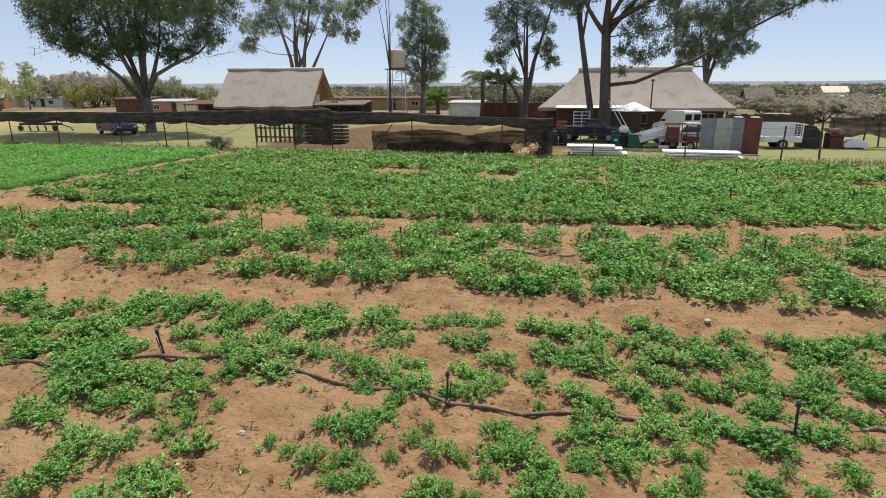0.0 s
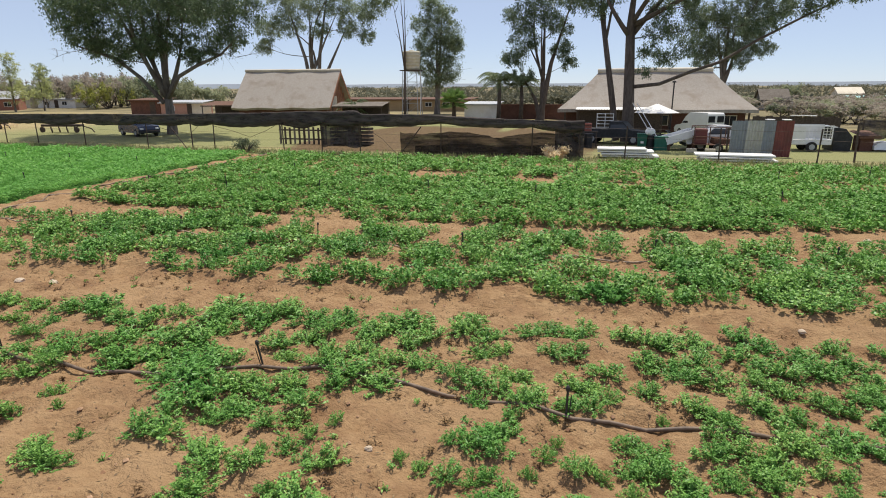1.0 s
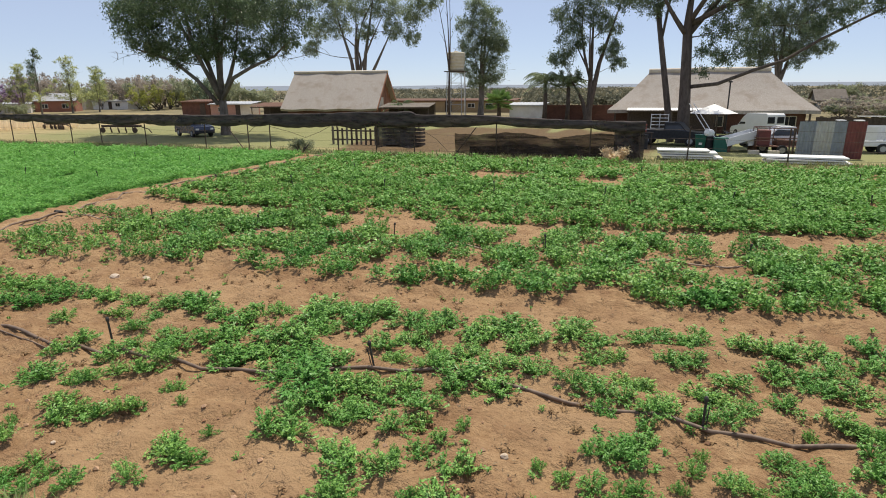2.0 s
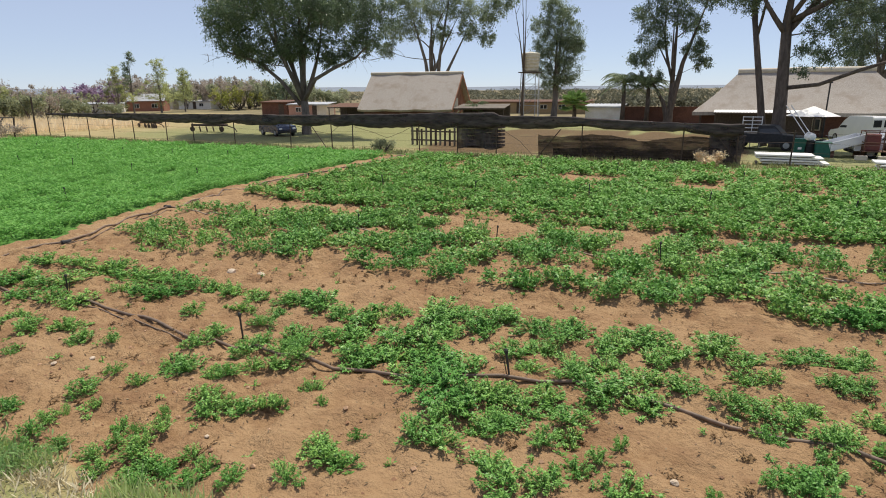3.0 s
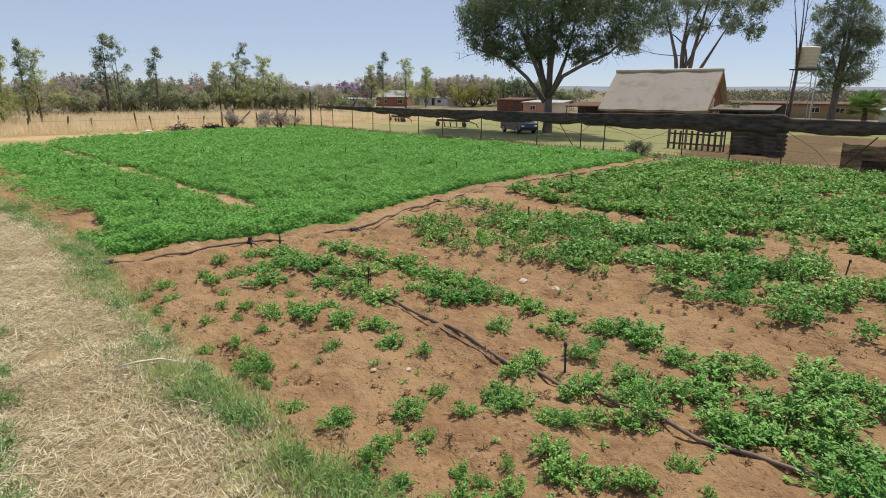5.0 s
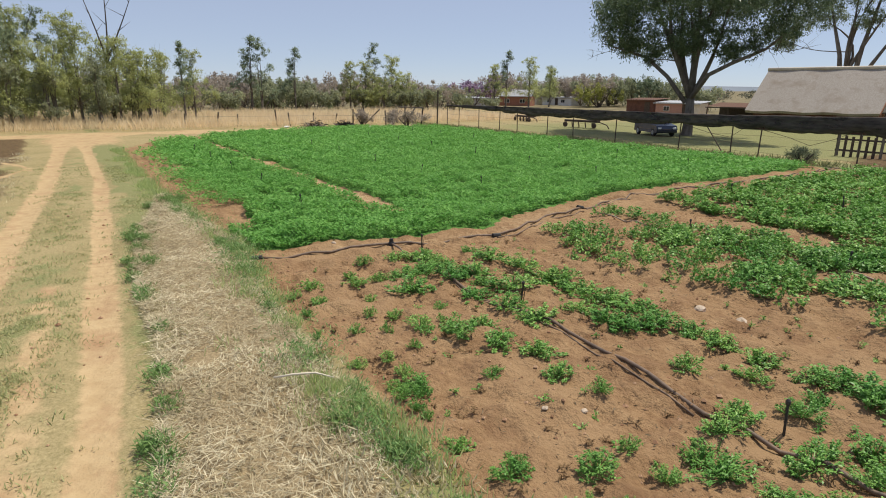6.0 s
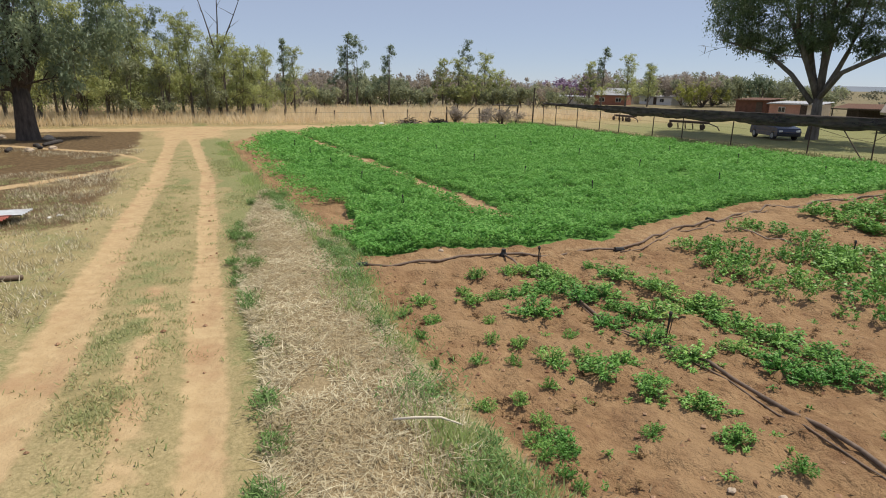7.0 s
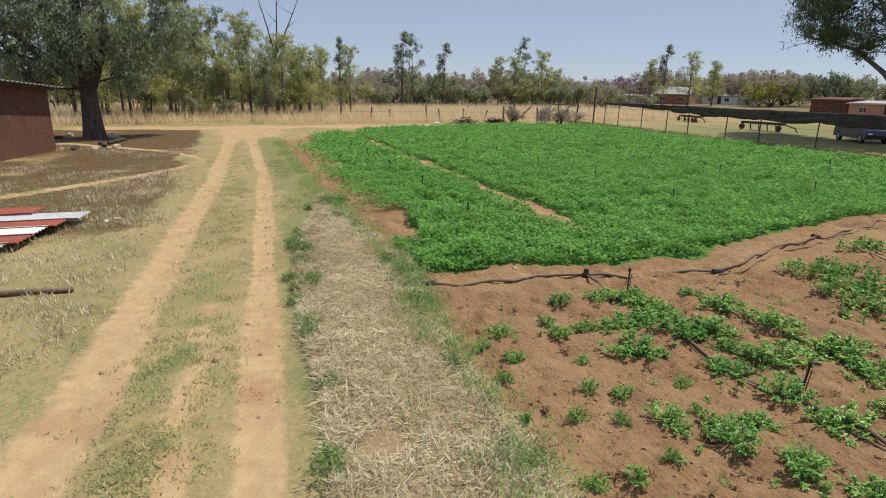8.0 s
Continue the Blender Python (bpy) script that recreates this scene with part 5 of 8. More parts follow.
BUSHES = [bush("veld_bush", (-98, 12, 0), 2.6, 3.4, M_BUSH, "dull green bush in dry veld", 0.38, "veld bushes"),
          bush("veld_bush", (-101, 17, 0), 3.0, 4.0, M_BROWNBUSH, "leafless brown bush in dry veld", 0.3, "veld bushes"),
          bush("veld_bush", (-100.5, 97.5, 0), 4.2, 4.8, M_YELLOWBUSH, "yellow-green spreading bush near houses", 0.42, "veld bushes"),
          bush("jacaranda_tree", (-113, 75.2, 0), 3.0, 6.0, M_PURPLE, "jacaranda tree in purple bloom far behind the field", 0.5)]
BUSHES[3].scale = (1.55, 1.55, 1.22)
SPOTS = [(-90, 9, 0, 0.95), (-93, 14, 1, 1.0), (-89, 17.5, 0, 0.9), (-95, 20, 1, 1.05), (-94, 25.5, 0, 0.95), (-90, 31, 0, 0.95), (-95, 35, 1, 1.0), (-93, 39.5, 0, 0.95), (-96, 44, 1, 1.0), (-92, 48, 0, 1.0), (-97, 53, 1, 1.0), (-80, 4, 0, 0.9), (-79, -3, 0, 0.95), (-80, -10, 0, 1.0), (-82, 9, 1, 0.9),
         (-95, 2, 0, 1.3), (-97, 7, 1, 1.2), (-99, 20, 0, 1.0), (-96, 27, 0, 1.1), (-98, 31, 0, 1.3), (-100, 24, 1, 1.0), (-92, 34.5, 0, 0.8), (-88, 44, 0, 0.9), (-85, 47, 0, 1.0), (-88, 51, 1, 1.05), (-92, 56, 0, 0.9), (-95, 60, 0, 0.72), (-90, 62, 0, 0.6),
         (-101, 61.5, 0, 1.1), (-122, 88, 1, 1.6), (-128, 96, 1, 1.7), (-125, 112, 0, 1.6), (-118, 112, 1, 1.5), (-112, 118, 1, 1.5), (-104, 116, 0, 1.5), (-96, 110, 0, 1.7), (-92, 112, 0, 1.6), (-74, 96, 0, 1.4), (-140, 110, 1, 1.5), (-134, 118, 1, 1.5), (-84, -18, 0, 1.4), (-80, -24, 0, 1.6), (-60, 47, 4, 0.6),
         (33, 135, 0, 1.3), (35, 136, 0, 0.9), (30, 120, 1, 0.9), (26, 118, 0, 0.9), (40, 118, 1, 0.8), (24, 128, 0, 1.0), (20, 84, 0, 0.7),
         (22, 92, 1, 0.8), (28, 98, 0, 0.8), (33, 95, 1, 0.75), (38, 102, 0, 0.85), (42, 96, 1, 0.7), (27, 108, 0, 0.9), (36, 112, 1, 0.9), (18, 100, 1, 0.9), (31, 86, 1, 0.55), (40, 84, 0, 0.55), (44, 88, 1, 0.5)]
for x, y, k, s in SPOTS:
    if k < 3:
        copy_thing(BUSHES[k], Matrix.LocRotScale((x, y, 0), Euler((0, 0, x + y)), (s * (1.0 if x < 12 or y > 130 else 1.5), s * (1.0 if x < 12 or y > 130 else 1.2), s * (1.1 if x < -80 else 0.95 if x < 12 or y > 130 else 0.62))))
for _ in range(34):
    x, y, s = rng.uniform(-124, -104), rng.uniform(-30, 58), rng.uniform(1.0, 1.5)
    copy_thing(BUSHES[int(rng.integers(0, 2))], Matrix.LocRotScale((x, y, 0), Euler((0, 0, x + y)), (s, s, s * 1.1)))
for _ in range(16):
    x, y, s = rng.uniform(-150, -100), rng.uniform(100, 135), rng.uniform(1.2, 1.8)
    copy_thing(BUSHES[int(rng.integers(0, 2))], Matrix.LocRotScale((x, y, 0), Euler((0, 0, x + y)), (s, s, s * 1.15)))
for _ in range(58):
    x, y, s = rng.uniform(15, 62), rng.uniform(66, 124), rng.uniform(0.7, 1.1)
    if x < 10 + 0.13 * y:
        continue
    copy_thing(BUSHES[int(rng.integers(0, 2))], Matrix.LocRotScale((x, y, -0.3), Euler((0, 0, x + y)), (s * 1.2, s * 1.2, s * 0.62)))
bush("leafy_tree", (-82, 93.5, 0), 2.6, 6.6, M_GUM, "dark rounded tree behind the brick sheds", 0.34)


def bush_belt():
    """Far bushveld: crowns past counting, out to the horizon."""
    out = []
    n = 1500
    a = np.concatenate([rng.uniform(radians(45), radians(215), 900), rng.uniform(radians(50), radians(115), 600)])
    d = 125 + 900 * rng.uniform(0, 1, n) ** 1.8
    for i in range(n):
        x, y = d[i] * math.cos(a[i]), d[i] * math.sin(a[i])
        if x > -115 and y < 110 and x < -60:
            continue
        r = rng.uniform(1.1, 2.3) * (1 + d[i] / 900)
        z = max(0, (y - 250) * 0.004) if y > 250 else 0
        k = 80
        p = rng.normal(0, 0.55, (k, 3)) * np.array([r * 1.3, r * 1.3, r * 0.45]) + np.array([x, y, z + r * 0.55])
        L = np.full(k, r * 0.42) * rng.uniform(0.6, 1.3, k)
        out.append(leaf_points(p, rng.normal(0, 1, (k, 3)), L, L * 0.65))
    return np.concatenate(out)


tagged(leaf_object("bushveld", bush_belt(), leafy("far_scrub", (0.125, 0.125, 0.085), (0.2, 0.19, 0.13), (0.105, 0.11, 0.075), 0.9, 0.25), per=3), "distant grey-green bushveld scrub", "woodland", kind="stuff")


def dead_tree(at, tips, radius, label):
    root = thing("dead_tree", at, label, "tree")
    trunk = Geo().tube([(0, 0, -0.2), (0.05, 0, 3), (0.1, 0.05, 6)], [radius, radius * 0.85, radius * 0.7], 8)
    trunk.make("trunk", M_BARK_DARK, root, smooth=True)
    for tx_, ty_, tz_, z0 in tips:
        p = [Vector((0.1, 0.05, z0)).lerp(Vector((tx_, ty_, tz_)), t) + Vector((0.12, 0.1, 0)) * math.sin(3 * t) for t in np.linspace(0, 1, 6)]
        g = Geo().tube(p, [radius * 0.6, radius * 0.5, radius * 0.4, radius * 0.3, radius * 0.2, radius * 0.08], 6)
        for i in (2, 3, 4):
            e = p[i] + Vector((rng.normal(0, 0.5), rng.normal(0, 0.5), rng.uniform(0.6, 1.4)))
            g.tube([p[i], p[i].lerp(e, 0.5) + Vector((0.05, 0, 0)), e], [radius * 0.2, radius * 0.13, radius * 0.04], 4)
        g.make("limb", M_BARK_DARK, root, smooth=True)
    return root


dead_tree((-71.3, 3.9, 0), [(-0.6, -1.7, 12.5, 5.5), (0, 0.4, 13.5, 5.8), (0.3, 2.8, 12.2, 6.0)], 0.16, "bare dead gum standing among young trees")
dead_tree((-28.6, 79.0, 0), [(0.1, 0, 17, 5.8), (-0.5, 0, 17.5, 6.0), (-1.6, 0, 15.4, 6.0)], 0.2, "tall bare dead trunks beside the water tank")


def palm(at, height, fronds, length, label, fan=False):
    root = thing("palm_tree", at, label, "palm")
    Geo().tube([(0, 0, -0.2), (0.05, 0, height * 0.5), (0, 0, height)], [0.3, 0.24, 0.2], 8).make("trunk", M_BARK_DARK, root, smooth=True)
    for i in range(fronds):
        a = 2.4 * i
        up = rng.uniform(0.2, 1.9)
        out = Vector((math.cos(a), math.sin(a), 0))
        pts = [Vector((0, 0, height)) + out * length * t + Vector((0, 0, length * (up * t - (0.55 + 0.5 * up) * t * t))) for t in np.linspace(0, 1, 7)]
        g = Geo().tube(pts, [0.03, 0.028, 0.025, 0.02, 0.015, 0.01, 0.005], 4)
        if fan:
            rise = rng.uniform(-0.5, 1.35)
            ray = np.array(out) * math.cos(rise) + np.array([0, 0, math.sin(rise)])
            stalk = np.array([0, 0, height]) + ray * length * 0.38
            g = Geo().tube([(0, 0, height), tuple(stalk)], 0.03, 4)
            n = 16
            b = np.tile(stalk, (n, 1))
            ang = np.linspace(-1.5, 1.5, n)
            side = np.array([-out.y, out.x, 0])
            d = np.cos(ang)[:, None] * ray + np.sin(ang)[:, None] * side + np.array([0, 0, -0.1])
            co = leaf_quads(b, d, np.full(n, length * 0.42), np.full(n, 0.13))
        else:
            n = 44
            t = np.linspace(0.18, 0.98, n)
            px = np.array([np.interp(t, np.linspace(0, 1, 7), [p[j] for p in pts]) for j in range(3)]).T
            side = np.array([-out.y, out.x, 0])
            d = np.where(np.arange(n) % 2 == 0, 1, -1)[:, None] * side + 0.5 * np.array(out) + np.array([0, 0, -0.55])
            co = leaf_quads(px, d, np.full(n, length * 0.24), np.full(n, 0.07))
        g.add(co, [(k, k + 1, k + 2, k + 3) for k in range(0, len(co), 4)])
        g.make("frond", M_FAN if fan else M_PALM, root)
    return root


palm((-13.9, 71.0, 0), 4.2, 34, 2.5, "feather palm with arching fronds behind the fence")
palm((-11.3, 71.6, 0), 4.0, 26, 2.1, "feather palm with grey-green fronds")
palm((-19.5, 71.0, 0), 2.0, 44, 2.5, "low fan palm with a dense green head", True)
palm((-27.6, 59.2, 0), 1.6, 12, 1.8, "small palm growing against the barn gable")

# far hills on the horizon; their blue-grey is distance haze put into the colour
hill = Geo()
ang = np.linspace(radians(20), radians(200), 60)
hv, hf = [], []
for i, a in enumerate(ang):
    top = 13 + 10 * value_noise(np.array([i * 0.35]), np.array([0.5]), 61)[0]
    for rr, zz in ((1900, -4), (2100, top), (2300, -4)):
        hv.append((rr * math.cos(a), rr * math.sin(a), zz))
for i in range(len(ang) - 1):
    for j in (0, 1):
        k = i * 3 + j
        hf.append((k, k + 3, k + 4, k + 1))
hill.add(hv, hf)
M_HILL = surface("hazed_hills", (0.17, 0.195, 0.23), (0.2, 0.225, 0.265), 0.01, 1.0, bump=0)
tagged(hill.make("backdrop", M_HILL), "low wooded hills on the horizon, tinted blue-grey for haze", "hills", kind="structure")


# ---- buildings ----
M_GABLE = surface("weathered_red_boards", (0.26, 0.12, 0.07), (0.38, 0.2, 0.12), 5, 0.9, stain=(0.2, 0.1, 0.07), stretch=(1, 3, 0.4))


def barn():
    """Steep thatched barn: a roof of two thick planes on a low wall, with an open lean-to at its end."""
    root = thing("thatched_barn", (-35.2, 60.4, 0), "barn with a steep grey thatch roof and timber gable", "barn", turn=9)
    L, W, rz, ez = 10.8, 4.6, 5.6, 1.75
    for sgn in (-1, 1):
        n = Vector((0, sgn * (rz - ez), W)).normalized() * 0.28
        g = Geo()
        low, top = (0, sgn * W, ez), (0, 0, rz)
        xs = np.linspace(-L / 2, L / 2, 14)
        vs = []
        for x in xs:
            wob = 0.05 * math.sin(x * 1.7 + sgn)
            for p in (low, top):
                vs += [(x, p[1], p[2] + wob), (x, p[1] - n.y, p[2] - n.z + wob)]
        fs = []
        for i in range(len(xs) - 1):
            a = i * 4
            fs += [(a, a + 4, a + 6, a + 2), (a + 1, a + 3, a + 7, a + 5), (a, a + 1, a + 5, a + 4), (a + 2, a + 6, a + 7, a + 3)]
        e = (len(xs) - 1) * 4
        fs += [(0, 2, 3, 1), (e, e + 1, e + 3, e + 2)]
        g.add(vs, fs)
        g.make("roof", M_THATCH, root)
    Geo().tube([(-L / 2 - 0.1, 0, rz + 0.04), (L / 2 + 0.1, 0, rz + 0.04)], 0.16, 8).make("ridge_cap", M_CREAM, root, "pale cement ridge cap", True)
    for sgn in (-1, 1):
        Geo().box((0, sgn * 3.9, 0.95), (L - 1.2, 0.22, 2.2)).make("wall", M_BRICK_DARK, root)
    for sx in (-1, 1):
        x = sx * (L / 2 - 0.55)
        g = Geo().add([(x, -3.9, 0), (x, 3.9, 0), (x, 3.9, 2.1), (x, 0, 5.2), (x, -3.9, 2.1), (x - 0.2 * sx, -3.9, 0), (x - 0.2 * sx, 3.9, 0), (x - 0.2 * sx, 3.9, 2.1), (x - 0.2 * sx, 0, 5.2), (x - 0.2 * sx, -3.9, 2.1)],
                      [(0, 1, 2, 3, 4), (9, 8, 7, 6, 5), (0, 5, 6, 1), (1, 6, 7, 2), (2, 7, 8, 3), (3, 8, 9, 4), (4, 9, 5, 0)])
        g.make("gable", M_GABLE if sx > 0 else M_BRICK_DARK, root, "weathered brown timber gable")
        for k in range(9):
            y = -3.2 + 0.8 * k
            Geo().box((x + 0.12 * sx, y, 1.2 + (3.4 - abs(y)) * 0.5), (0.05, 0.12, 2.2 + (3.4 - abs(y)))).make("batten", M_GABLE, root)
    x = L / 2 + 0.03
    for sgn in (-1, 1):
        Geo().add([(x - 0.03, sgn * W, ez - 0.3), (x + 0.03, sgn * W, ez - 0.3), (x + 0.03, sgn * W, ez), (x - 0.03, sgn * W, ez), (x - 0.03, 0, rz - 0.35), (x + 0.03, 0, rz - 0.35), (x + 0.03, 0, rz), (x - 0.03, 0, rz)],
                  [(0, 1, 2, 3), (7, 6, 5, 4), (0, 4, 5, 1), (1, 5, 6, 2), (2, 6, 7, 3), (3, 7, 4, 0)]).make("verge_board", M_GABLE, root, "rust-red timber verge board")
    Geo().box((L / 2 - 0.36, -1.9, 2.35), (0.06, 2.4, 1.1), cut=0.01).make("gable_panel", M_CREAM, root, "pale plastered panel")
    return root


barn()


def lean_to(at, turn, w, d, z0, z1, label, roof=None):
    root = thing("lean_to", at, label, "shelter", turn=turn)
    g = Geo()
    n = int(w / 0.12)
    vs, fs = [], []
    for i in range(n + 1):
        x = -w / 2 + w * i / n
        dz = 0.025 if i % 2 else 0
        vs += [(x, -d / 2, z0 + dz), (x, d / 2, z1 + dz)]
    for i in range(n):
        fs.append((2 * i, 2 * i + 2, 2 * i + 3, 2 * i + 1))
    g.add(vs, fs)
    g.make("roof_sheet", roof or M_STEEL, root)
    Geo().box((0, -d / 2, z0 - 0.08), (w, 0.1, 0.12), cut=0.01).make("fascia", M_WOOD_DARK, root)
    for x in (-w / 2 + 0.15, 0, w / 2 - 0.15):
        for y, z in ((-d / 2 + 0.1, z0), (d / 2 - 0.1, z1)):
            Geo().tube([(x, y, -0.2), (x, y, z - 0.02)], 0.06, 6).make("post", M_WOOD_DARK, root)
    Geo().box((0, d / 2 - 0.25, (z1 - 0.2) / 2), (w - 0.4, 0.14, z1 - 0.2)).make("back_wall", M_WOOD_DARK, root)
    return root


lean_to((-26.3, 58.4, 0), 9, 5.4, 4.0, 1.95, 2.3, "low dark lean-to with an old brown roof against the barn", M_BARK)
lean_to((-44.5, 61.0, 0), 5, 5.0, 3.0, 1.9, 2.3, "open shed with a flat sheet roof beside the barn", M_RUST)


def thatched_house():
    """Long house under one hipped thatch roof with a pale ridge."""
    root = thing("thatched_house", (2.9, 62.2, -0.35), "long house under a hipped grey thatch roof", "house")
    hx, hy, ez, rz, rx = 8.7, 4.7, 2.05, 5.55, 5.1
    nseg = 9

    def edge(a, b):
        return [tuple(Vector(a).lerp(Vector(b), t)) for t in np.linspace(0, 1, nseg)]

    c = [(-hx, -hy, ez), (hx, -hy, ez), (hx, hy, ez), (-hx, hy, ez)]
    r = [(-rx, 0, rz), (rx, 0, rz)]
    tops = [(r[0], r[1]), (r[1], r[1]), (r[1], r[0]), (r[0], r[0])]
    for i in range(4):
        g = Geo()
        lo, hi = edge(c[i], c[(i + 1) % 4]), edge(*tops[i])
        for depth in (0, 0.3):
            vs = []
            for t in np.linspace(0, 1, 6):
                sag = -0.16 * math.sin(math.pi * t) - depth
                vs += [tuple(Vector(p).lerp(Vector(q), t) + Vector((0, 0, sag + 0.04 * math.sin(p[0] * 2 + p[1])))) for p, q in zip(lo, hi)]
            fs = [(k * nseg + j, k * nseg + j + 1, (k + 1) * nseg + j + 1, (k + 1) * nseg + j) for k in range(5) for j in range(nseg - 1)]
            g.add(vs, fs if depth == 0 else [tuple(reversed(f)) for f in fs])
        n0 = 6 * nseg
        g.f += [(j + 1, j, n0 + j, n0 + j + 1) for j in range(nseg - 1)]
        g.f += [(k * nseg, (k + 1) * nseg, n0 + (k + 1) * nseg, n0 + k * nseg) for k in range(5)]
        g.f += [((k + 1) * nseg + nseg - 1, k * nseg + nseg - 1, n0 + k * nseg + nseg - 1, n0 + (k + 1) * nseg + nseg - 1) for k in range(5)]
        g.make("roof_slope", M_THATCH, root)
    Geo().tube([(-rx - 0.2, 0, rz + 0.02), (0, 0, rz + 0.06), (rx + 0.2, 0, rz + 0.02)], 0.24, 8).make("ridge_cap", M_CREAM, root, "pale plastered ridge cap", True)
    for y in (-hy + 1.2, hy - 0.9):
        Geo().box((0, y, 0.85), (2 * hx - 1.8, 0.24, 2.1)).make("wall", M_BRICK_DARK, root)
    for x in (-hx + 0.9, hx - 0.9):
        Geo().box((x, 0.15, 0.85), (0.24, 2 * hy - 2.35, 2.1)).make("wall", M_BRICK_DARK, root)
    for x in (-6.2, -3.4, 0.8, 4.2, 6.6):
        w = Geo().box((x, -hy + 1.06, 1.05), (1.2, 0.08, 1.0), cut=0.01).make("window", M_CREAM, root, "pale window frame")
        Geo().box((x - 0.27, -hy + 1.02, 1.05), (0.48, 0.06, 0.84)).make("pane", M_GLASS_DARK, w)
        Geo().box((x + 0.27, -hy + 1.02, 1.05), (0.48, 0.06, 0.84)).make("pane", M_GLASS_DARK, w)
    Geo().box((-1.4, -hy + 1.05, 0.85), (0.9, 0.08, 2.0), cut=0.01).make("door", M_WOOD_DARK, root)
    for x in (-8.0, -5.0, -2.0, 1.4, 5.2, 8.0):
        Geo().tube([(x, -hy + 0.25, -0.2), (x, -hy + 0.25, ez - 0.1)], 0.09, 7).make("veranda_post", M_WOOD_DARK, root)
    Geo().tube([(1.5, -hy - 0.1, -0.1), (1.5, -hy - 0.1, 4.4)], 0.06, 8).make("flue_pipe", M_BLACK, root)
    Geo().lathe((1.5, -hy - 0.1, 4.4), [(0.05, 0), (0.2, 0.02), (0.16, 0.12), (0.04, 0.2)], 10).make("flue_cowl", M_BLACK, root)
    return root


thatched_house()
lean_to((-0.2, 56.2, -0.35), 0, 7.6, 2.0, 2.1, 2.25, "white sheet awning along the house veranda", M_WHITE)


def box_house(name, at, turn, w, d, h, wall, roof, label, openings=(), pitch=0.0, category="house"):
    """A small flat-roofed or gabled block with openings set into its front."""
    root = thing(name, at, label, category, turn=turn)
    Geo().box((0, 0, h / 2 - 0.1), (w, d, h + 0.2), cut=0.02).make("wall", wall, root)
    g = Geo()
    if pitch > 0:
        o = 0.35
        for s in (-1, 1):
            g.add([(-w / 2 - o, s * (d / 2 + o), h - 0.05), (w / 2 + o, s * (d / 2 + o), h - 0.05), (w / 2 + o, 0, h + pitch), (-w / 2 - o, 0, h + pitch),
                   (-w / 2 - o, s * (d / 2 + o), h - 0.15), (w / 2 + o, s * (d / 2 + o), h - 0.15), (w / 2 + o, 0, h + pitch - 0.1), (-w / 2 - o, 0, h + pitch - 0.1)],
                  [(0, 1, 2, 3), (7, 6, 5, 4), (0, 4, 5, 1), (0, 3, 7, 4), (1, 5, 6, 2)])
        for s in (-1, 1):
            g.add([(s * w / 2, -d / 2, h), (s * w / 2, d / 2, h), (s * w / 2, 0, h + pitch - 0.1)], [(0, 1, 2)])
    else:
        n = int(w / 0.2)
        vs = []
        for i in range(n + 1):
            x = -w / 2 - 0.25 + (w + 0.5) * i / n
            dz = 0.04 if i % 2 else 0
            vs += [(x, -d / 2 - 0.3, h + 0.02 + dz), (x, d / 2 + 0.3, h + 0.26 + dz)]
        g.add(vs, [(2 * i, 2 * i + 2, 2 * i + 3, 2 * i + 1) for i in range(n)])
        g.box((0, -d / 2 - 0.28, h - 0.06), (w + 0.5, 0.06, 0.14))
    g.make("roof", roof, root)
    for kind, x, z, ow, oh in openings:
        f = Geo().box((x, -d / 2 - 0.01, z), (ow, 0.08, oh), cut=0.01).make(kind, M_WHITE if kind == "window" else M_WOOD_DARK, root)
        if kind == "window":
            Geo().box((x - ow * 0.24, -d / 2 - 0.05, z), (ow * 0.42, 0.04, oh * 0.84)).make("pane", M_GLASS_DARK, f)
            Geo().box((x + ow * 0.24, -d / 2 - 0.05, z), (ow * 0.42, 0.04, oh * 0.84)).make("pane", M_GLASS_DARK, f)
    return root


M_PINKBRICK = surface("pinkish_brick", (0.4, 0.22, 0.17), (0.5, 0.29, 0.22), 6, 0.9, stain=(0.36, 0.22, 0.18))
box_house("brick_shed", (-67.6, 75.5, 0), 8, 4.6, 4, 2.2, M_BRICK_DARK, M_RUST, "dark red brick shed beyond the big gum", [("door", 1.2, 1.0, 0.9, 1.9)], category="shed")
box_house("brick_shed", (-60.8, 74.5, 0), 8, 5.8, 4, 1.9, M_PINKBRICK, M_STEEL, "pinkish brick outbuilding with a flat sheet roof", [("window", -1.2, 1.1, 0.9, 0.7), ("door", 1.6, 0.95, 0.9, 1.8)], category="shed")
box_house("outbuilding", (-57.2, 73.0, 0), 8, 1.6, 2.4, 1.9, M_CREAM, M_STEEL, "small pale plastered outbuilding", category="shed")
box_house("low_shed", (-49.4, 74.5, 0), 5, 6.5, 4, 1.7, M_PINKBRICK, M_RUST, "low brick shed with a rusty roof", [("door", 0.5, 0.85, 0.9, 1.6)], category="shed")
box_house("white_house", (-116, 105, 0), 6, 9.2, 6, 1.8, M_WHITE, M_STEEL, "white plastered low house far across the veld", [("window", -2.4, 1.0, 1.2, 0.8), ("window", 2.0, 1.0, 1.2, 0.8), ("door", 0, 0.9, 0.9, 1.7)])
box_house("white_house", (-126, 104, 0), 6, 7, 6, 2.0, M_CREAM, M_STEEL, "cream plastered house far across the veld", [("window", -1.6, 1.1, 1.2, 0.8), ("window", 1.6, 1.1, 1.2, 0.8)])
box_house("gabled_house", (-116, 90, 0), 38, 7, 6, 2.2, M_BRICK_RED, M_STEEL, "brick house with a pitched pale roof among trees", [("window", -1.8, 1.1, 1.2, 0.9), ("window", 1.8, 1.1, 1.2, 0.9)], 1.4)
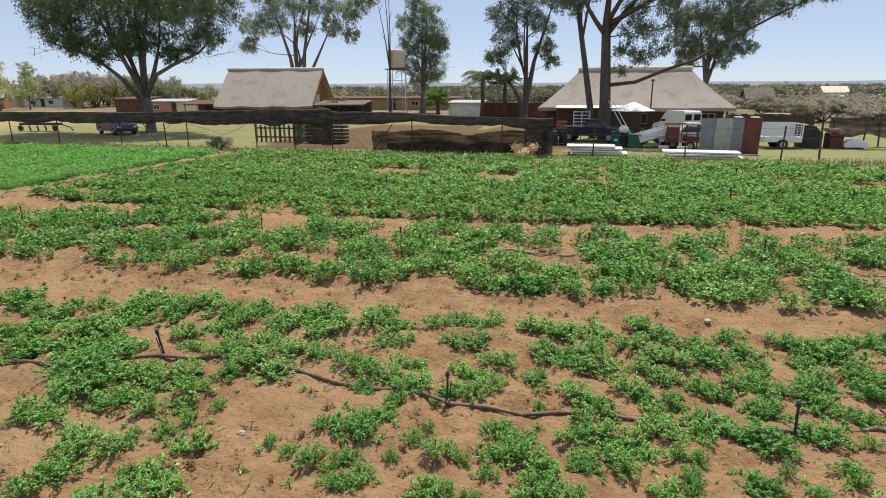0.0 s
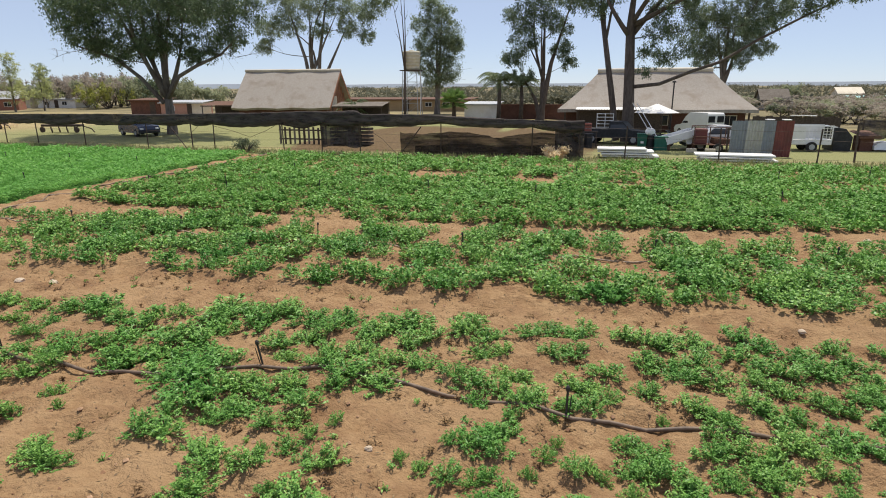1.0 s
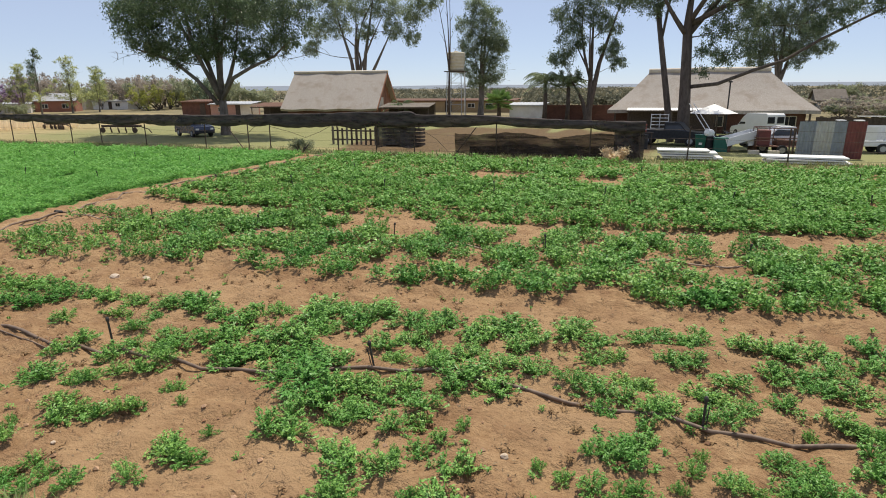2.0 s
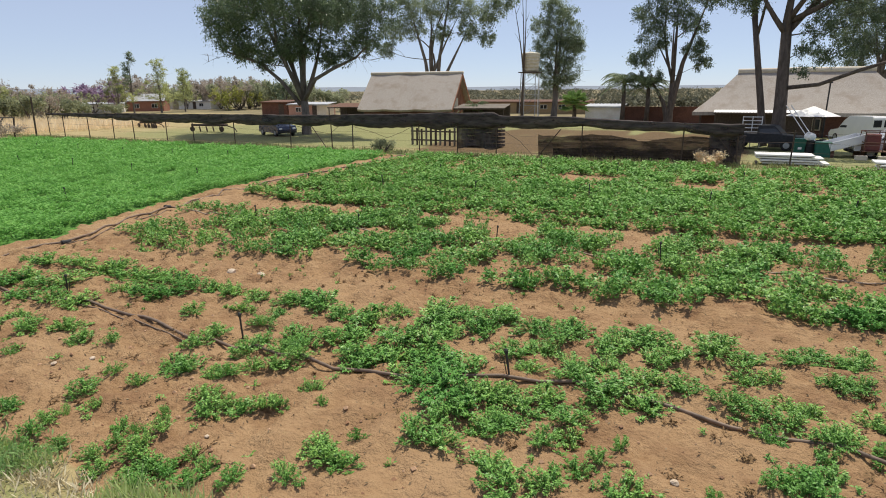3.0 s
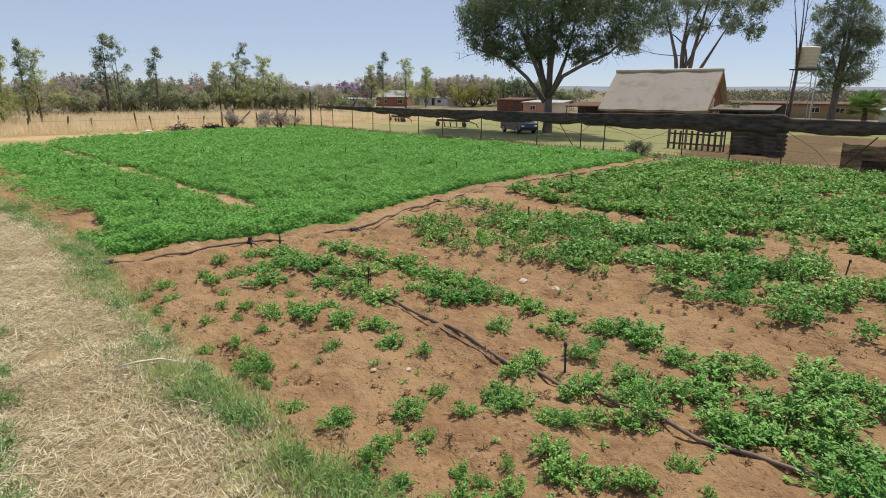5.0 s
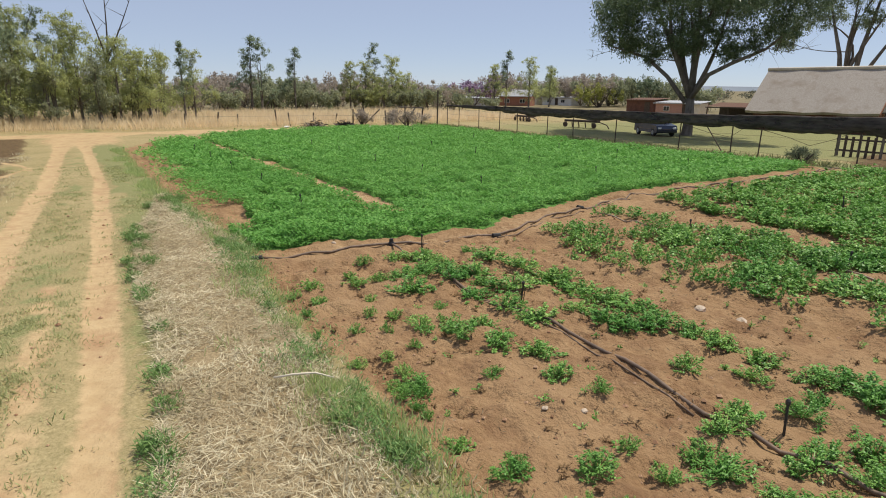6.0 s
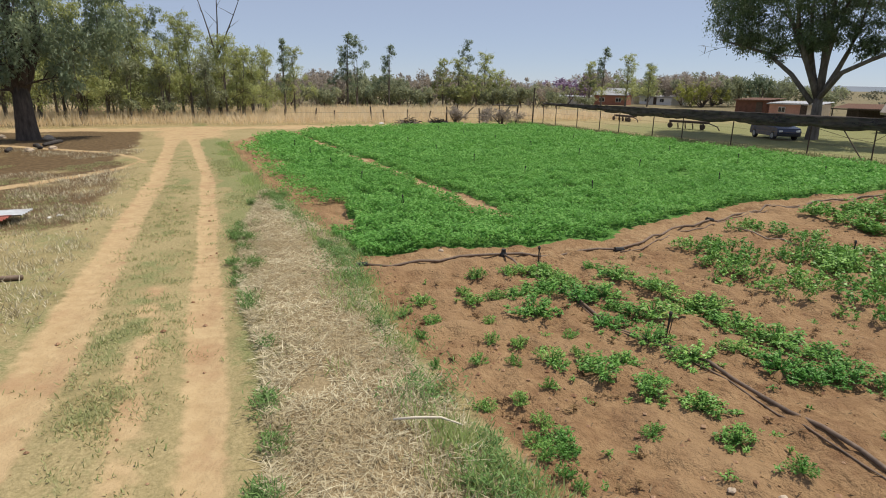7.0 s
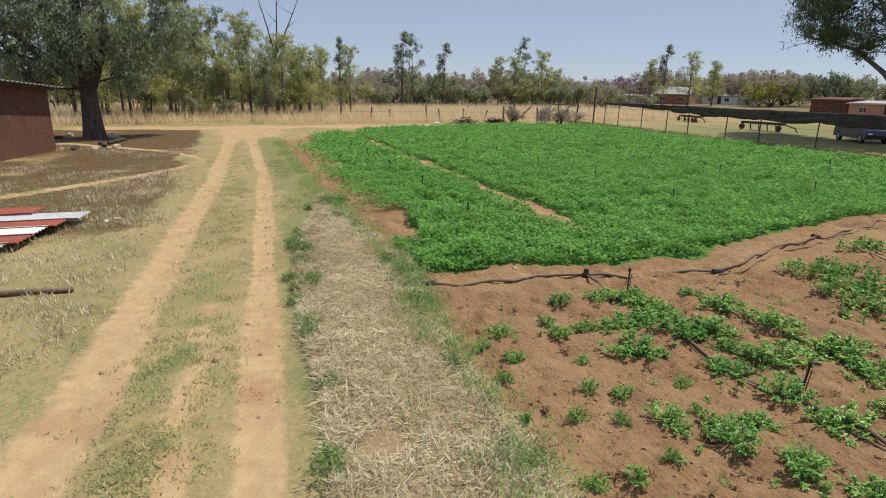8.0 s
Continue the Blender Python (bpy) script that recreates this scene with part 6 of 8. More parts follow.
box_house("white_house", (-118, 80, 0), 50, 9, 5, 1.7, M_WHITE, M_STEEL, "long white low house among trees", [("window", -2.8, 0.95, 1.2, 0.8), ("window", 2.8, 0.95, 1.2, 0.8)])
box_house("white_store", (-16.4, 74.0, 0), 0, 4.2, 3, 1.75, M_WHITE, M_STEEL, "white painted store behind the yard", category="shed")
box_house("far_shed", (51, 139, 0), 0, 12, 7, 1.2, M_CREAM, surface("turquoise_roof", (0.25, 0.48, 0.47), (0.3, 0.54, 0.53), 2, 0.5), "far shed with a turquoise roof", pitch=0.7, category="shed")
box_house("far_house", (48.5, 150, 0), 0, 4.5, 5, 2.2, M_CREAM, M_CREAM, "far pale house above the bush", pitch=1.3)
box_house("far_house", (26.5, 118, 0), 0, 4.2, 5, 1.5, M_GREYSHEET, M_BARK, "far grey house behind the yard", pitch=1.8)
box_house("long_shed", (-36, 98, 0), 0, 26, 6, 1.9, surface("ochre_plaster", (0.34, 0.24, 0.13), (0.42, 0.3, 0.17), 2, 0.9), M_RUST, "long low ochre shed behind the barn", [("door", 2.0, 0.9, 1.2, 1.7), ("window", 6.0, 1.1, 1.2, 0.7), ("window", 9.0, 1.1, 1.2, 0.7)], category="shed")
dw = thing("yard_wall", (-9.9, 72.8, 0), "dark brick yard wall", "wall")
Geo().box((0, 0, 0.8), (9.6, 0.25, 1.8), cut=0.02).make("wall_panel", M_BRICK_DARK, dw)
Geo().box((0, 0, 1.72), (9.7, 0.33, 0.08), cut=0.01).make("coping", M_BRICK_DARK, dw)


def brick_hut():
    root = thing("brick_building", (-40.0, -12.5, 0), "red-brown brick building with a corrugated iron roof", "building", turn=-14.5)
    w, d, h, rise = 9.0, 5.0, 3.0, 0.07

    def top(x):
        return h + rise * (x + w / 2)

    for y in (-d / 2, d / 2 - 0.22):
        vs = [(x, yy, z) for yy in (y, y + 0.22) for x, z in ((-w / 2, -0.2), (w / 2, -0.2), (w / 2, top(w / 2)), (-w / 2, top(-w / 2)))]
        Geo().add(vs, [(0, 1, 2, 3), (7, 6, 5, 4), (0, 4, 5, 1), (1, 5, 6, 2), (2, 6, 7, 3), (3, 7, 4, 0)]).make("wall", M_BRICK_DARK, root)
    for x in (-w / 2 + 0.11, w / 2 - 0.11):
        Geo().box((x, 0, top(x) / 2 - 0.1), (0.22, d - 0.44, top(x) + 0.2)).make("wall", M_BRICK_DARK, root)
    n = 120
    vs = []
    for i in range(n + 1):
        x = -w / 2 - 0.45 + (w + 0.7) * i / n
        dz = 0.03 * math.cos(i * math.pi * 0.5)
        z = top(x) + dz
        vs += [(x, d / 2 + 0.6, z + 0.06), (x, -d / 2 - 0.3, z + 0.1), (x, -d / 2 - 0.3, z + 0.092), (x, d / 2 + 0.6, z + 0.052)]
    fs = []
    for i in range(n):
        for j in range(4):
            fs.append((i * 4 + j, i * 4 + (j + 1) % 4, i * 4 + 4 + (j + 1) % 4, i * 4 + 4 + j))
    Geo().add(vs, fs).make("roof_sheet", M_STEEL, root, "corrugated iron roof sheet")
    Geo().add([(x, yy, top(x) + z) for yy in (d / 2 + 0.18, d / 2 + 0.23) for x, z in ((-w / 2 - 0.2, -0.12), (w / 2 + 0.1, -0.12), (w / 2 + 0.1, 0.02), (-w / 2 - 0.2, 0.02))],
              [(3, 2, 1, 0), (4, 5, 6, 7), (0, 1, 5, 4), (1, 2, 6, 5), (2, 3, 7, 6), (3, 0, 4, 7)]).make("fascia", M_WOOD_DARK, root)
    Geo().box((2.2, d / 2 + 0.005, 1.5), (1.1, 0.06, 1.0), cut=0.01).make("window", M_WOOD_DARK, root)
    return root


brick_hut()


# ---- water tank ----
def water_tank():
    root = thing("water_tank", (-28.0, 80.5, 0), "cream plastic water tank on a steel tower", "water tank")
    prof = [(1.0, 0), (1.08, 0.05)]
    for i in range(5):
        z = 0.15 + i * 0.42
        prof += [(1.1 + 0.03 * i, z), (1.16 + 0.03 * i, z + 0.06), (1.16 + 0.03 * i, z + 0.12), (1.1 + 0.03 * i, z + 0.2)]
    prof += [(1.28, 2.25), (1.3, 2.38), (1.1, 2.48), (0.35, 2.56)]
    Geo().lathe((0, 0, 6.15), prof, 28).make("tank", M_TANK, root, smooth=True)
    Geo().lathe((0, 0, 8.7), [(0.3, 0), (0.3, 0.08), (0.1, 0.12)], 14).make("lid", M_TANK, root)
    Geo().box((0, 0, 6.08), (2.7, 2.5, 0.12), cut=0.01).make("platform", M_WOOD_DARK, root)
    for sx in (-1, 1):
        for sy in (-1, 1):
            Geo().tube([(sx * 1.15, sy * 1.0, -0.2), (sx * 1.0, sy * 0.9, 6.05)], 0.06, 6).make("leg", M_STEEL, root)
    for k in range(4):
        z0, z1 = 0.2 + 1.45 * k, 1.65 + 1.45 * k
        for sy in (-1, 1):
            Geo().tube([(-1.12, sy * 0.98, z0), (1.05, sy * 0.95, z1)], 0.025, 5).make("brace", M_STEEL, root)
            Geo().tube([(-1.08, sy * 0.95, z1), (1.08, sy * 0.95, z1)], 0.03, 5).make("cross_bar", M_STEEL, root)
    Geo().tube([(1.25, -0.2, 0), (1.3, -0.2, 6.2)], 0.05, 6).make("feed_pipe", M_WHITE, root)
    return root


water_tank()


# ---- fence with rolled shade net ----
POST_X = [-55.6, -53.6, -50.4, -47.4, -45.0, -41.4, -38.6, -34.6, -29.6, -26.2, -24.6, -19.75, -17.25, -14.8, -9.95, -4.9, -2.4, -0.13, 4.36, 8.66, 13.1, 17.4]
fence = thing("fence", (0, FENCE_Y, 0), "rusty steel post and wire fence around the field", "fence")
for i, x in enumerate(POST_X):
    top = 2.05 if x < -2 else 1.75
    z = ground_z(x, FENCE_Y)
    lean = 0.05 * math.sin(i * 2.7)
    Geo().tube([(x, 0, z - 0.3), (x + lean, 0.02 * math.sin(i), z + top)], 0.035, 6).make("post", M_POST, fence)
for z in (0.3, 0.75, 1.2, 1.65):
    pts = []
    for a, b in zip(POST_X[:-1], POST_X[1:]):
        for t in (0, 0.5):
            x = a + (b - a) * t
            pts.append((x, 0, ground_z(x, FENCE_Y) + z - 0.05 * (t > 0)))
    Geo().tube(pts, 0.006, 3).make("wire", M_POST, fence)
for x, s in ((-12.4, -1), (-2.2, 1), (-26.6, 1)):
    Geo().tube([(x, 0, 0.0), (x - 1.3 * s, 0, 1.6)], 0.03, 5).make("brace", M_POST, fence)


for drop in ([(-24.5, 1.5), (-23.1, 1.2), (-22.0, 0.86), (-20.9, 1.25), (-20.2, 1.6)], [(-29.4, 1.55), (-27.6, 1.15), (-26.3, 1.0), (-25.6, 1.5)], [(-14.6, 1.6), (-13.4, 0.9), (-12.6, 0.1)]):
    Geo().tube([(x, -0.04, z) for x, z in drop], 0.012, 4).make("loose_wire", M_POST, fence)


def rolled_net(x0, x1, label):
    """Shade cloth gathered along the top wire: a broad sagging band of folds, one length a bay."""
    root = thing("shade_net", (x0, FENCE_Y, 0), label, "shade net", "shade nets")
    bays = [x0] + [x for x in POST_X if x0 + 0.5 < x < x1 - 0.5] + [x1]
    k = 16
    for a, b in zip(bays[:-1], bays[1:]):
        n = max(4, int((b - a) / 0.16))
        vs, fs = [], []
        for i in range(n + 1):
            x = a + (b - a) * i / n
            u = value_noise(np.array([x * 0.55]), np.array([1.5]), 51)[0]
            u2 = value_noise(np.array([x * 2.4]), np.array([4.5]), 52)[0]
            top = float(np.interp(x, [-55, -40, -27, -20.8, -15, -14.6, -10.7, -5.4, -2.8], [2.1, 2.15, 2.22, 2.33, 2.48, 2.3, 2.26, 2.06, 2.02])) - 0.06 * u2 + 0.05 * u
            low = float(np.interp(x, [-27, -20.8, -15, -10.7, -5.4, -2.8], [1.52, 1.56, 1.6, 1.76, 1.58, 1.46])) - 0.16 * math.sin(math.pi * (x - a) / (b - a)) * (0.4 + u) + 0.12 * u2
            if x < -42:
                low = low + (top - 0.18 - low) * min(1, (-42 - x) / 13)
            for j in range(k):
                t = 2 * math.pi * j / k
                ruck = 1 + 0.35 * math.sin(4 * t + 1.1 * math.sin(x * 0.9)) + 0.25 * (value_noise(np.array([x * 3.1]), np.array([j * 0.9]), 53)[0] - 0.5)
                zz = (top + low) / 2 + (top - low) / 2 * math.sin(t)
                vs.append((x - x0, -0.03 + 0.12 * math.cos(t) * ruck, zz))
        for i in range(n):
            for j in range(k):
                fs.append((i * k + j, i * k + (j + 1) % k, (i + 1) * k + (j + 1) % k, (i + 1) * k + j))
        Geo().add(vs, fs).make("net_length", M_NET, root, smooth=True)
    return root


rolled_net(-55.6, -24.6, "black shade net rolled up along the fence top")
rolled_net(-24.6, -2.2, "black shade net bunched and sagging along the fence")


def hanging_net(x0, x1, z0, z1, y, label, cloth):
    n, m = max(6, int((x1 - x0) / 0.15)), 8
    vs, fs = [], []
    for i in range(n + 1):
        for j in range(m + 1):
            x = x0 + (x1 - x0) * i / n
            slack = 0.5 * value_noise(np.array([x * 0.45]), np.array([y]), 54)[0] + 0.22 * value_noise(np.array([x * 1.9]), np.array([y]), 55)[0] - 0.36
            z = z0 + (z1 - z0) * j / m + (0.12 * math.sin(x * 3.0) if j == 0 else 0) + (slack if j == m else 0)
            vs.append((x, y + 0.07 * math.sin(x * 5 + j * 0.6) + 0.05 * math.sin(x * 11), z))
    for i in range(n):
        for j in range(m):
            a = i * (m + 1) + j
            fs.append((a, a + m + 1, a + m + 2, a + 1))
    return tagged(Geo().add(vs, fs).make("net_curtain", cloth), label, "shade net")


hanging_net(-17.3, -14.75, 0.45, 2.0, FENCE_Y + 0.12, "black shade net hanging from the fence", M_NET)
hanging_net(-12.4, -2.5, 0.04, 1.2, FENCE_Y + 0.16, "loose black shade net sagging along the fence foot", M_NET_LOOSE)
hanging_net(-11.6, -4.2, 0.0, 0.6, FENCE_Y + 0.4, "torn black shade net lying against the fence foot", M_NET)
hanging_net(-3.7, -2.2, 0.1, 1.7, FENCE_Y + 0.1, "black shade net end hanging to the ground", M_NET)
hanging_net(15.0, 26.0, 0.35, 1.65, 45.0, "black shade net stretched along the far yard fence", M_NET)


# ---- irrigation ----
def ground_path(nodes, lift, every=0.35, wobble=0.0):
    """A line laid on the ground through plan nodes."""
    out = []
    for (ax, ay), (bx, by) in zip(nodes[:-1], nodes[1:]):
        k = max(1, int(math.hypot(bx - ax, by - ay) / every))
        for i in range(k):
            t = i / k
            x, y = ax + (bx - ax) * t, ay + (by - ay) * t
            out.append((x + wobble * math.sin(y * 2.3), y + wobble * math.sin(x * 1.9), ground_z(x, y) + lift))
    x, y = nodes[-1]
    out.append((x, y, ground_z(x, y) + lift))
    return out


NEAR_LINE = [(-18.35, 5.45), (-17.4, 5.37), (-15.6, 5.19), (-14.5, 5.16), (-13.0, 5.38), (-11.4, 5.24), (-10.1, 5.02), (-8.1, 5.12), (-6.6, 5.3), (-5.4, 5.7), (-4.5, 5.95), (-3.3, 5.84), (-2.2, 5.69), (-1.2, 5.6), (0.8, 5.72), (1.8, 5.75), (3.3, 6.2), (9, 6.1), (16, 6.3)]
lateral = thing("irrigation_pipe", (0, 0, 0), "black plastic irrigation pipe lying along the crop bed", "pipe", "irrigation pipes")
Geo().tube(ground_path(NEAR_LINE, 0.022, 0.4, 0.03), 0.025, 8).make("pipe", M_PIPE, lateral, smooth=True)
Geo().tube(ground_path([(-16.6, 5.24), (-14.5, 5.08), (-13.2, 5.26), (-11.5, 5.14), (-10.2, 4.94)], 0.01, 0.3, 0.04), 0.012, 6).make("drip_line", M_PIPE, lateral, smooth=True)
Geo().lathe((-18.35, 5.45, ground_z(-18.35, 5.45) - 0.02), [(0.07, 0), (0.075, 0.05), (0.05, 0.1), (0.045, 0.16)], 10).make("coupling", M_BLACK, lateral)
supply = thing("irrigation_pipe", (0, 0, 0), "thick black supply pipe along the field path", "pipe", "irrigation pipes")
MAIN = [(float(main_pipe(y)), y) for y in (2.45, 3.6, 5.4, 7.2, 8.1, 9.5, 11.0, 13.1, 15.5, 19, 22.3, 26.7, 30)]
Geo().tube(ground_path(MAIN, 0.026, 0.4, 0.05), 0.028, 8).make("pipe", M_PIPE, supply, smooth=True)
Geo().tube(ground_path([(x + 0.16, y) for x, y in MAIN[4:]], 0.014, 0.3, 0.08), 0.016, 6).make("drip_line", M_PIPE, supply, smooth=True)
for sy in (2.5, 8.1, 12.3):
    Geo().tube(ground_path([(float(main_pipe(sy)), sy - 0.1), (float(main_pipe(sy)), sy + 0.12)], 0.035, 0.2), 0.055, 8).make("coupling", M_BLACK, supply)
second = thing("irrigation_pipe", (0, 0, 0), "pale weathered drip line through the second bed", "pipe", "irrigation pipes")
M_PALEPIPE = surface("weathered_pipe", (0.3, 0.22, 0.16), (0.42, 0.33, 0.26), 8, 0.7)
Geo().tube(ground_path([(-18.6, 12.2), (-12, 12.1), (-4, 12.2), (3, 12.5), (8, 12.3), (16, 12.6)], 0.015, 0.4, 0.05), 0.018, 6).make("pipe", M_PALEPIPE, second, smooth=True)
old = thing("irrigation_pipe", (0, 0, 0), "short black pipe lying in dry grass beside the track", "pipe", "irrigation pipes")
Geo().tube(ground_path([(-20.3, -6.4), (-20.25, -4.3), (-20.15, -3.25)], 0.05, 0.3), 0.05, 8).make("pipe", M_PIPE, old, smooth=True)


def riser():
    root = thing("sprinkler_riser", (-1.27, 5.63, ground_z(-1.27, 5.63)), "thin dark sprinkler riser standing in the crop", "sprinkler", "sprinkler risers")
    Geo().tube([(0, 0, -0.12), (0.008, 0, 0.36)], 0.014, 6).make("stem", M_STAKE, root)
    Geo().tube([(0.03, 0, -0.1), (0.05, 0.01, 0.3)], 0.007, 5).make("feed_tube", M_STAKE, root)
    Geo().lathe((0.008, 0, 0.35), [(0.02, 0), (0.026, 0.02), (0.026, 0.05), (0.012, 0.07)], 8).make("head", M_STAKE, root)
    return root


RISER = riser()
SPOTS_NEAR = [(-17.5, 5.75), (-13.92, 5.57), (-9.45, 5.38), (-5.3, 5.77), (2.44, 5.81), (6.5, 6.0), (-15.4, 12.2), (-11.9, 12.3), (-7.95, 12.5), (-4.06, 12.15), (0.12, 12.7), (3.8, 13.1), (7.9, 13.0)]
rows = [(-18.0, 18.1), (-14.6, 18.2), (-11.0, 18.6), (-7.0, 19.2), (-3.3, 19.3), (0.6, 19.7), (4.3, 19.4), (7.7, 19.7), (11.8, 19.8), (-14.4, 23.0), (-10.7, 26.2), (-7.2, 26.1), (-2.2, 24.8), (5.4, 24.5), (9.2, 26.6), (13.4, 25.6)]
rows += [(-23.5 - 4.3 * i, y + 0.02 * i) for y in (5.2, 11.8, 17.6, 23.6) for i in range(7) if i < 6 or y > 6]
for i, (x, y) in enumerate(SPOTS_NEAR + rows):
    tall = 1.0 if y < 14 and x > -19 else 1.25
    copy_thing(RISER, Matrix.LocRotScale((x, y, ground_z(x, y)), Euler((0.12 * math.sin(i * 1.7), 0.12 * math.sin(i * 2.9), i)), (1, 1, tall)))


# ---- stones ----
def stone_mesh(seed):
    bm = bmesh.new()
    bmesh.ops.create_icosphere(bm, subdivisions=2, radius=1.0)
    for v in bm.verts:
        v.co *= 1 + 0.35 * noise.noise(v.co * 1.3 + Vector((seed, 0, 0)))
        v.co.z *= 0.6
    me = bpy.data.meshes.new("stone")
    bm.to_mesh(me)
    bm.free()
    me.materials.append(M_STONE)
    return me


STONES = [stone_mesh(k * 3.7) for k in range(4)]
for i, (x, y, r) in enumerate([(-3.2, 4.39, 0.045), (-12.15, 7.9, 0.1), (-11.55, 8.1, 0.12), (-13.4, 4.14, 0.05), (-10.9, 3.95, 0.045), (2.1, 9.1, 0.06), (5.2, 15.4, 0.09), (-11.1, 3.55, 0.04), (-7.9, 3.2, 0.03), (-19.2, 4.4, 0.06), (-50.1, -7.4, 0.32), (-52.4, -10.2, 0.25), (-43.8, -7.3, 0.22), (-44.6, -6.4, 0.2)]):
    ob = new("stone", STONES[i % 4])
    ob.matrix_basis = Matrix.LocRotScale((x, y, ground_z(x, y) + r * 0.3), Euler((0, 0, i * 1.1)), (r, r * 0.8, r))
    tagged(ob, "pale rounded stone lying on the bare soil", "stone", "loose stones")
n = 3860
px, py = np.concatenate([rng.uniform(-18, 9, 3700), rng.uniform(-26, -10, 160)]), np.concatenate([2.3 + 13 * rng.uniform(0, 1, 3700) ** 1.6, rng.uniform(-3.2, 0.4, 160)])
pz = land(px, py)
vs, fs = [], []
for i in range(n):
    r = 0.008 + 0.035 * rng.uniform(0, 1) ** 3
    c = np.array([px[i], py[i], pz[i] + r * 0.3])
    o = np.array([(1, 0, 0), (-1, 0, 0), (0, 1, 0), (0, -1, 0), (0, 0, 0.7), (0, 0, -0.7)]) * r * rng.uniform(0.6, 1.2, (6, 1)) + c
    k = len(vs)
    vs += [tuple(p) for p in o]
    fs += [(k + a, k + b, k + d) for a, b, d in ((0, 2, 4), (2, 1, 4), (1, 3, 4), (3, 0, 4), (2, 0, 5), (1, 2, 5), (3, 1, 5), (0, 3, 5))]
M_PEBBLE = leafy("pebble_and_clod", (0.28, 0.15, 0.08), (0.5, 0.33, 0.21), (0.24, 0.13, 0.075), 0.95, 0.0)
tagged(Geo().add(vs, fs).make("pebbles", M_PEBBLE), "small pebbles and clods on the soil", "pebbles", kind="stuff")

# fallen sprigs, seedlings and dry bits between the plants
n = 9000
px, py = rng.uniform(-18, 9, n), rng.uniform(2.3, 15.5, n)
sa = rng.uniform(0, 2 * np.pi, n)
sd = np.stack([np.cos(sa), np.sin(sa), rng.uniform(-0.05, 0.6, n)], -1)
bits = leaf_quads(np.stack([px, py, land(px, py) + 0.005], -1), sd, rng.uniform(0.02, 0.09, n), rng.uniform(0.008, 0.022, n))
M_BITS = leafy("withered_bits", (0.1, 0.06, 0.04), (0.42, 0.31, 0.19), (0.09, 0.07, 0.04), 0.9, 0.05)
tagged(leaf_object("withered_bits", bits, M_BITS), "withered leaves and stalks lying on the soil", "plant litter", kind="stuff")
wither = []
for _ in range(420):
    x, y = rng.uniform(-17.5, 8), 2.4 + 6.6 * rng.uniform(0, 1) ** 1.2
    wither.append(bushy(int(rng.integers(10, 34)), rng.uniform(0.04, 0.13), 0.05, 0.045, 1.0) + np.array([x, y, ground_z(x, y)]))
M_WITHERED = leafy("withered_crop", (0.15, 0.085, 0.045), (0.32, 0.2, 0.11), (0.2, 0.13, 0.06), 0.9, 0.1)
tagged(leaf_object("withered_plants", np.concatenate(wither), M_WITHERED), "shrivelled brown crop plants on the bare soil", "dead plants", kind="stuff")
seed = []
for _ in range(330):
    x, y = rng.uniform(-17.5, 7), rng.uniform(2.5, 9.4)
    seed.append(bushy(16, rng.uniform(0.04, 0.09), 0.06, 0.04) + np.array([x, y, ground_z(x, y)]))
tagged(leaf_object("crop_seedlings", np.concatenate(seed), M_CROP), "tiny crop seedlings scattered over bare soil", "seedlings", kind="stuff")


# ---- vehicles ----
def slab(g, prof, w, taper=0.0, y0=0.0):
    """A side outline (x, z) drawn across the width w; the upper half may lean in by taper."""
    zs = [z for _, z in prof]
    zm, zt = min(zs) + 0.45 * (max(zs) - min(zs)), max(zs)
    k = len(prof)
    vs = []
    for s in (-1, 1):
        for x, z in prof:
            inset = taper * max(0, (z - zm) / (zt - zm + 1e-6))
            vs.append((x, y0 + s * (w / 2 - inset), z))
    fs = [tuple(reversed(range(k))), tuple(range(k, 2 * k))] + [(i, (i + 1) % k, k + (i + 1) % k, k + i) for i in range(k)]
    return g.add(vs, fs)


def wheel(root, x, y, r=0.33):
    t = Geo().tube([(x, y - 0.1, r), (x, y - 0.07, r), (x, y + 0.07, r), (x, y + 0.1, r)], [r * 0.86, r, r, r * 0.86], 18).make("wheel", M_RUBBER, root)
    s = 0.105 if y > 0 else -0.105
    Geo().tube([(x, y, r), (x, y + s, r)], [r * 0.58, r * 0.55], 14).make("rim", M_STEEL, t)
    return t


def car(name, at, turn, body, cabin, glass, w, paint, label, wheels=((-1.3, 0.33), (1.3, 0.33)), category="car", extra=None, roof_in=0.16):
    root = thing(name, at, label, category, turn=turn)
    slab(Geo(), body, w, 0.05).make("body", paint, root)
    slab(Geo(), cabin, w - 0.1, roof_in).make("cabin", paint, root)
    for prof in glass:
        slab(Geo(), prof, w - 0.085, roof_in).make("window", M_GLASS_DARK, root)
    for x, r in wheels:
        for y in (-w / 2 + 0.1, w / 2 - 0.1):
            wheel(root, x, y, r)
    xf, xb = max(x for x, _ in body), min(x for x, _ in body)
    for y in (-w / 2 + 0.25, w / 2 - 0.25):
        Geo().box((xf - 0.02, y, 0.66), (0.08, 0.28, 0.14), cut=0.02).make("headlight", M_WHITE, root)
        Geo().box((xb + 0.02, y, 0.74), (0.06, 0.16, 0.22), cut=0.02).make("tail_light", M_REDSHEET, root)
    Geo().box((xf - 0.02, 0, 0.42), (0.14, w - 0.06, 0.18), cut=0.03).make("bumper", M_BLACK, root)
    Geo().box((xb + 0.02, 0, 0.42), (0.14, w - 0.06, 0.18), cut=0.03).make("bumper", M_BLACK, root)
    return root


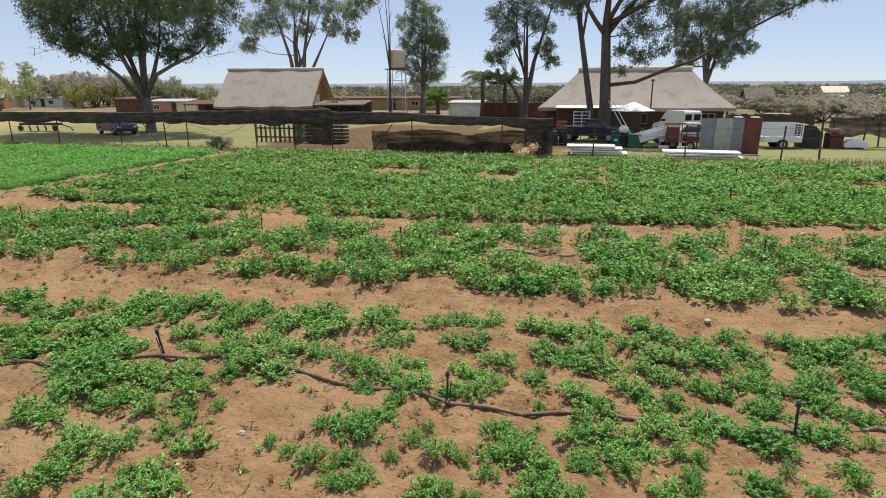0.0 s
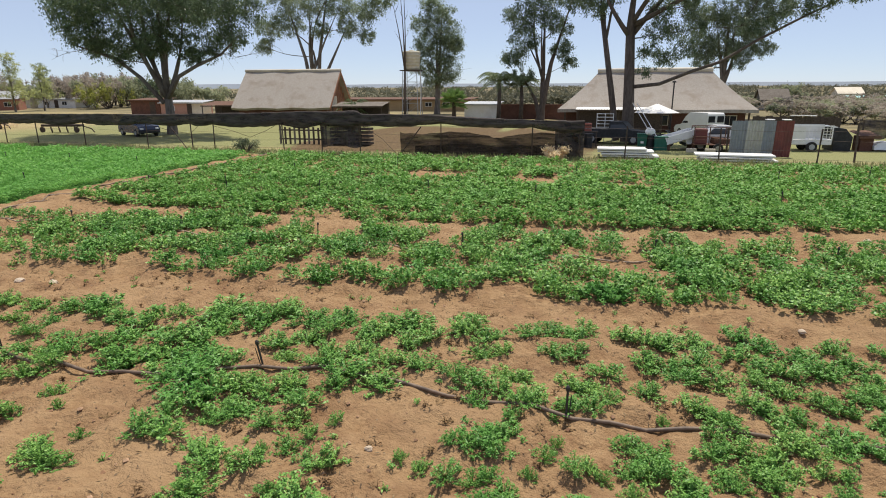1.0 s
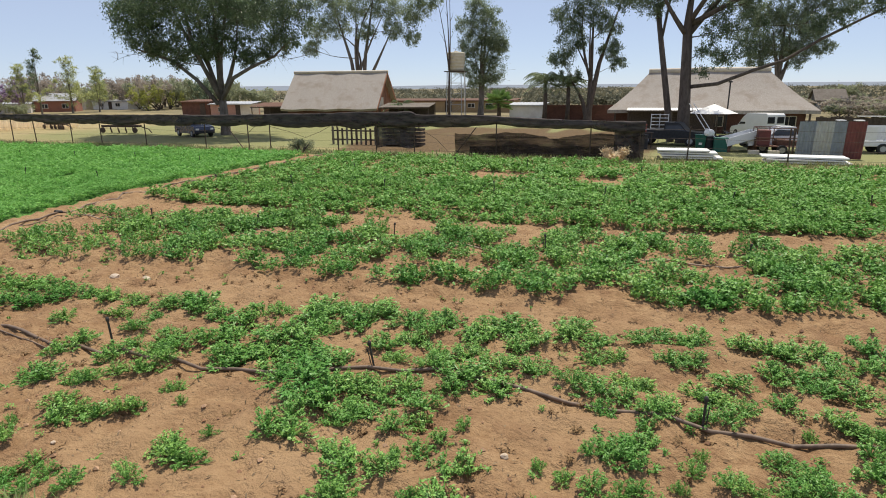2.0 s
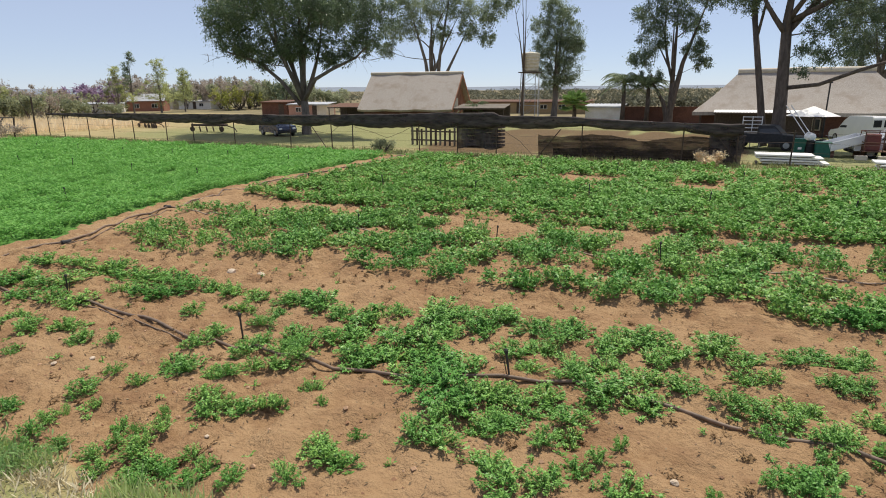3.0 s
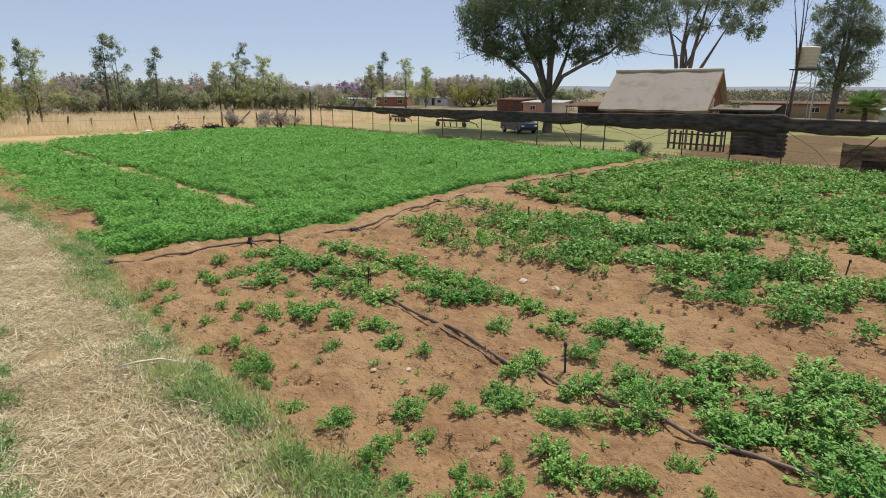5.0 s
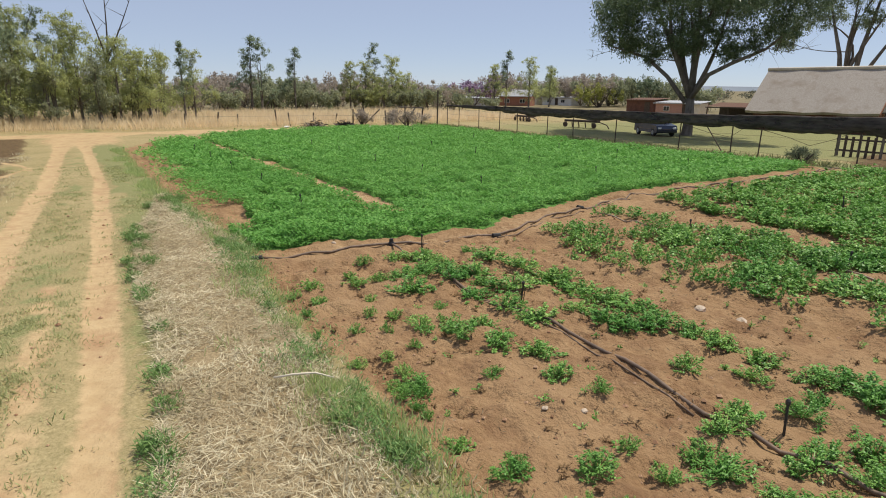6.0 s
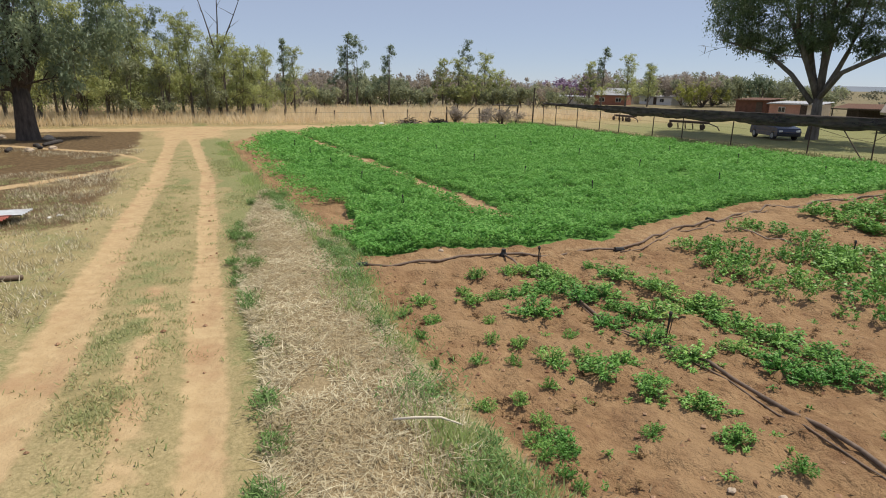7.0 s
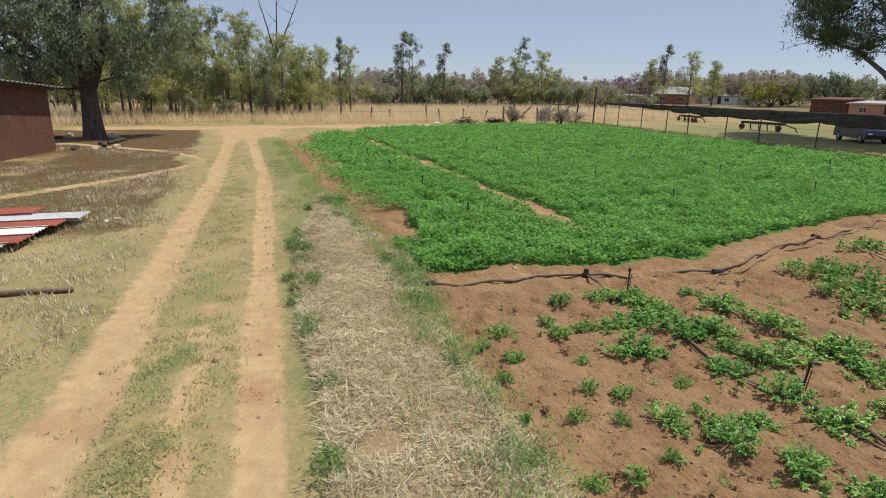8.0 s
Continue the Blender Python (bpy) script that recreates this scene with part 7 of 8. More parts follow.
car("parked_car", (-38.4, 40.2, 0), 335, [(-1.95, 0.3), (1.9, 0.3), (1.97, 0.6), (1.85, 0.85), (1.0, 1.0), (-1.85, 1.05), (-1.97, 0.75)],
    [(-1.82, 1.02), (1.0, 0.98), (0.35, 1.52), (-0.3, 1.62), (-1.4, 1.58)], [[(-1.6, 1.05), (0.88, 1.03), (0.3, 1.48), (-1.3, 1.52)]], 1.72, M_CARBLUE, "dark blue hatchback parked in the shade of a gum")
vx = car("white_van", (6.3, 53.8, -0.36), 117, [(-2.2, 0.3), (2.1, 0.3), (2.2, 0.6), (2.05, 0.85), (1.2, 1.0), (-2.2, 1.05)],
         [(-2.2, 1.0), (1.25, 0.98), (0.75, 1.62), (0.3, 1.98), (-2.05, 2.02), (-2.2, 1.9)], [[(0.35, 1.1), (1.12, 1.08), (0.72, 1.58), (0.35, 1.6)]], 1.74, M_CARWHITE, "white panel van parked by the thatched house", ((-1.35, 0.32), (1.4, 0.32)), "van", roof_in=0.1)
for y in (-0.4, 0.4):
    Geo().box((-2.225, y, 1.5), (0.04, 0.6, 0.5), cut=0.01).make("rear_window", M_GLASS_DARK, vx)
    Geo().box((-2.2, y, 1.1), (0.05, 0.76, 1.5), cut=0.01).make("rear_door", M_CARWHITE, vx)


def pickup(at, turn, label, paint):
    root = car("pickup_truck", at, turn, [(-2.4, 0.45), (2.35, 0.45), (2.42, 0.7), (2.3, 0.95), (1.2, 1.05), (0.0, 1.08), (-2.4, 1.05)],
               [(-0.35, 1.02), (1.25, 1.02), (0.7, 1.58), (0.45, 1.64), (-0.3, 1.62)], [[(-0.2, 1.1), (1.1, 1.08), (0.64, 1.55), (-0.2, 1.56)]], 1.68, paint, label, ((-1.5, 0.36), (1.5, 0.36)), "pickup", roof_in=0.12)
    Geo().box((-1.4, 0, 1.06), (1.8, 1.4, 0.03)).make("load_bed", M_BLACK, root)
    return root


pickup((6.2, 41.8, -0.36), 186, "white pickup truck standing behind sheets of iron", M_CARWHITE)
pickup((-0.5, 45.4, -0.36), -14, "dark pickup truck parked beside the large gum", M_BLACK)

rail = thing("cattle_rail", (-1.2, 46.6, -0.36), "white steel cattle rail frame", "rail")
for z in (1.1, 1.35, 1.6, 1.85, 2.1):
    Geo().tube([(-0.7, 0, z), (0.5, 0, z)], 0.03, 6).make("bar", M_WHITE, rail)
for x in (-0.7, -0.1, 0.5):
    Geo().tube([(x, 0, -0.05), (x, 0, 2.15)], 0.03, 6).make("upright", M_WHITE, rail)

tub = thing("load_box", (3.5, 41.2, -0.36), "discarded white pickup load box leaning on a green crate", "vehicle part", turn=8)
mt = pose(0, 0, 0.72, 0, -17, 0)
Geo().box((0, -0.7, 0.2), (1.9, 0.06, 0.5), mt, 0.02).make("side_panel", M_CARWHITE, tub)
Geo().box((0, 0.7, 0.2), (1.9, 0.06, 0.5), mt, 0.02).make("side_panel", M_CARWHITE, tub)
Geo().box((0, 0, -0.03), (1.9, 1.4, 0.05), mt, 0.01).make("floor_panel", M_CARWHITE, tub)
Geo().box((0.93, 0, 0.2), (0.05, 1.4, 0.5), mt, 0.02).make("end_panel", M_CARWHITE, tub)
for x in (-0.75, 0.8):
    Geo().box((x, 0, 0.3 + 0.12 * (x > 0)), (0.2, 1.3, 0.66 + 0.3 * (x > 0)), cut=0.02).make("prop_block", M_RUST, tub)
crate = thing("green_crate", (2.35, 40.7, -0.36), "dark green plastic crate", "crate")
Geo().box((0, 0, 0.44), (0.8, 0.7, 0.88), cut=0.04).make("body", M_GREEN, crate)
Geo().box((0, 0, 0.9), (0.86, 0.76, 0.06), cut=0.02).make("rim", M_GREEN, crate)

bin_ = thing("wheelie_bin", (1.2, 41.2, -0.36), "dark green wheelie bin beside the tree", "bin")
Geo().add([(-0.24, -0.26, 0.08), (0.24, -0.26, 0.08), (0.24, 0.26, 0.08), (-0.24, 0.26, 0.08), (-0.32, -0.36, 1.0), (0.32, -0.36, 1.0), (0.32, 0.36, 1.0), (-0.32, 0.36, 1.0)],
          [(3, 2, 1, 0), (4, 5, 6, 7), (0, 1, 5, 4), (1, 2, 6, 5), (2, 3, 7, 6), (3, 0, 4, 7)]).make("body", M_GREEN, bin_)
Geo().box((0, 0, 1.04), (0.7, 0.8, 0.07), cut=0.03).make("lid", M_GREEN, bin_)
Geo().box((0, -0.32, 0.5), (0.2, 0.02, 0.14)).make("sticker", M_WHITE, bin_)
for x in (-0.26, 0.26):
    Geo().tube([(x - 0.03, 0.28, 0.1), (x + 0.03, 0.28, 0.1)], 0.1, 12).make("wheel", M_RUBBER, bin_)
bag = new("white_sack", stone_mesh(9.1))
bag.data.materials.clear()
bag.data.materials.append(M_WHITE)
bag.matrix_basis = Matrix.LocRotScale((1.65, 41.0, 0.86), Euler((0.2, 0, 0.4)), (0.34, 0.3, 0.42))
tagged(bag, "crumpled white plastic sack on top of a drum", "sack")
drum = thing("oil_drum", (1.75, 41.1, -0.36), "dark steel drum standing by the tree", "drum")
Geo().lathe((0, 0, 0), [(0.28, 0), (0.29, 0.03), (0.28, 0.06), (0.28, 0.3), (0.3, 0.32), (0.28, 0.34), (0.28, 0.6), (0.3, 0.62), (0.28, 0.64), (0.28, 0.92), (0.3, 0.95), (0.26, 0.95)], 18).make("barrel", M_BLACK, drum)
for k, (x, y) in enumerate([(-2.9, 41.0), (-2.3, 41.5), (-3.5, 41.8)]):
    copy_thing(drum, pose(x, y, ground_z(x, y), 0, 0, 40 * k))
for x0, x1 in ((0.6, 2.3), (0.9, 2.6)):
    po = thing("leaning_pole", (x0, 42.6, -0.36), "pale pole leaning against the tree trunk", "pole")
    Geo().tube([(x1 - x0 + 0.1, -1.0, 0), (0, 3.6, 2.9)], 0.03, 6).make("shaft", M_WHITE, po)
box_r = thing("wooden_crate", (-2.5, 42.6, -0.36), "reddish wooden crate on a dark bench", "crate")
for z in (1.15, 1.35, 1.55):
    Geo().box((0, 0, z), (0.7, 0.5, 0.14), cut=0.01).make("slat", M_REDSHEET, box_r)
Geo().box((0, 0, 1.04), (1.6, 0.7, 0.07), cut=0.01).make("bench_top", M_WOOD_DARK, box_r)
for x in (-0.7, 0.7):
    for y in (-0.28, 0.28):
        Geo().box((x, y, 0.5), (0.08, 0.08, 1.02)).make("leg", M_WOOD_DARK, box_r)

# patio umbrella
um = thing("patio_umbrella", (2.5, 48.6, -0.36), "open cream patio umbrella", "umbrella")
Geo().tube([(0, 0, 0), (0, 0, 2.85)], 0.03, 8).make("pole", M_WOOD_DARK, um)
R, pts = 1.75, []
for k in range(8):
    a = math.pi * 2 * k / 8 + 0.39
    pts.append((R * math.cos(a), R * math.sin(a), 2.14))
Geo().add([(0, 0, 2.82)] + pts, [(0, 1 + k, 1 + (k + 1) % 8) for k in range(8)]).make("canopy", M_WHITE, um)
for k in range(8):
    Geo().tube([(0, 0, 2.78), (pts[k][0], pts[k][1], pts[k][2] - 0.02)], 0.012, 4).make("rib", M_WOOD_DARK, um)
Geo().lathe((0, 0, 0), [(0.3, 0), (0.3, 0.06), (0.06, 0.1)], 14).make("base", M_BLACK, um)

# rusty frame trailer
tr = thing("frame_trailer", (5.6, 40.6, -0.36), "rusty steel frame trailer loaded with scrap", "trailer")
for x in (-1.35, -0.45, 0.45, 1.35):
    for y in (-0.7, 0.7):
        Geo().tube([(x, y, 0.5), (x, y, 1.6)], 0.03, 5).make("upright", M_RUST, tr)
for z in (0.5, 1.0, 1.6):
    for y in (-0.7, 0.7):
        Geo().tube([(-1.35, y, z), (1.35, y, z)], 0.03, 5).make("rail", M_RUST, tr)
    for x in (-1.35, 1.35):
        Geo().tube([(x, -0.7, z), (x, 0.7, z)], 0.03, 5).make("rail", M_RUST, tr)
Geo().box((0, 0, 0.5), (2.7, 1.4, 0.06), cut=0.01).make("deck", M_RUST, tr)
Geo().box((-0.9, -0.2, 1.0), (0.7, 0.6, 0.95), cut=0.04).make("scrap_box", M_DARKRED, tr)
Geo().box((0.4, 0.1, 0.72), (1.3, 0.8, 0.4), pose(0, 0, 0, 0, 6, 12), 0.05).make("scrap_panel", M_RUST, tr)
for y in (-0.8, 0.8):
    wheel(tr, 0.1, y, 0.3)
for x in (-1.5, -0.4):
    ob = thing("cement_block", (5.6 + x, 39.4, ground_z(5.6 + x, 39.4)), "pale cement block on the grass", "block")
    Geo().box((0, 0, 0.14), (0.6, 0.25, 0.28), cut=0.02).make("block", M_CREAM, ob)

# motorbike shape between bin and tub: two wheels, tank and bars
mb = thing("motorbike", (2.6, 43.6, -0.36), "dark motorbike standing in the yard", "motorbike", turn=20)
for x in (-0.62, 0.62):
    w_ = Geo().tube([(x, -0.05, 0.3), (x, 0.05, 0.3)], 0.3, 16).make("wheel", M_RUBBER, mb)
    Geo().tube([(x, -0.056, 0.3), (x, 0.056, 0.3)], 0.2, 12).make("rim", M_STEEL, w_)
Geo().box((0, 0, 0.45), (0.6, 0.24, 0.4), cut=0.06).make("engine", M_STEEL, mb)
Geo().box((0.1, 0, 0.78), (0.5, 0.26, 0.22), cut=0.08).make("tank", M_BLACK, mb)
Geo().box((-0.4, 0, 0.78), (0.6, 0.24, 0.12), cut=0.04).make("seat", M_BLACK, mb)
Geo().tube([(0.62, 0, 0.3), (0.42, 0, 1.05)], 0.03, 6).make("fork", M_STEEL, mb)
Geo().tube([(0.42, -0.35, 1.08), (0.42, 0.35, 1.08)], 0.02, 6).make("handlebar", M_STEEL, mb)


# ---- upright iron sheets, cage trailer, panels ----
def iron_sheet(at, turn, w, h, material, label, name="iron_sheet", lean=4, group=""):
    """A corrugated sheet standing on its end."""
    root = thing(name, at, label, "iron sheet", group, turn=turn)
    n = int(w / 0.038)
    vs = []
    m = pose(0, 0, 0, lean, 0, 0)
    for i in range(n + 1):
        x = -w / 2 + w * i / n
        y = 0.016 * math.cos(i * math.pi / 2)
        vs += [(x, y, 0), (x, y, h), (x, y + 0.004, h), (x, y + 0.004, 0)]
    fs = []
    for i in range(n):
        a = i * 4
        for j in range(4):
            fs.append((a + j, a + (j + 1) % 4, a + 4 + (j + 1) % 4, a + 4 + j))
    Geo().add(vs, fs, m).make("sheet", material, root)
    return root


z36 = ground_z(7, 36.4)
iron_sheet((6.15, 36.6, z36), 4, 0.85, 2.0, M_GREYSHEET, "dark blue-grey corrugated iron sheet on end", group="upright iron sheets")
iron_sheet((6.95, 36.5, z36), 2, 0.85, 2.02, M_STEEL, "pale galvanised corrugated iron sheet on end", group="upright iron sheets")
iron_sheet((7.65, 36.5, z36), -3, 0.65, 2.02, M_GREYSHEET, "grey corrugated iron sheet on end", group="upright iron sheets")
iron_sheet((8.45, 36.6, z36), 3, 0.9, 2.02, M_DARKRED, "maroon corrugated iron sheet on end", group="upright iron sheets")
sup = thing("sheet_rack", (7.3, 37.0, z36), "timber rack that holds the iron sheets", "rack")
Geo().box((0, 0, 1.5), (3.4, 0.08, 0.1)).make("rail", M_WOOD_DARK, sup)
for x in (-1.6, 0, 1.6):
    Geo().box((x, 0.06, 0.78), (0.09, 0.09, 1.6)).make("post", M_WOOD_DARK, sup)
for x in (0.4, 1.25):
    Geo().box((x, -0.3, 2.06), (0.4, 0.5, 0.05), cut=0.01).make("capping", M_WHITE, sup)

cg = thing("cage_trailer", (11.4, 42.6, -0.36), "white stock trailer with a mesh cage", "trailer", turn=4)
Geo().box((0, 0, 0.62), (2.3, 1.5, 0.35), cut=0.03).make("tray", M_WHITE, cg)
for x in (-1.12, 1.12):
    for y in (-0.72, 0.72):
        Geo().box((x, y, 1.15), (0.06, 0.06, 0.95)).make("corner_post", M_WHITE, cg)
for y in (-0.72, 0.72):
    Geo().box((0, y, 1.62), (2.3, 0.06, 0.06)).make("top_rail", M_WHITE, cg)
    for k in range(11):
        Geo().box((-1.0 + 0.2 * k, y, 1.2), (0.03, 0.025, 0.86)).make("bar", M_WHITE, cg)
    for k in range(4):
        Geo().box((0, y - 0.012, 0.95 + 0.17 * k), (2.2, 0.025, 0.03)).make("bar", M_WHITE, cg)
Geo().box((-0.75, -0.74, 1.2), (0.7, 0.03, 0.75)).make("panel", M_WHITE, cg)
Geo().box((0, 0.68, 1.2), (2.2, 0.03, 0.8)).make("panel", M_WHITE, cg)
for y in (-0.8, 0.8):
    wheel(cg, 0.0, y, 0.32)
Geo().tube([(1.1, 0, 0.45), (2.0, 0, 0.4)], 0.05, 6).make("tow_bar", M_BLACK, cg)
tarp = thing("dark_canopy", (13.4, 43.6, -0.36), "dark tarpaulin stretched over a low frame", "tarpaulin")
slab(Geo(), [(-0.5, 0), (0.5, 0), (0.55, 0.9), (0.1, 1.42), (-0.5, 1.5)], 2.0).make("cover", M_BLACK, tarp)
Geo().box((-0.55, 0, 1.52), (0.3, 2.1, 0.04)).make("edge", M_WHITE, tarp)


def panel_stack(at, turn, w, d, count, label):
    root = thing("panel_stack", at, label, "panel stack", "stacks of white panels", turn=turn)
    for k in range(count):
        dx, ww = 0.1 * math.sin(k * 2.1 + w), w - 0.35 * (k % 2)
        g = Geo().box((dx + 0.16 * (count - k), 0.04 * math.cos(k * 3), 0.06 + 0.125 * k), (ww, d, 0.085), pose(0, 0, 0, 0, 0, 1.2 * math.sin(k * 2)), 0.012)
        g.make("panel", M_WHITE, root)
    for x in (-w / 3, w / 3):
        Geo().box((x, 0, -0.02), (0.1, d, 0.1)).make("bearer", M_WOOD_DARK, root)
    return root


panel_stack((-0.45, 33.0, ground_z(-0.45, 33) + 0.06), 2, 2.9, 1.3, 4, "stack of white insulated roof panels on the grass")
panel_stack((5.0, 32.6, ground_z(5, 32.6) + 0.04), -2, 3.7, 1.2, 3, "low stack of long white panels beside the fence")

# items on the far side of the yard
box_house("tin_hut", (14.9, 43.6, -0.36), 8, 0.8, 0.9, 0.95, M_BRICK_DARK, M_RUST, "small dark tin hut in the yard", category="hut")
hood = thing("car_bonnet", (16.0, 43.6, -0.36), "discarded white car bonnet lying on rubble", "vehicle part", turn=6)
slab(Geo(), [(-0.7, 0.1), (0.7, 0.1), (0.62, 0.42), (0.2, 0.62), (-0.35, 0.58), (-0.72, 0.34)], 1.1, 0.18).make("panel", M_CARWHITE, hood)
for x in (-0.45, 0.4):
    Geo().box((x, 0, 0.05), (0.3, 0.8, 0.14), cut=0.02).make("prop_block", M_RUST, hood)
screen = thing("timber_screen", (12.6, 50.0, -0.36), "low dark screen of weathered upright boards", "fence")
for k in range(26):
    Geo().box((-2.9 + 0.23 * k, 0.02 * math.sin(k * 3.1), 0.9 + 0.06 * math.sin(k * 1.7)), (0.226, 0.04, 1.9), cut=0.006).make("board", M_WOOD_DARK, screen)
for z in (0.5, 1.5):
    Geo().box((0, 0.06, z), (6.0, 0.06, 0.1)).make("rail", M_WOOD_DARK, screen)
Geo().box((0.4, -0.1, 1.92), (1.7, 0.3, 0.06), cut=0.01).make("plank", M_WHITE, screen, "pale plank laid on top")
for i, (x, y) in enumerate([(15.2, 44.8), (17.0, 44.8), (17.9, 44.7), (18.6, 44.9), (20.4, 44.8), (11.0, 33.4)]):
    po = thing("leaning_post", (x, y, ground_z(x, y)), "weathered dark timber post standing in the yard", "post", "yard posts")
    Geo().tube([(0, 0, -0.2), (0.15 * math.sin(i * 2), 0, 1.9)], 0.05, 6).make("shaft", M_WOOD_DARK, po)

# pen of pallets beyond the fence
pen = thing("pallet_pen", (-21.3, 36.2, 0), "small pen of grey pallets and posts", "pen")
for k in range(10):
    Geo().box((-1.6 + 0.36 * k, 0, 0.62 - 0.05 * (k % 3)), (0.14, 0.05, 1.2), cut=0.01).make("board", M_WOOD_DARK if k % 3 else M_BARK, pen)
for z in (0.35, 0.95):
    Geo().box((0, 0.05, z), (3.5, 0.05, 0.1), cut=0.01).make("rail", M_WOOD_DARK, pen)
for x in (-1.7, 0.2, 1.8):
    Geo().tube([(x, 0.1, -0.2), (x, 0.1, 1.5)], 0.05, 6).make("post", M_WOOD_DARK, pen)
pw = thing("wooden_crates", (-17.65, 36.4, 0), "stack of dark wooden slats behind the hanging net", "crate stack")
for k in range(6):
    Geo().box((0, 0, 0.12 + 0.24 * k), (2.8, 0.9, 0.14), cut=0.01).make("slat", M_WOOD_DARK, pw)
    Geo().box((0, 0, 0.02 + 0.24 * k), (0.2, 0.8, 0.1)).make("spacer", M_WOOD_DARK, pw)


def plough(at, turn, s, label):
    root = thing("farm_implement", at, label, "farm implement", turn=turn)
    Geo().box((0, 0, 0.52 * s), (3.0 * s, 0.3, 0.2), cut=0.02).make("beam", M_POST, root)
    Geo().box((0.2, 0.5 * s, 0.52 * s), (2.2 * s, 0.4, 0.16), cut=0.02).make("beam", M_POST, root)
    for k in range(4):
        x = (-0.9 + 0.6 * k) * s
        d = Geo().lathe((0, 0, 0), [(0.02, 0.05), (0.15 * s, 0.02), (0.22 * s, -0.03), (0.23 * s, -0.04)], 14).make("disc", M_POST, root)
        d.matrix_basis = pose(x, 0.2, 0.2 * s, 80, 0, 118)
        Geo().tube([(x, 0.1, 0.52 * s), (x, 0.2, 0.2 * s)], 0.03, 5).make("shank", M_POST, root)
    for x in (-1.3 * s, 1.3 * s):
        Geo().tube([(x, -0.34, 0.24 * s), (x, -0.26, 0.24 * s)], 0.2 * s, 16).make("wheel", M_POST, root)
        Geo().tube([(x, -0.3, 0.24 * s), (x, -0.1, 0.52 * s)], 0.03, 5).make("wheel_arm", M_POST, root)
    Geo().tube([(1.5 * s, 0, 0.52 * s), (2.2 * s, 0.1, 0.3 * s), (2.4 * s, 0.1, 0.05)], 0.05, 6).make("tow_bar", M_POST, root)
    return root


plough((-48.0, 41.6, 0), 10, 1.25, "rusted disc plough standing on the grass")
plough((-60.0, 44.6, 0), -8, 1.1, "old rusty farm implement standing in dry grass")

# ---- corner of the field: cattle fence, debris ----
veld = thing("veld_fence", (0, 0, 0), "old timber post fence at the edge of the veld", "fence")
for i, (x, y, hgt) in enumerate([(-65, 9.0, 1.2), (-64.5, 11.6, 1.3), (-64.2, 13.4, 1.1), (-63.8, 17.0, 1.5), (-63.4, 18.2, 1.2), (-63.0, 20.4, 1.2), (-62.6, 22.4, 1.1), (-62.2, 24.2, 1.5), (-62.0, 25.5, 1.7), (-60.8, 27.2, 1.4), (-59.4, 28.6, 1.9), (-57.6, 29.4, 1.8), (-56.2, 30.4, 3.4)]):
    Geo().tube([(x, y, -0.2), (x + 0.16 * math.sin(i * 2.3), y + 0.22 * math.sin(i * 1.3), hgt)], 0.07, 6).make("post", M_WOOD_DARK, veld)
for a, b in (((-60.0, 28.2, 1.75), (-57.4, 29.5, 1.75)), ((-59.4, 28.6, 0.1), (-58.2, 29.1, 1.7)), ((-62.0, 25.5, 0.1), (-61.0, 26.6, 1.5))):
    Geo().tube([a, b], 0.06, 6).make("brace", M_BARK, veld)
for z in (0.5, 0.9):
    Geo().tube([(-65, 9, z), (-63.8, 17, z), (-62.2, 24.2, z), (-59.4, 28.6, z), (-56.2, 30.4, z)], 0.008, 3).make("wire", M_POST, veld)


def heap(name, at, r, material, label, n=60, leaf=0.3):
    a, q = rng.uniform(0, 2 * np.pi, n), np.sqrt(rng.uniform(0, 1, n))
    p = np.stack([np.cos(a) * q * r, np.sin(a) * q * r, (1 - q) * r * 0.5], -1)
    d = rng.normal(0, 1, (n, 3)) * np.array([1, 1, 0.35])
    L = leaf * rng.uniform(0.5, 1.5, n)
    co = np.concatenate([leaf_quads(p, d, L, L * 0.25), leaf_quads(p * 0.4, d, L, L * 0.4)]) + np.array(at)
    return tagged(leaf_object(name, co, material), label, "debris", kind="stuff")


heap("brush_pile", (-57.6, 21.4, 0.05), 1.0, M_ASH, "dark pile of cut brush at the field corner", 120, 0.5)
heap("brush_pile", (-59.0, 19.0, 0.05), 1.3, M_BARK, "low heap of dry brushwood", 120, 0.4)
for i, (x, y, r) in enumerate([(-56.4, 23.2, 0.4), (-53.6, 26.2, 0.3), (-60.3, 16.8, 0.3)]):
    ob = new("white_sack", bag.data)
    ob.matrix_basis = Matrix.LocRotScale((x, y, 0.1), Euler((0, 0, i)), (r, r * 0.6, r * 0.45))
    tagged(ob, "crumpled white sack lying at the field edge", "sack")
for x, y, r in ((-59.0, 27.0, 0.9), (-57.4, 27.8, 1.1), (-61.3, 24.8, 0.8)):
    bush("dry_bush", (x, y, 0), r, 1.5, M_BROWNBUSH, "brown dry bush along the veld fence", 0.16)
bush("dry_bush", (-22.1, 30.7, 0), 0.55, 0.75, M_BUSH, "low half-dry bush growing at the fence foot", 0.1)
bush("dry_bush", (-3.5, 30.7, 0), 0.45, 0.55, M_DRYGRASS, "tuft of bleached dry grass at the net end", 0.12)

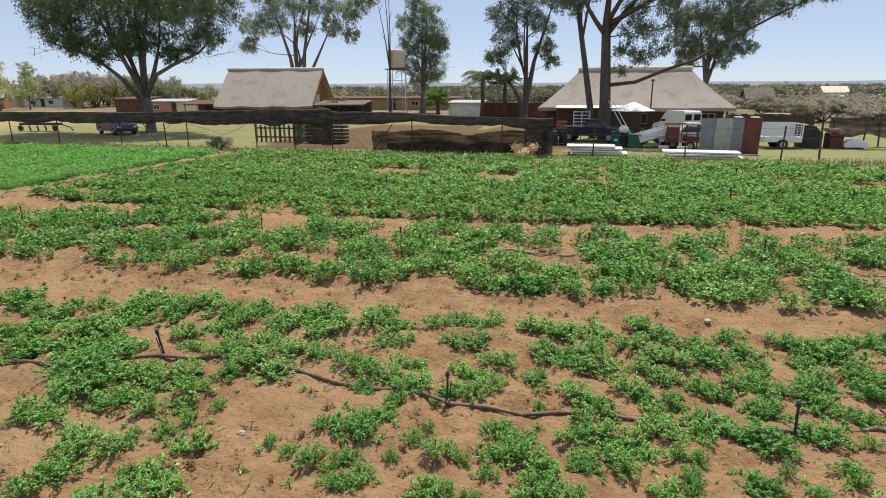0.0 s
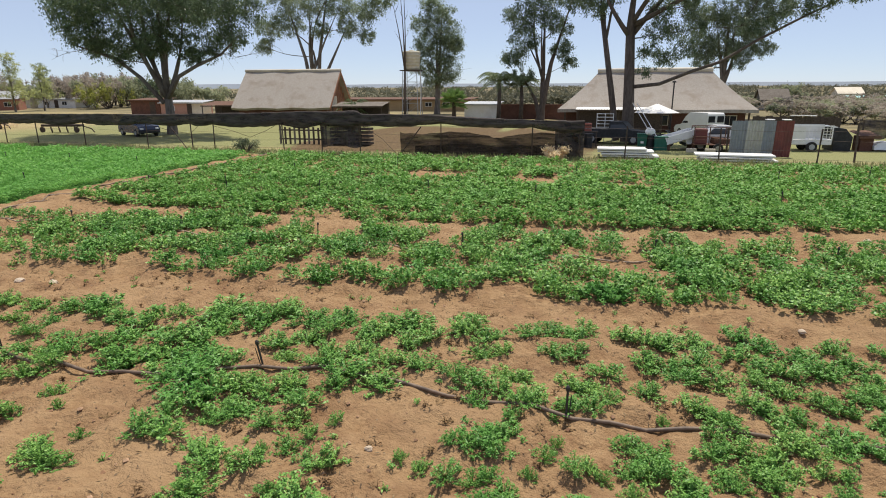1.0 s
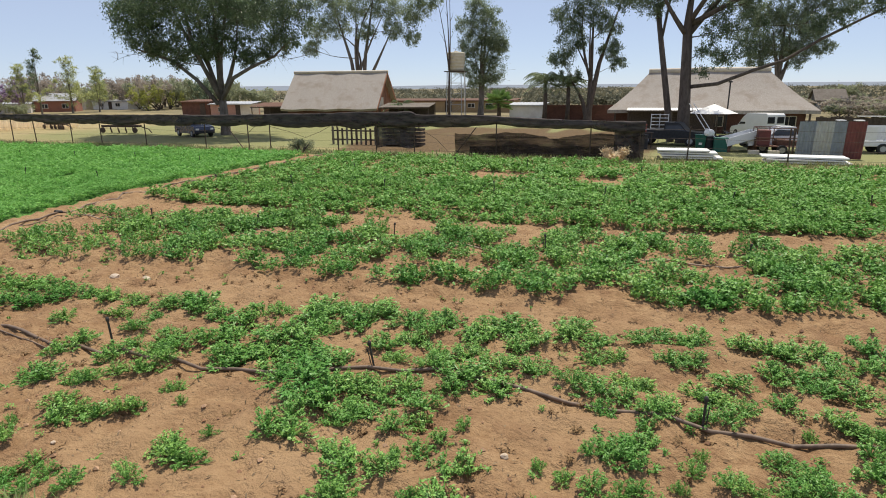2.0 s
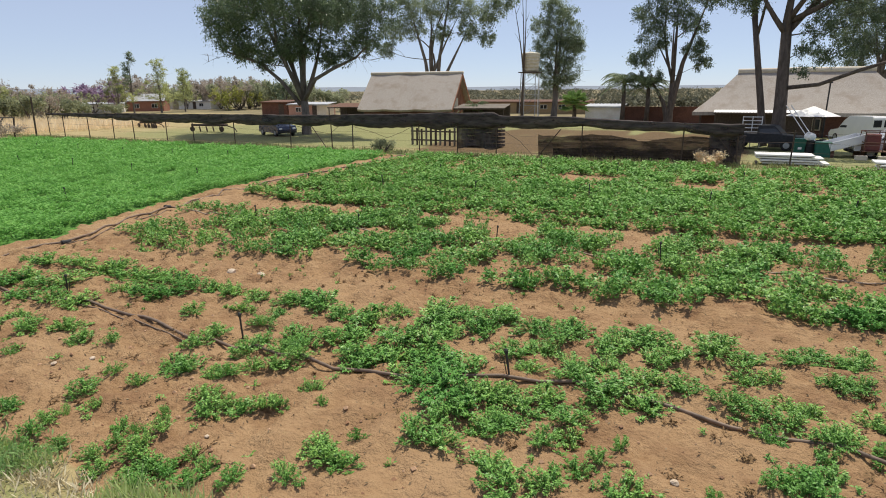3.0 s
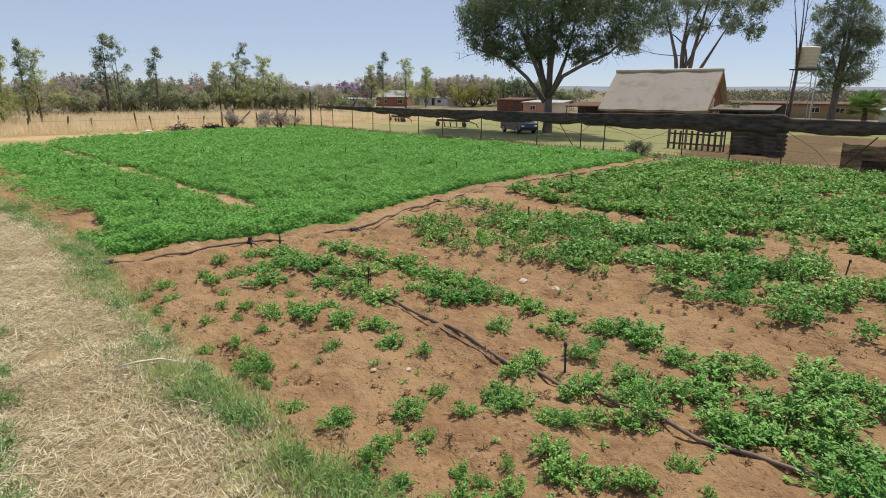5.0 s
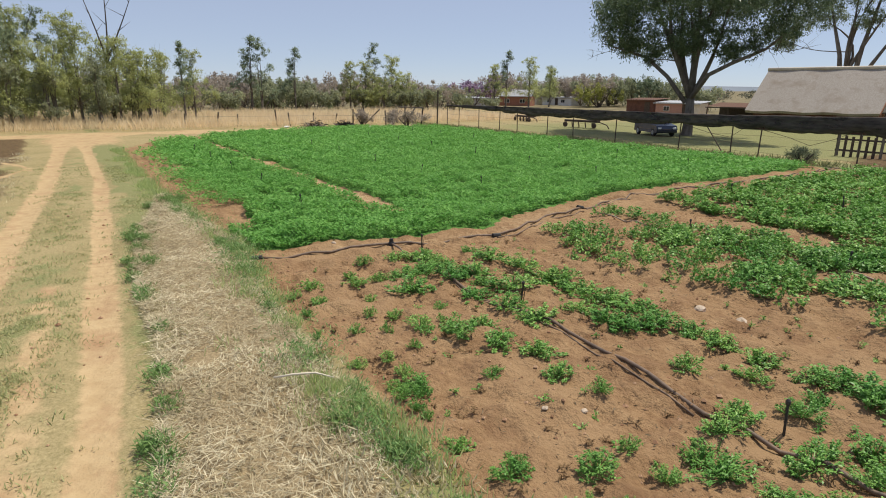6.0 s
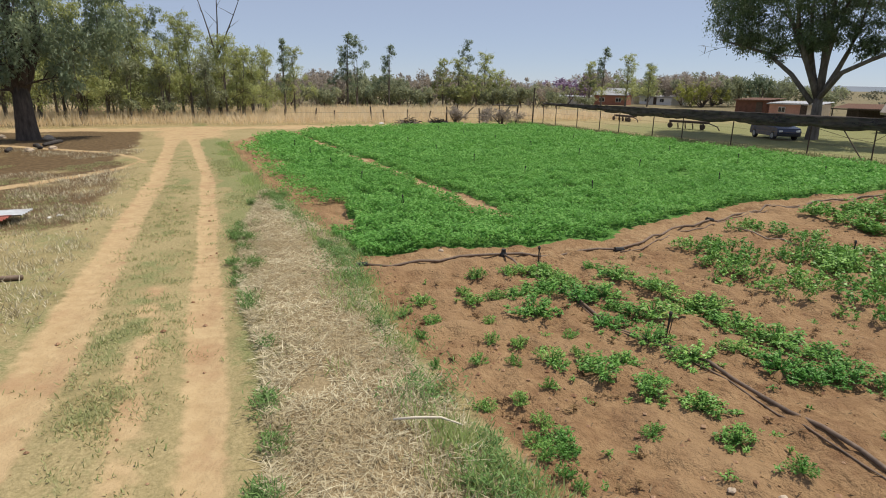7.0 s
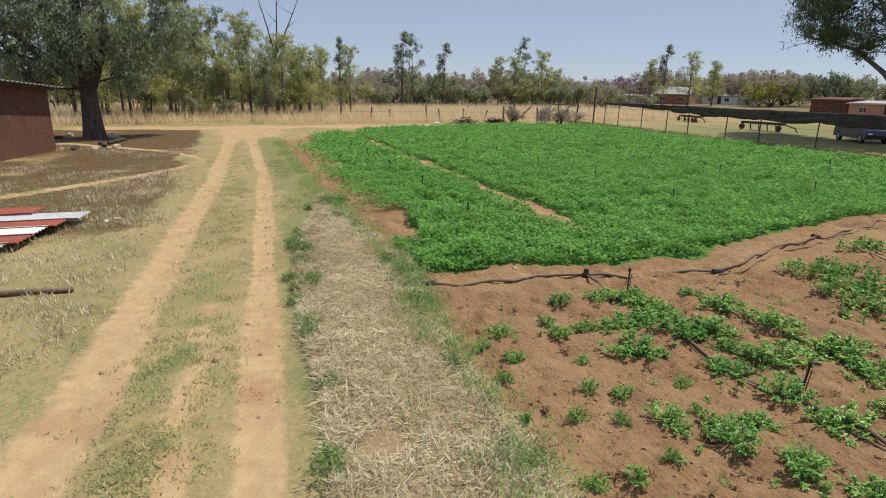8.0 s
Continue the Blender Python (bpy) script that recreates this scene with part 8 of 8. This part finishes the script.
# ---- burnt clearing under the shade tree ----
for i, (x, y, a, l) in enumerate([(-45.5, -7.2, 20, 1.6), (-47.2, -6.8, -12, 2.4), (-50.6, -11.0, 70, 1.8), (-44.0, -8.2, 5, 1.2)]):
    lg = thing("charred_log", (x, y, ground_z(x, y) + 0.08), "charred log lying on burnt ground", "log", "charred logs", turn=a)
    Geo().tube([(-l / 2, 0, 0), (-l / 6, 0.05, 0.03), (l / 3, -0.04, 0), (l / 2, 0.02, 0.02)], [0.1, 0.12, 0.1, 0.07], 8).make("log", M_ASH, lg, smooth=True)

# corrugated sheets lying beside the track
sheets = thing("iron_sheets", (-24.7, -6.1, 0.05), "loose red and white corrugated iron sheets on the ground", "iron sheets", turn=-9)
for k, mcol in enumerate([M_ZINC, M_REDSHEET, M_WHITE, M_REDSHEET, M_ZINC, M_REDSHEET]):
    x0 = 2.0 - 0.7 * k
    n = 20
    vs = []
    for i in range(n + 1):
        x = x0 - 0.78 * i / n
        z = 0.02 * math.cos(i * math.pi / 2) + 0.13 + 0.012 * k
        y1 = (1.25 + 0.12 * k + 0.08 * math.sin(k * 2)) if k < 5 else 0.5
        vs += [(x, -2.0, z - 0.1), (x, y1, z), (x, y1, z - 0.006), (x, -2.0, z - 0.106)]
    fs = []
    for i in range(n):
        a = i * 4
        for j in range(4):
            fs.append((a + j, a + (j + 1) % 4, a + 4 + (j + 1) % 4, a + 4 + j))
    Geo().add(vs, fs).make("sheet", mcol, sheets)
for x in (-1.9, 0.0, 1.7):
    Geo().box((x, 0.9, -0.03), (0.1, 0.5, 0.22)).make("support", M_WOOD_DARK, sheets)
for i, (x, y) in enumerate([(-25.7, -3.7), (-25.95, -3.5)]):
    ob = new("white_sack", bag.data)
    ob.matrix_basis = Matrix.LocRotScale((x, y, 0.03), Euler((0, 0, i * 2)), (0.09, 0.05, 0.05))
    tagged(ob, "scrap of white plastic in the grass", "litter")
br = thing("dry_stick", (-12.9, 1.47, ground_z(-12.9, 1.47) + 0.15), "bleached curved stick lying on straw", "stick", turn=76)
Geo().tube([(-0.36, 0.1, 0.0), (-0.15, 0.02, 0.05), (0.1, -0.02, 0.05), (0.3, -0.12, 0.01)], [0.012, 0.014, 0.013, 0.006], 6).make("stick", M_CREAM, br, smooth=True)
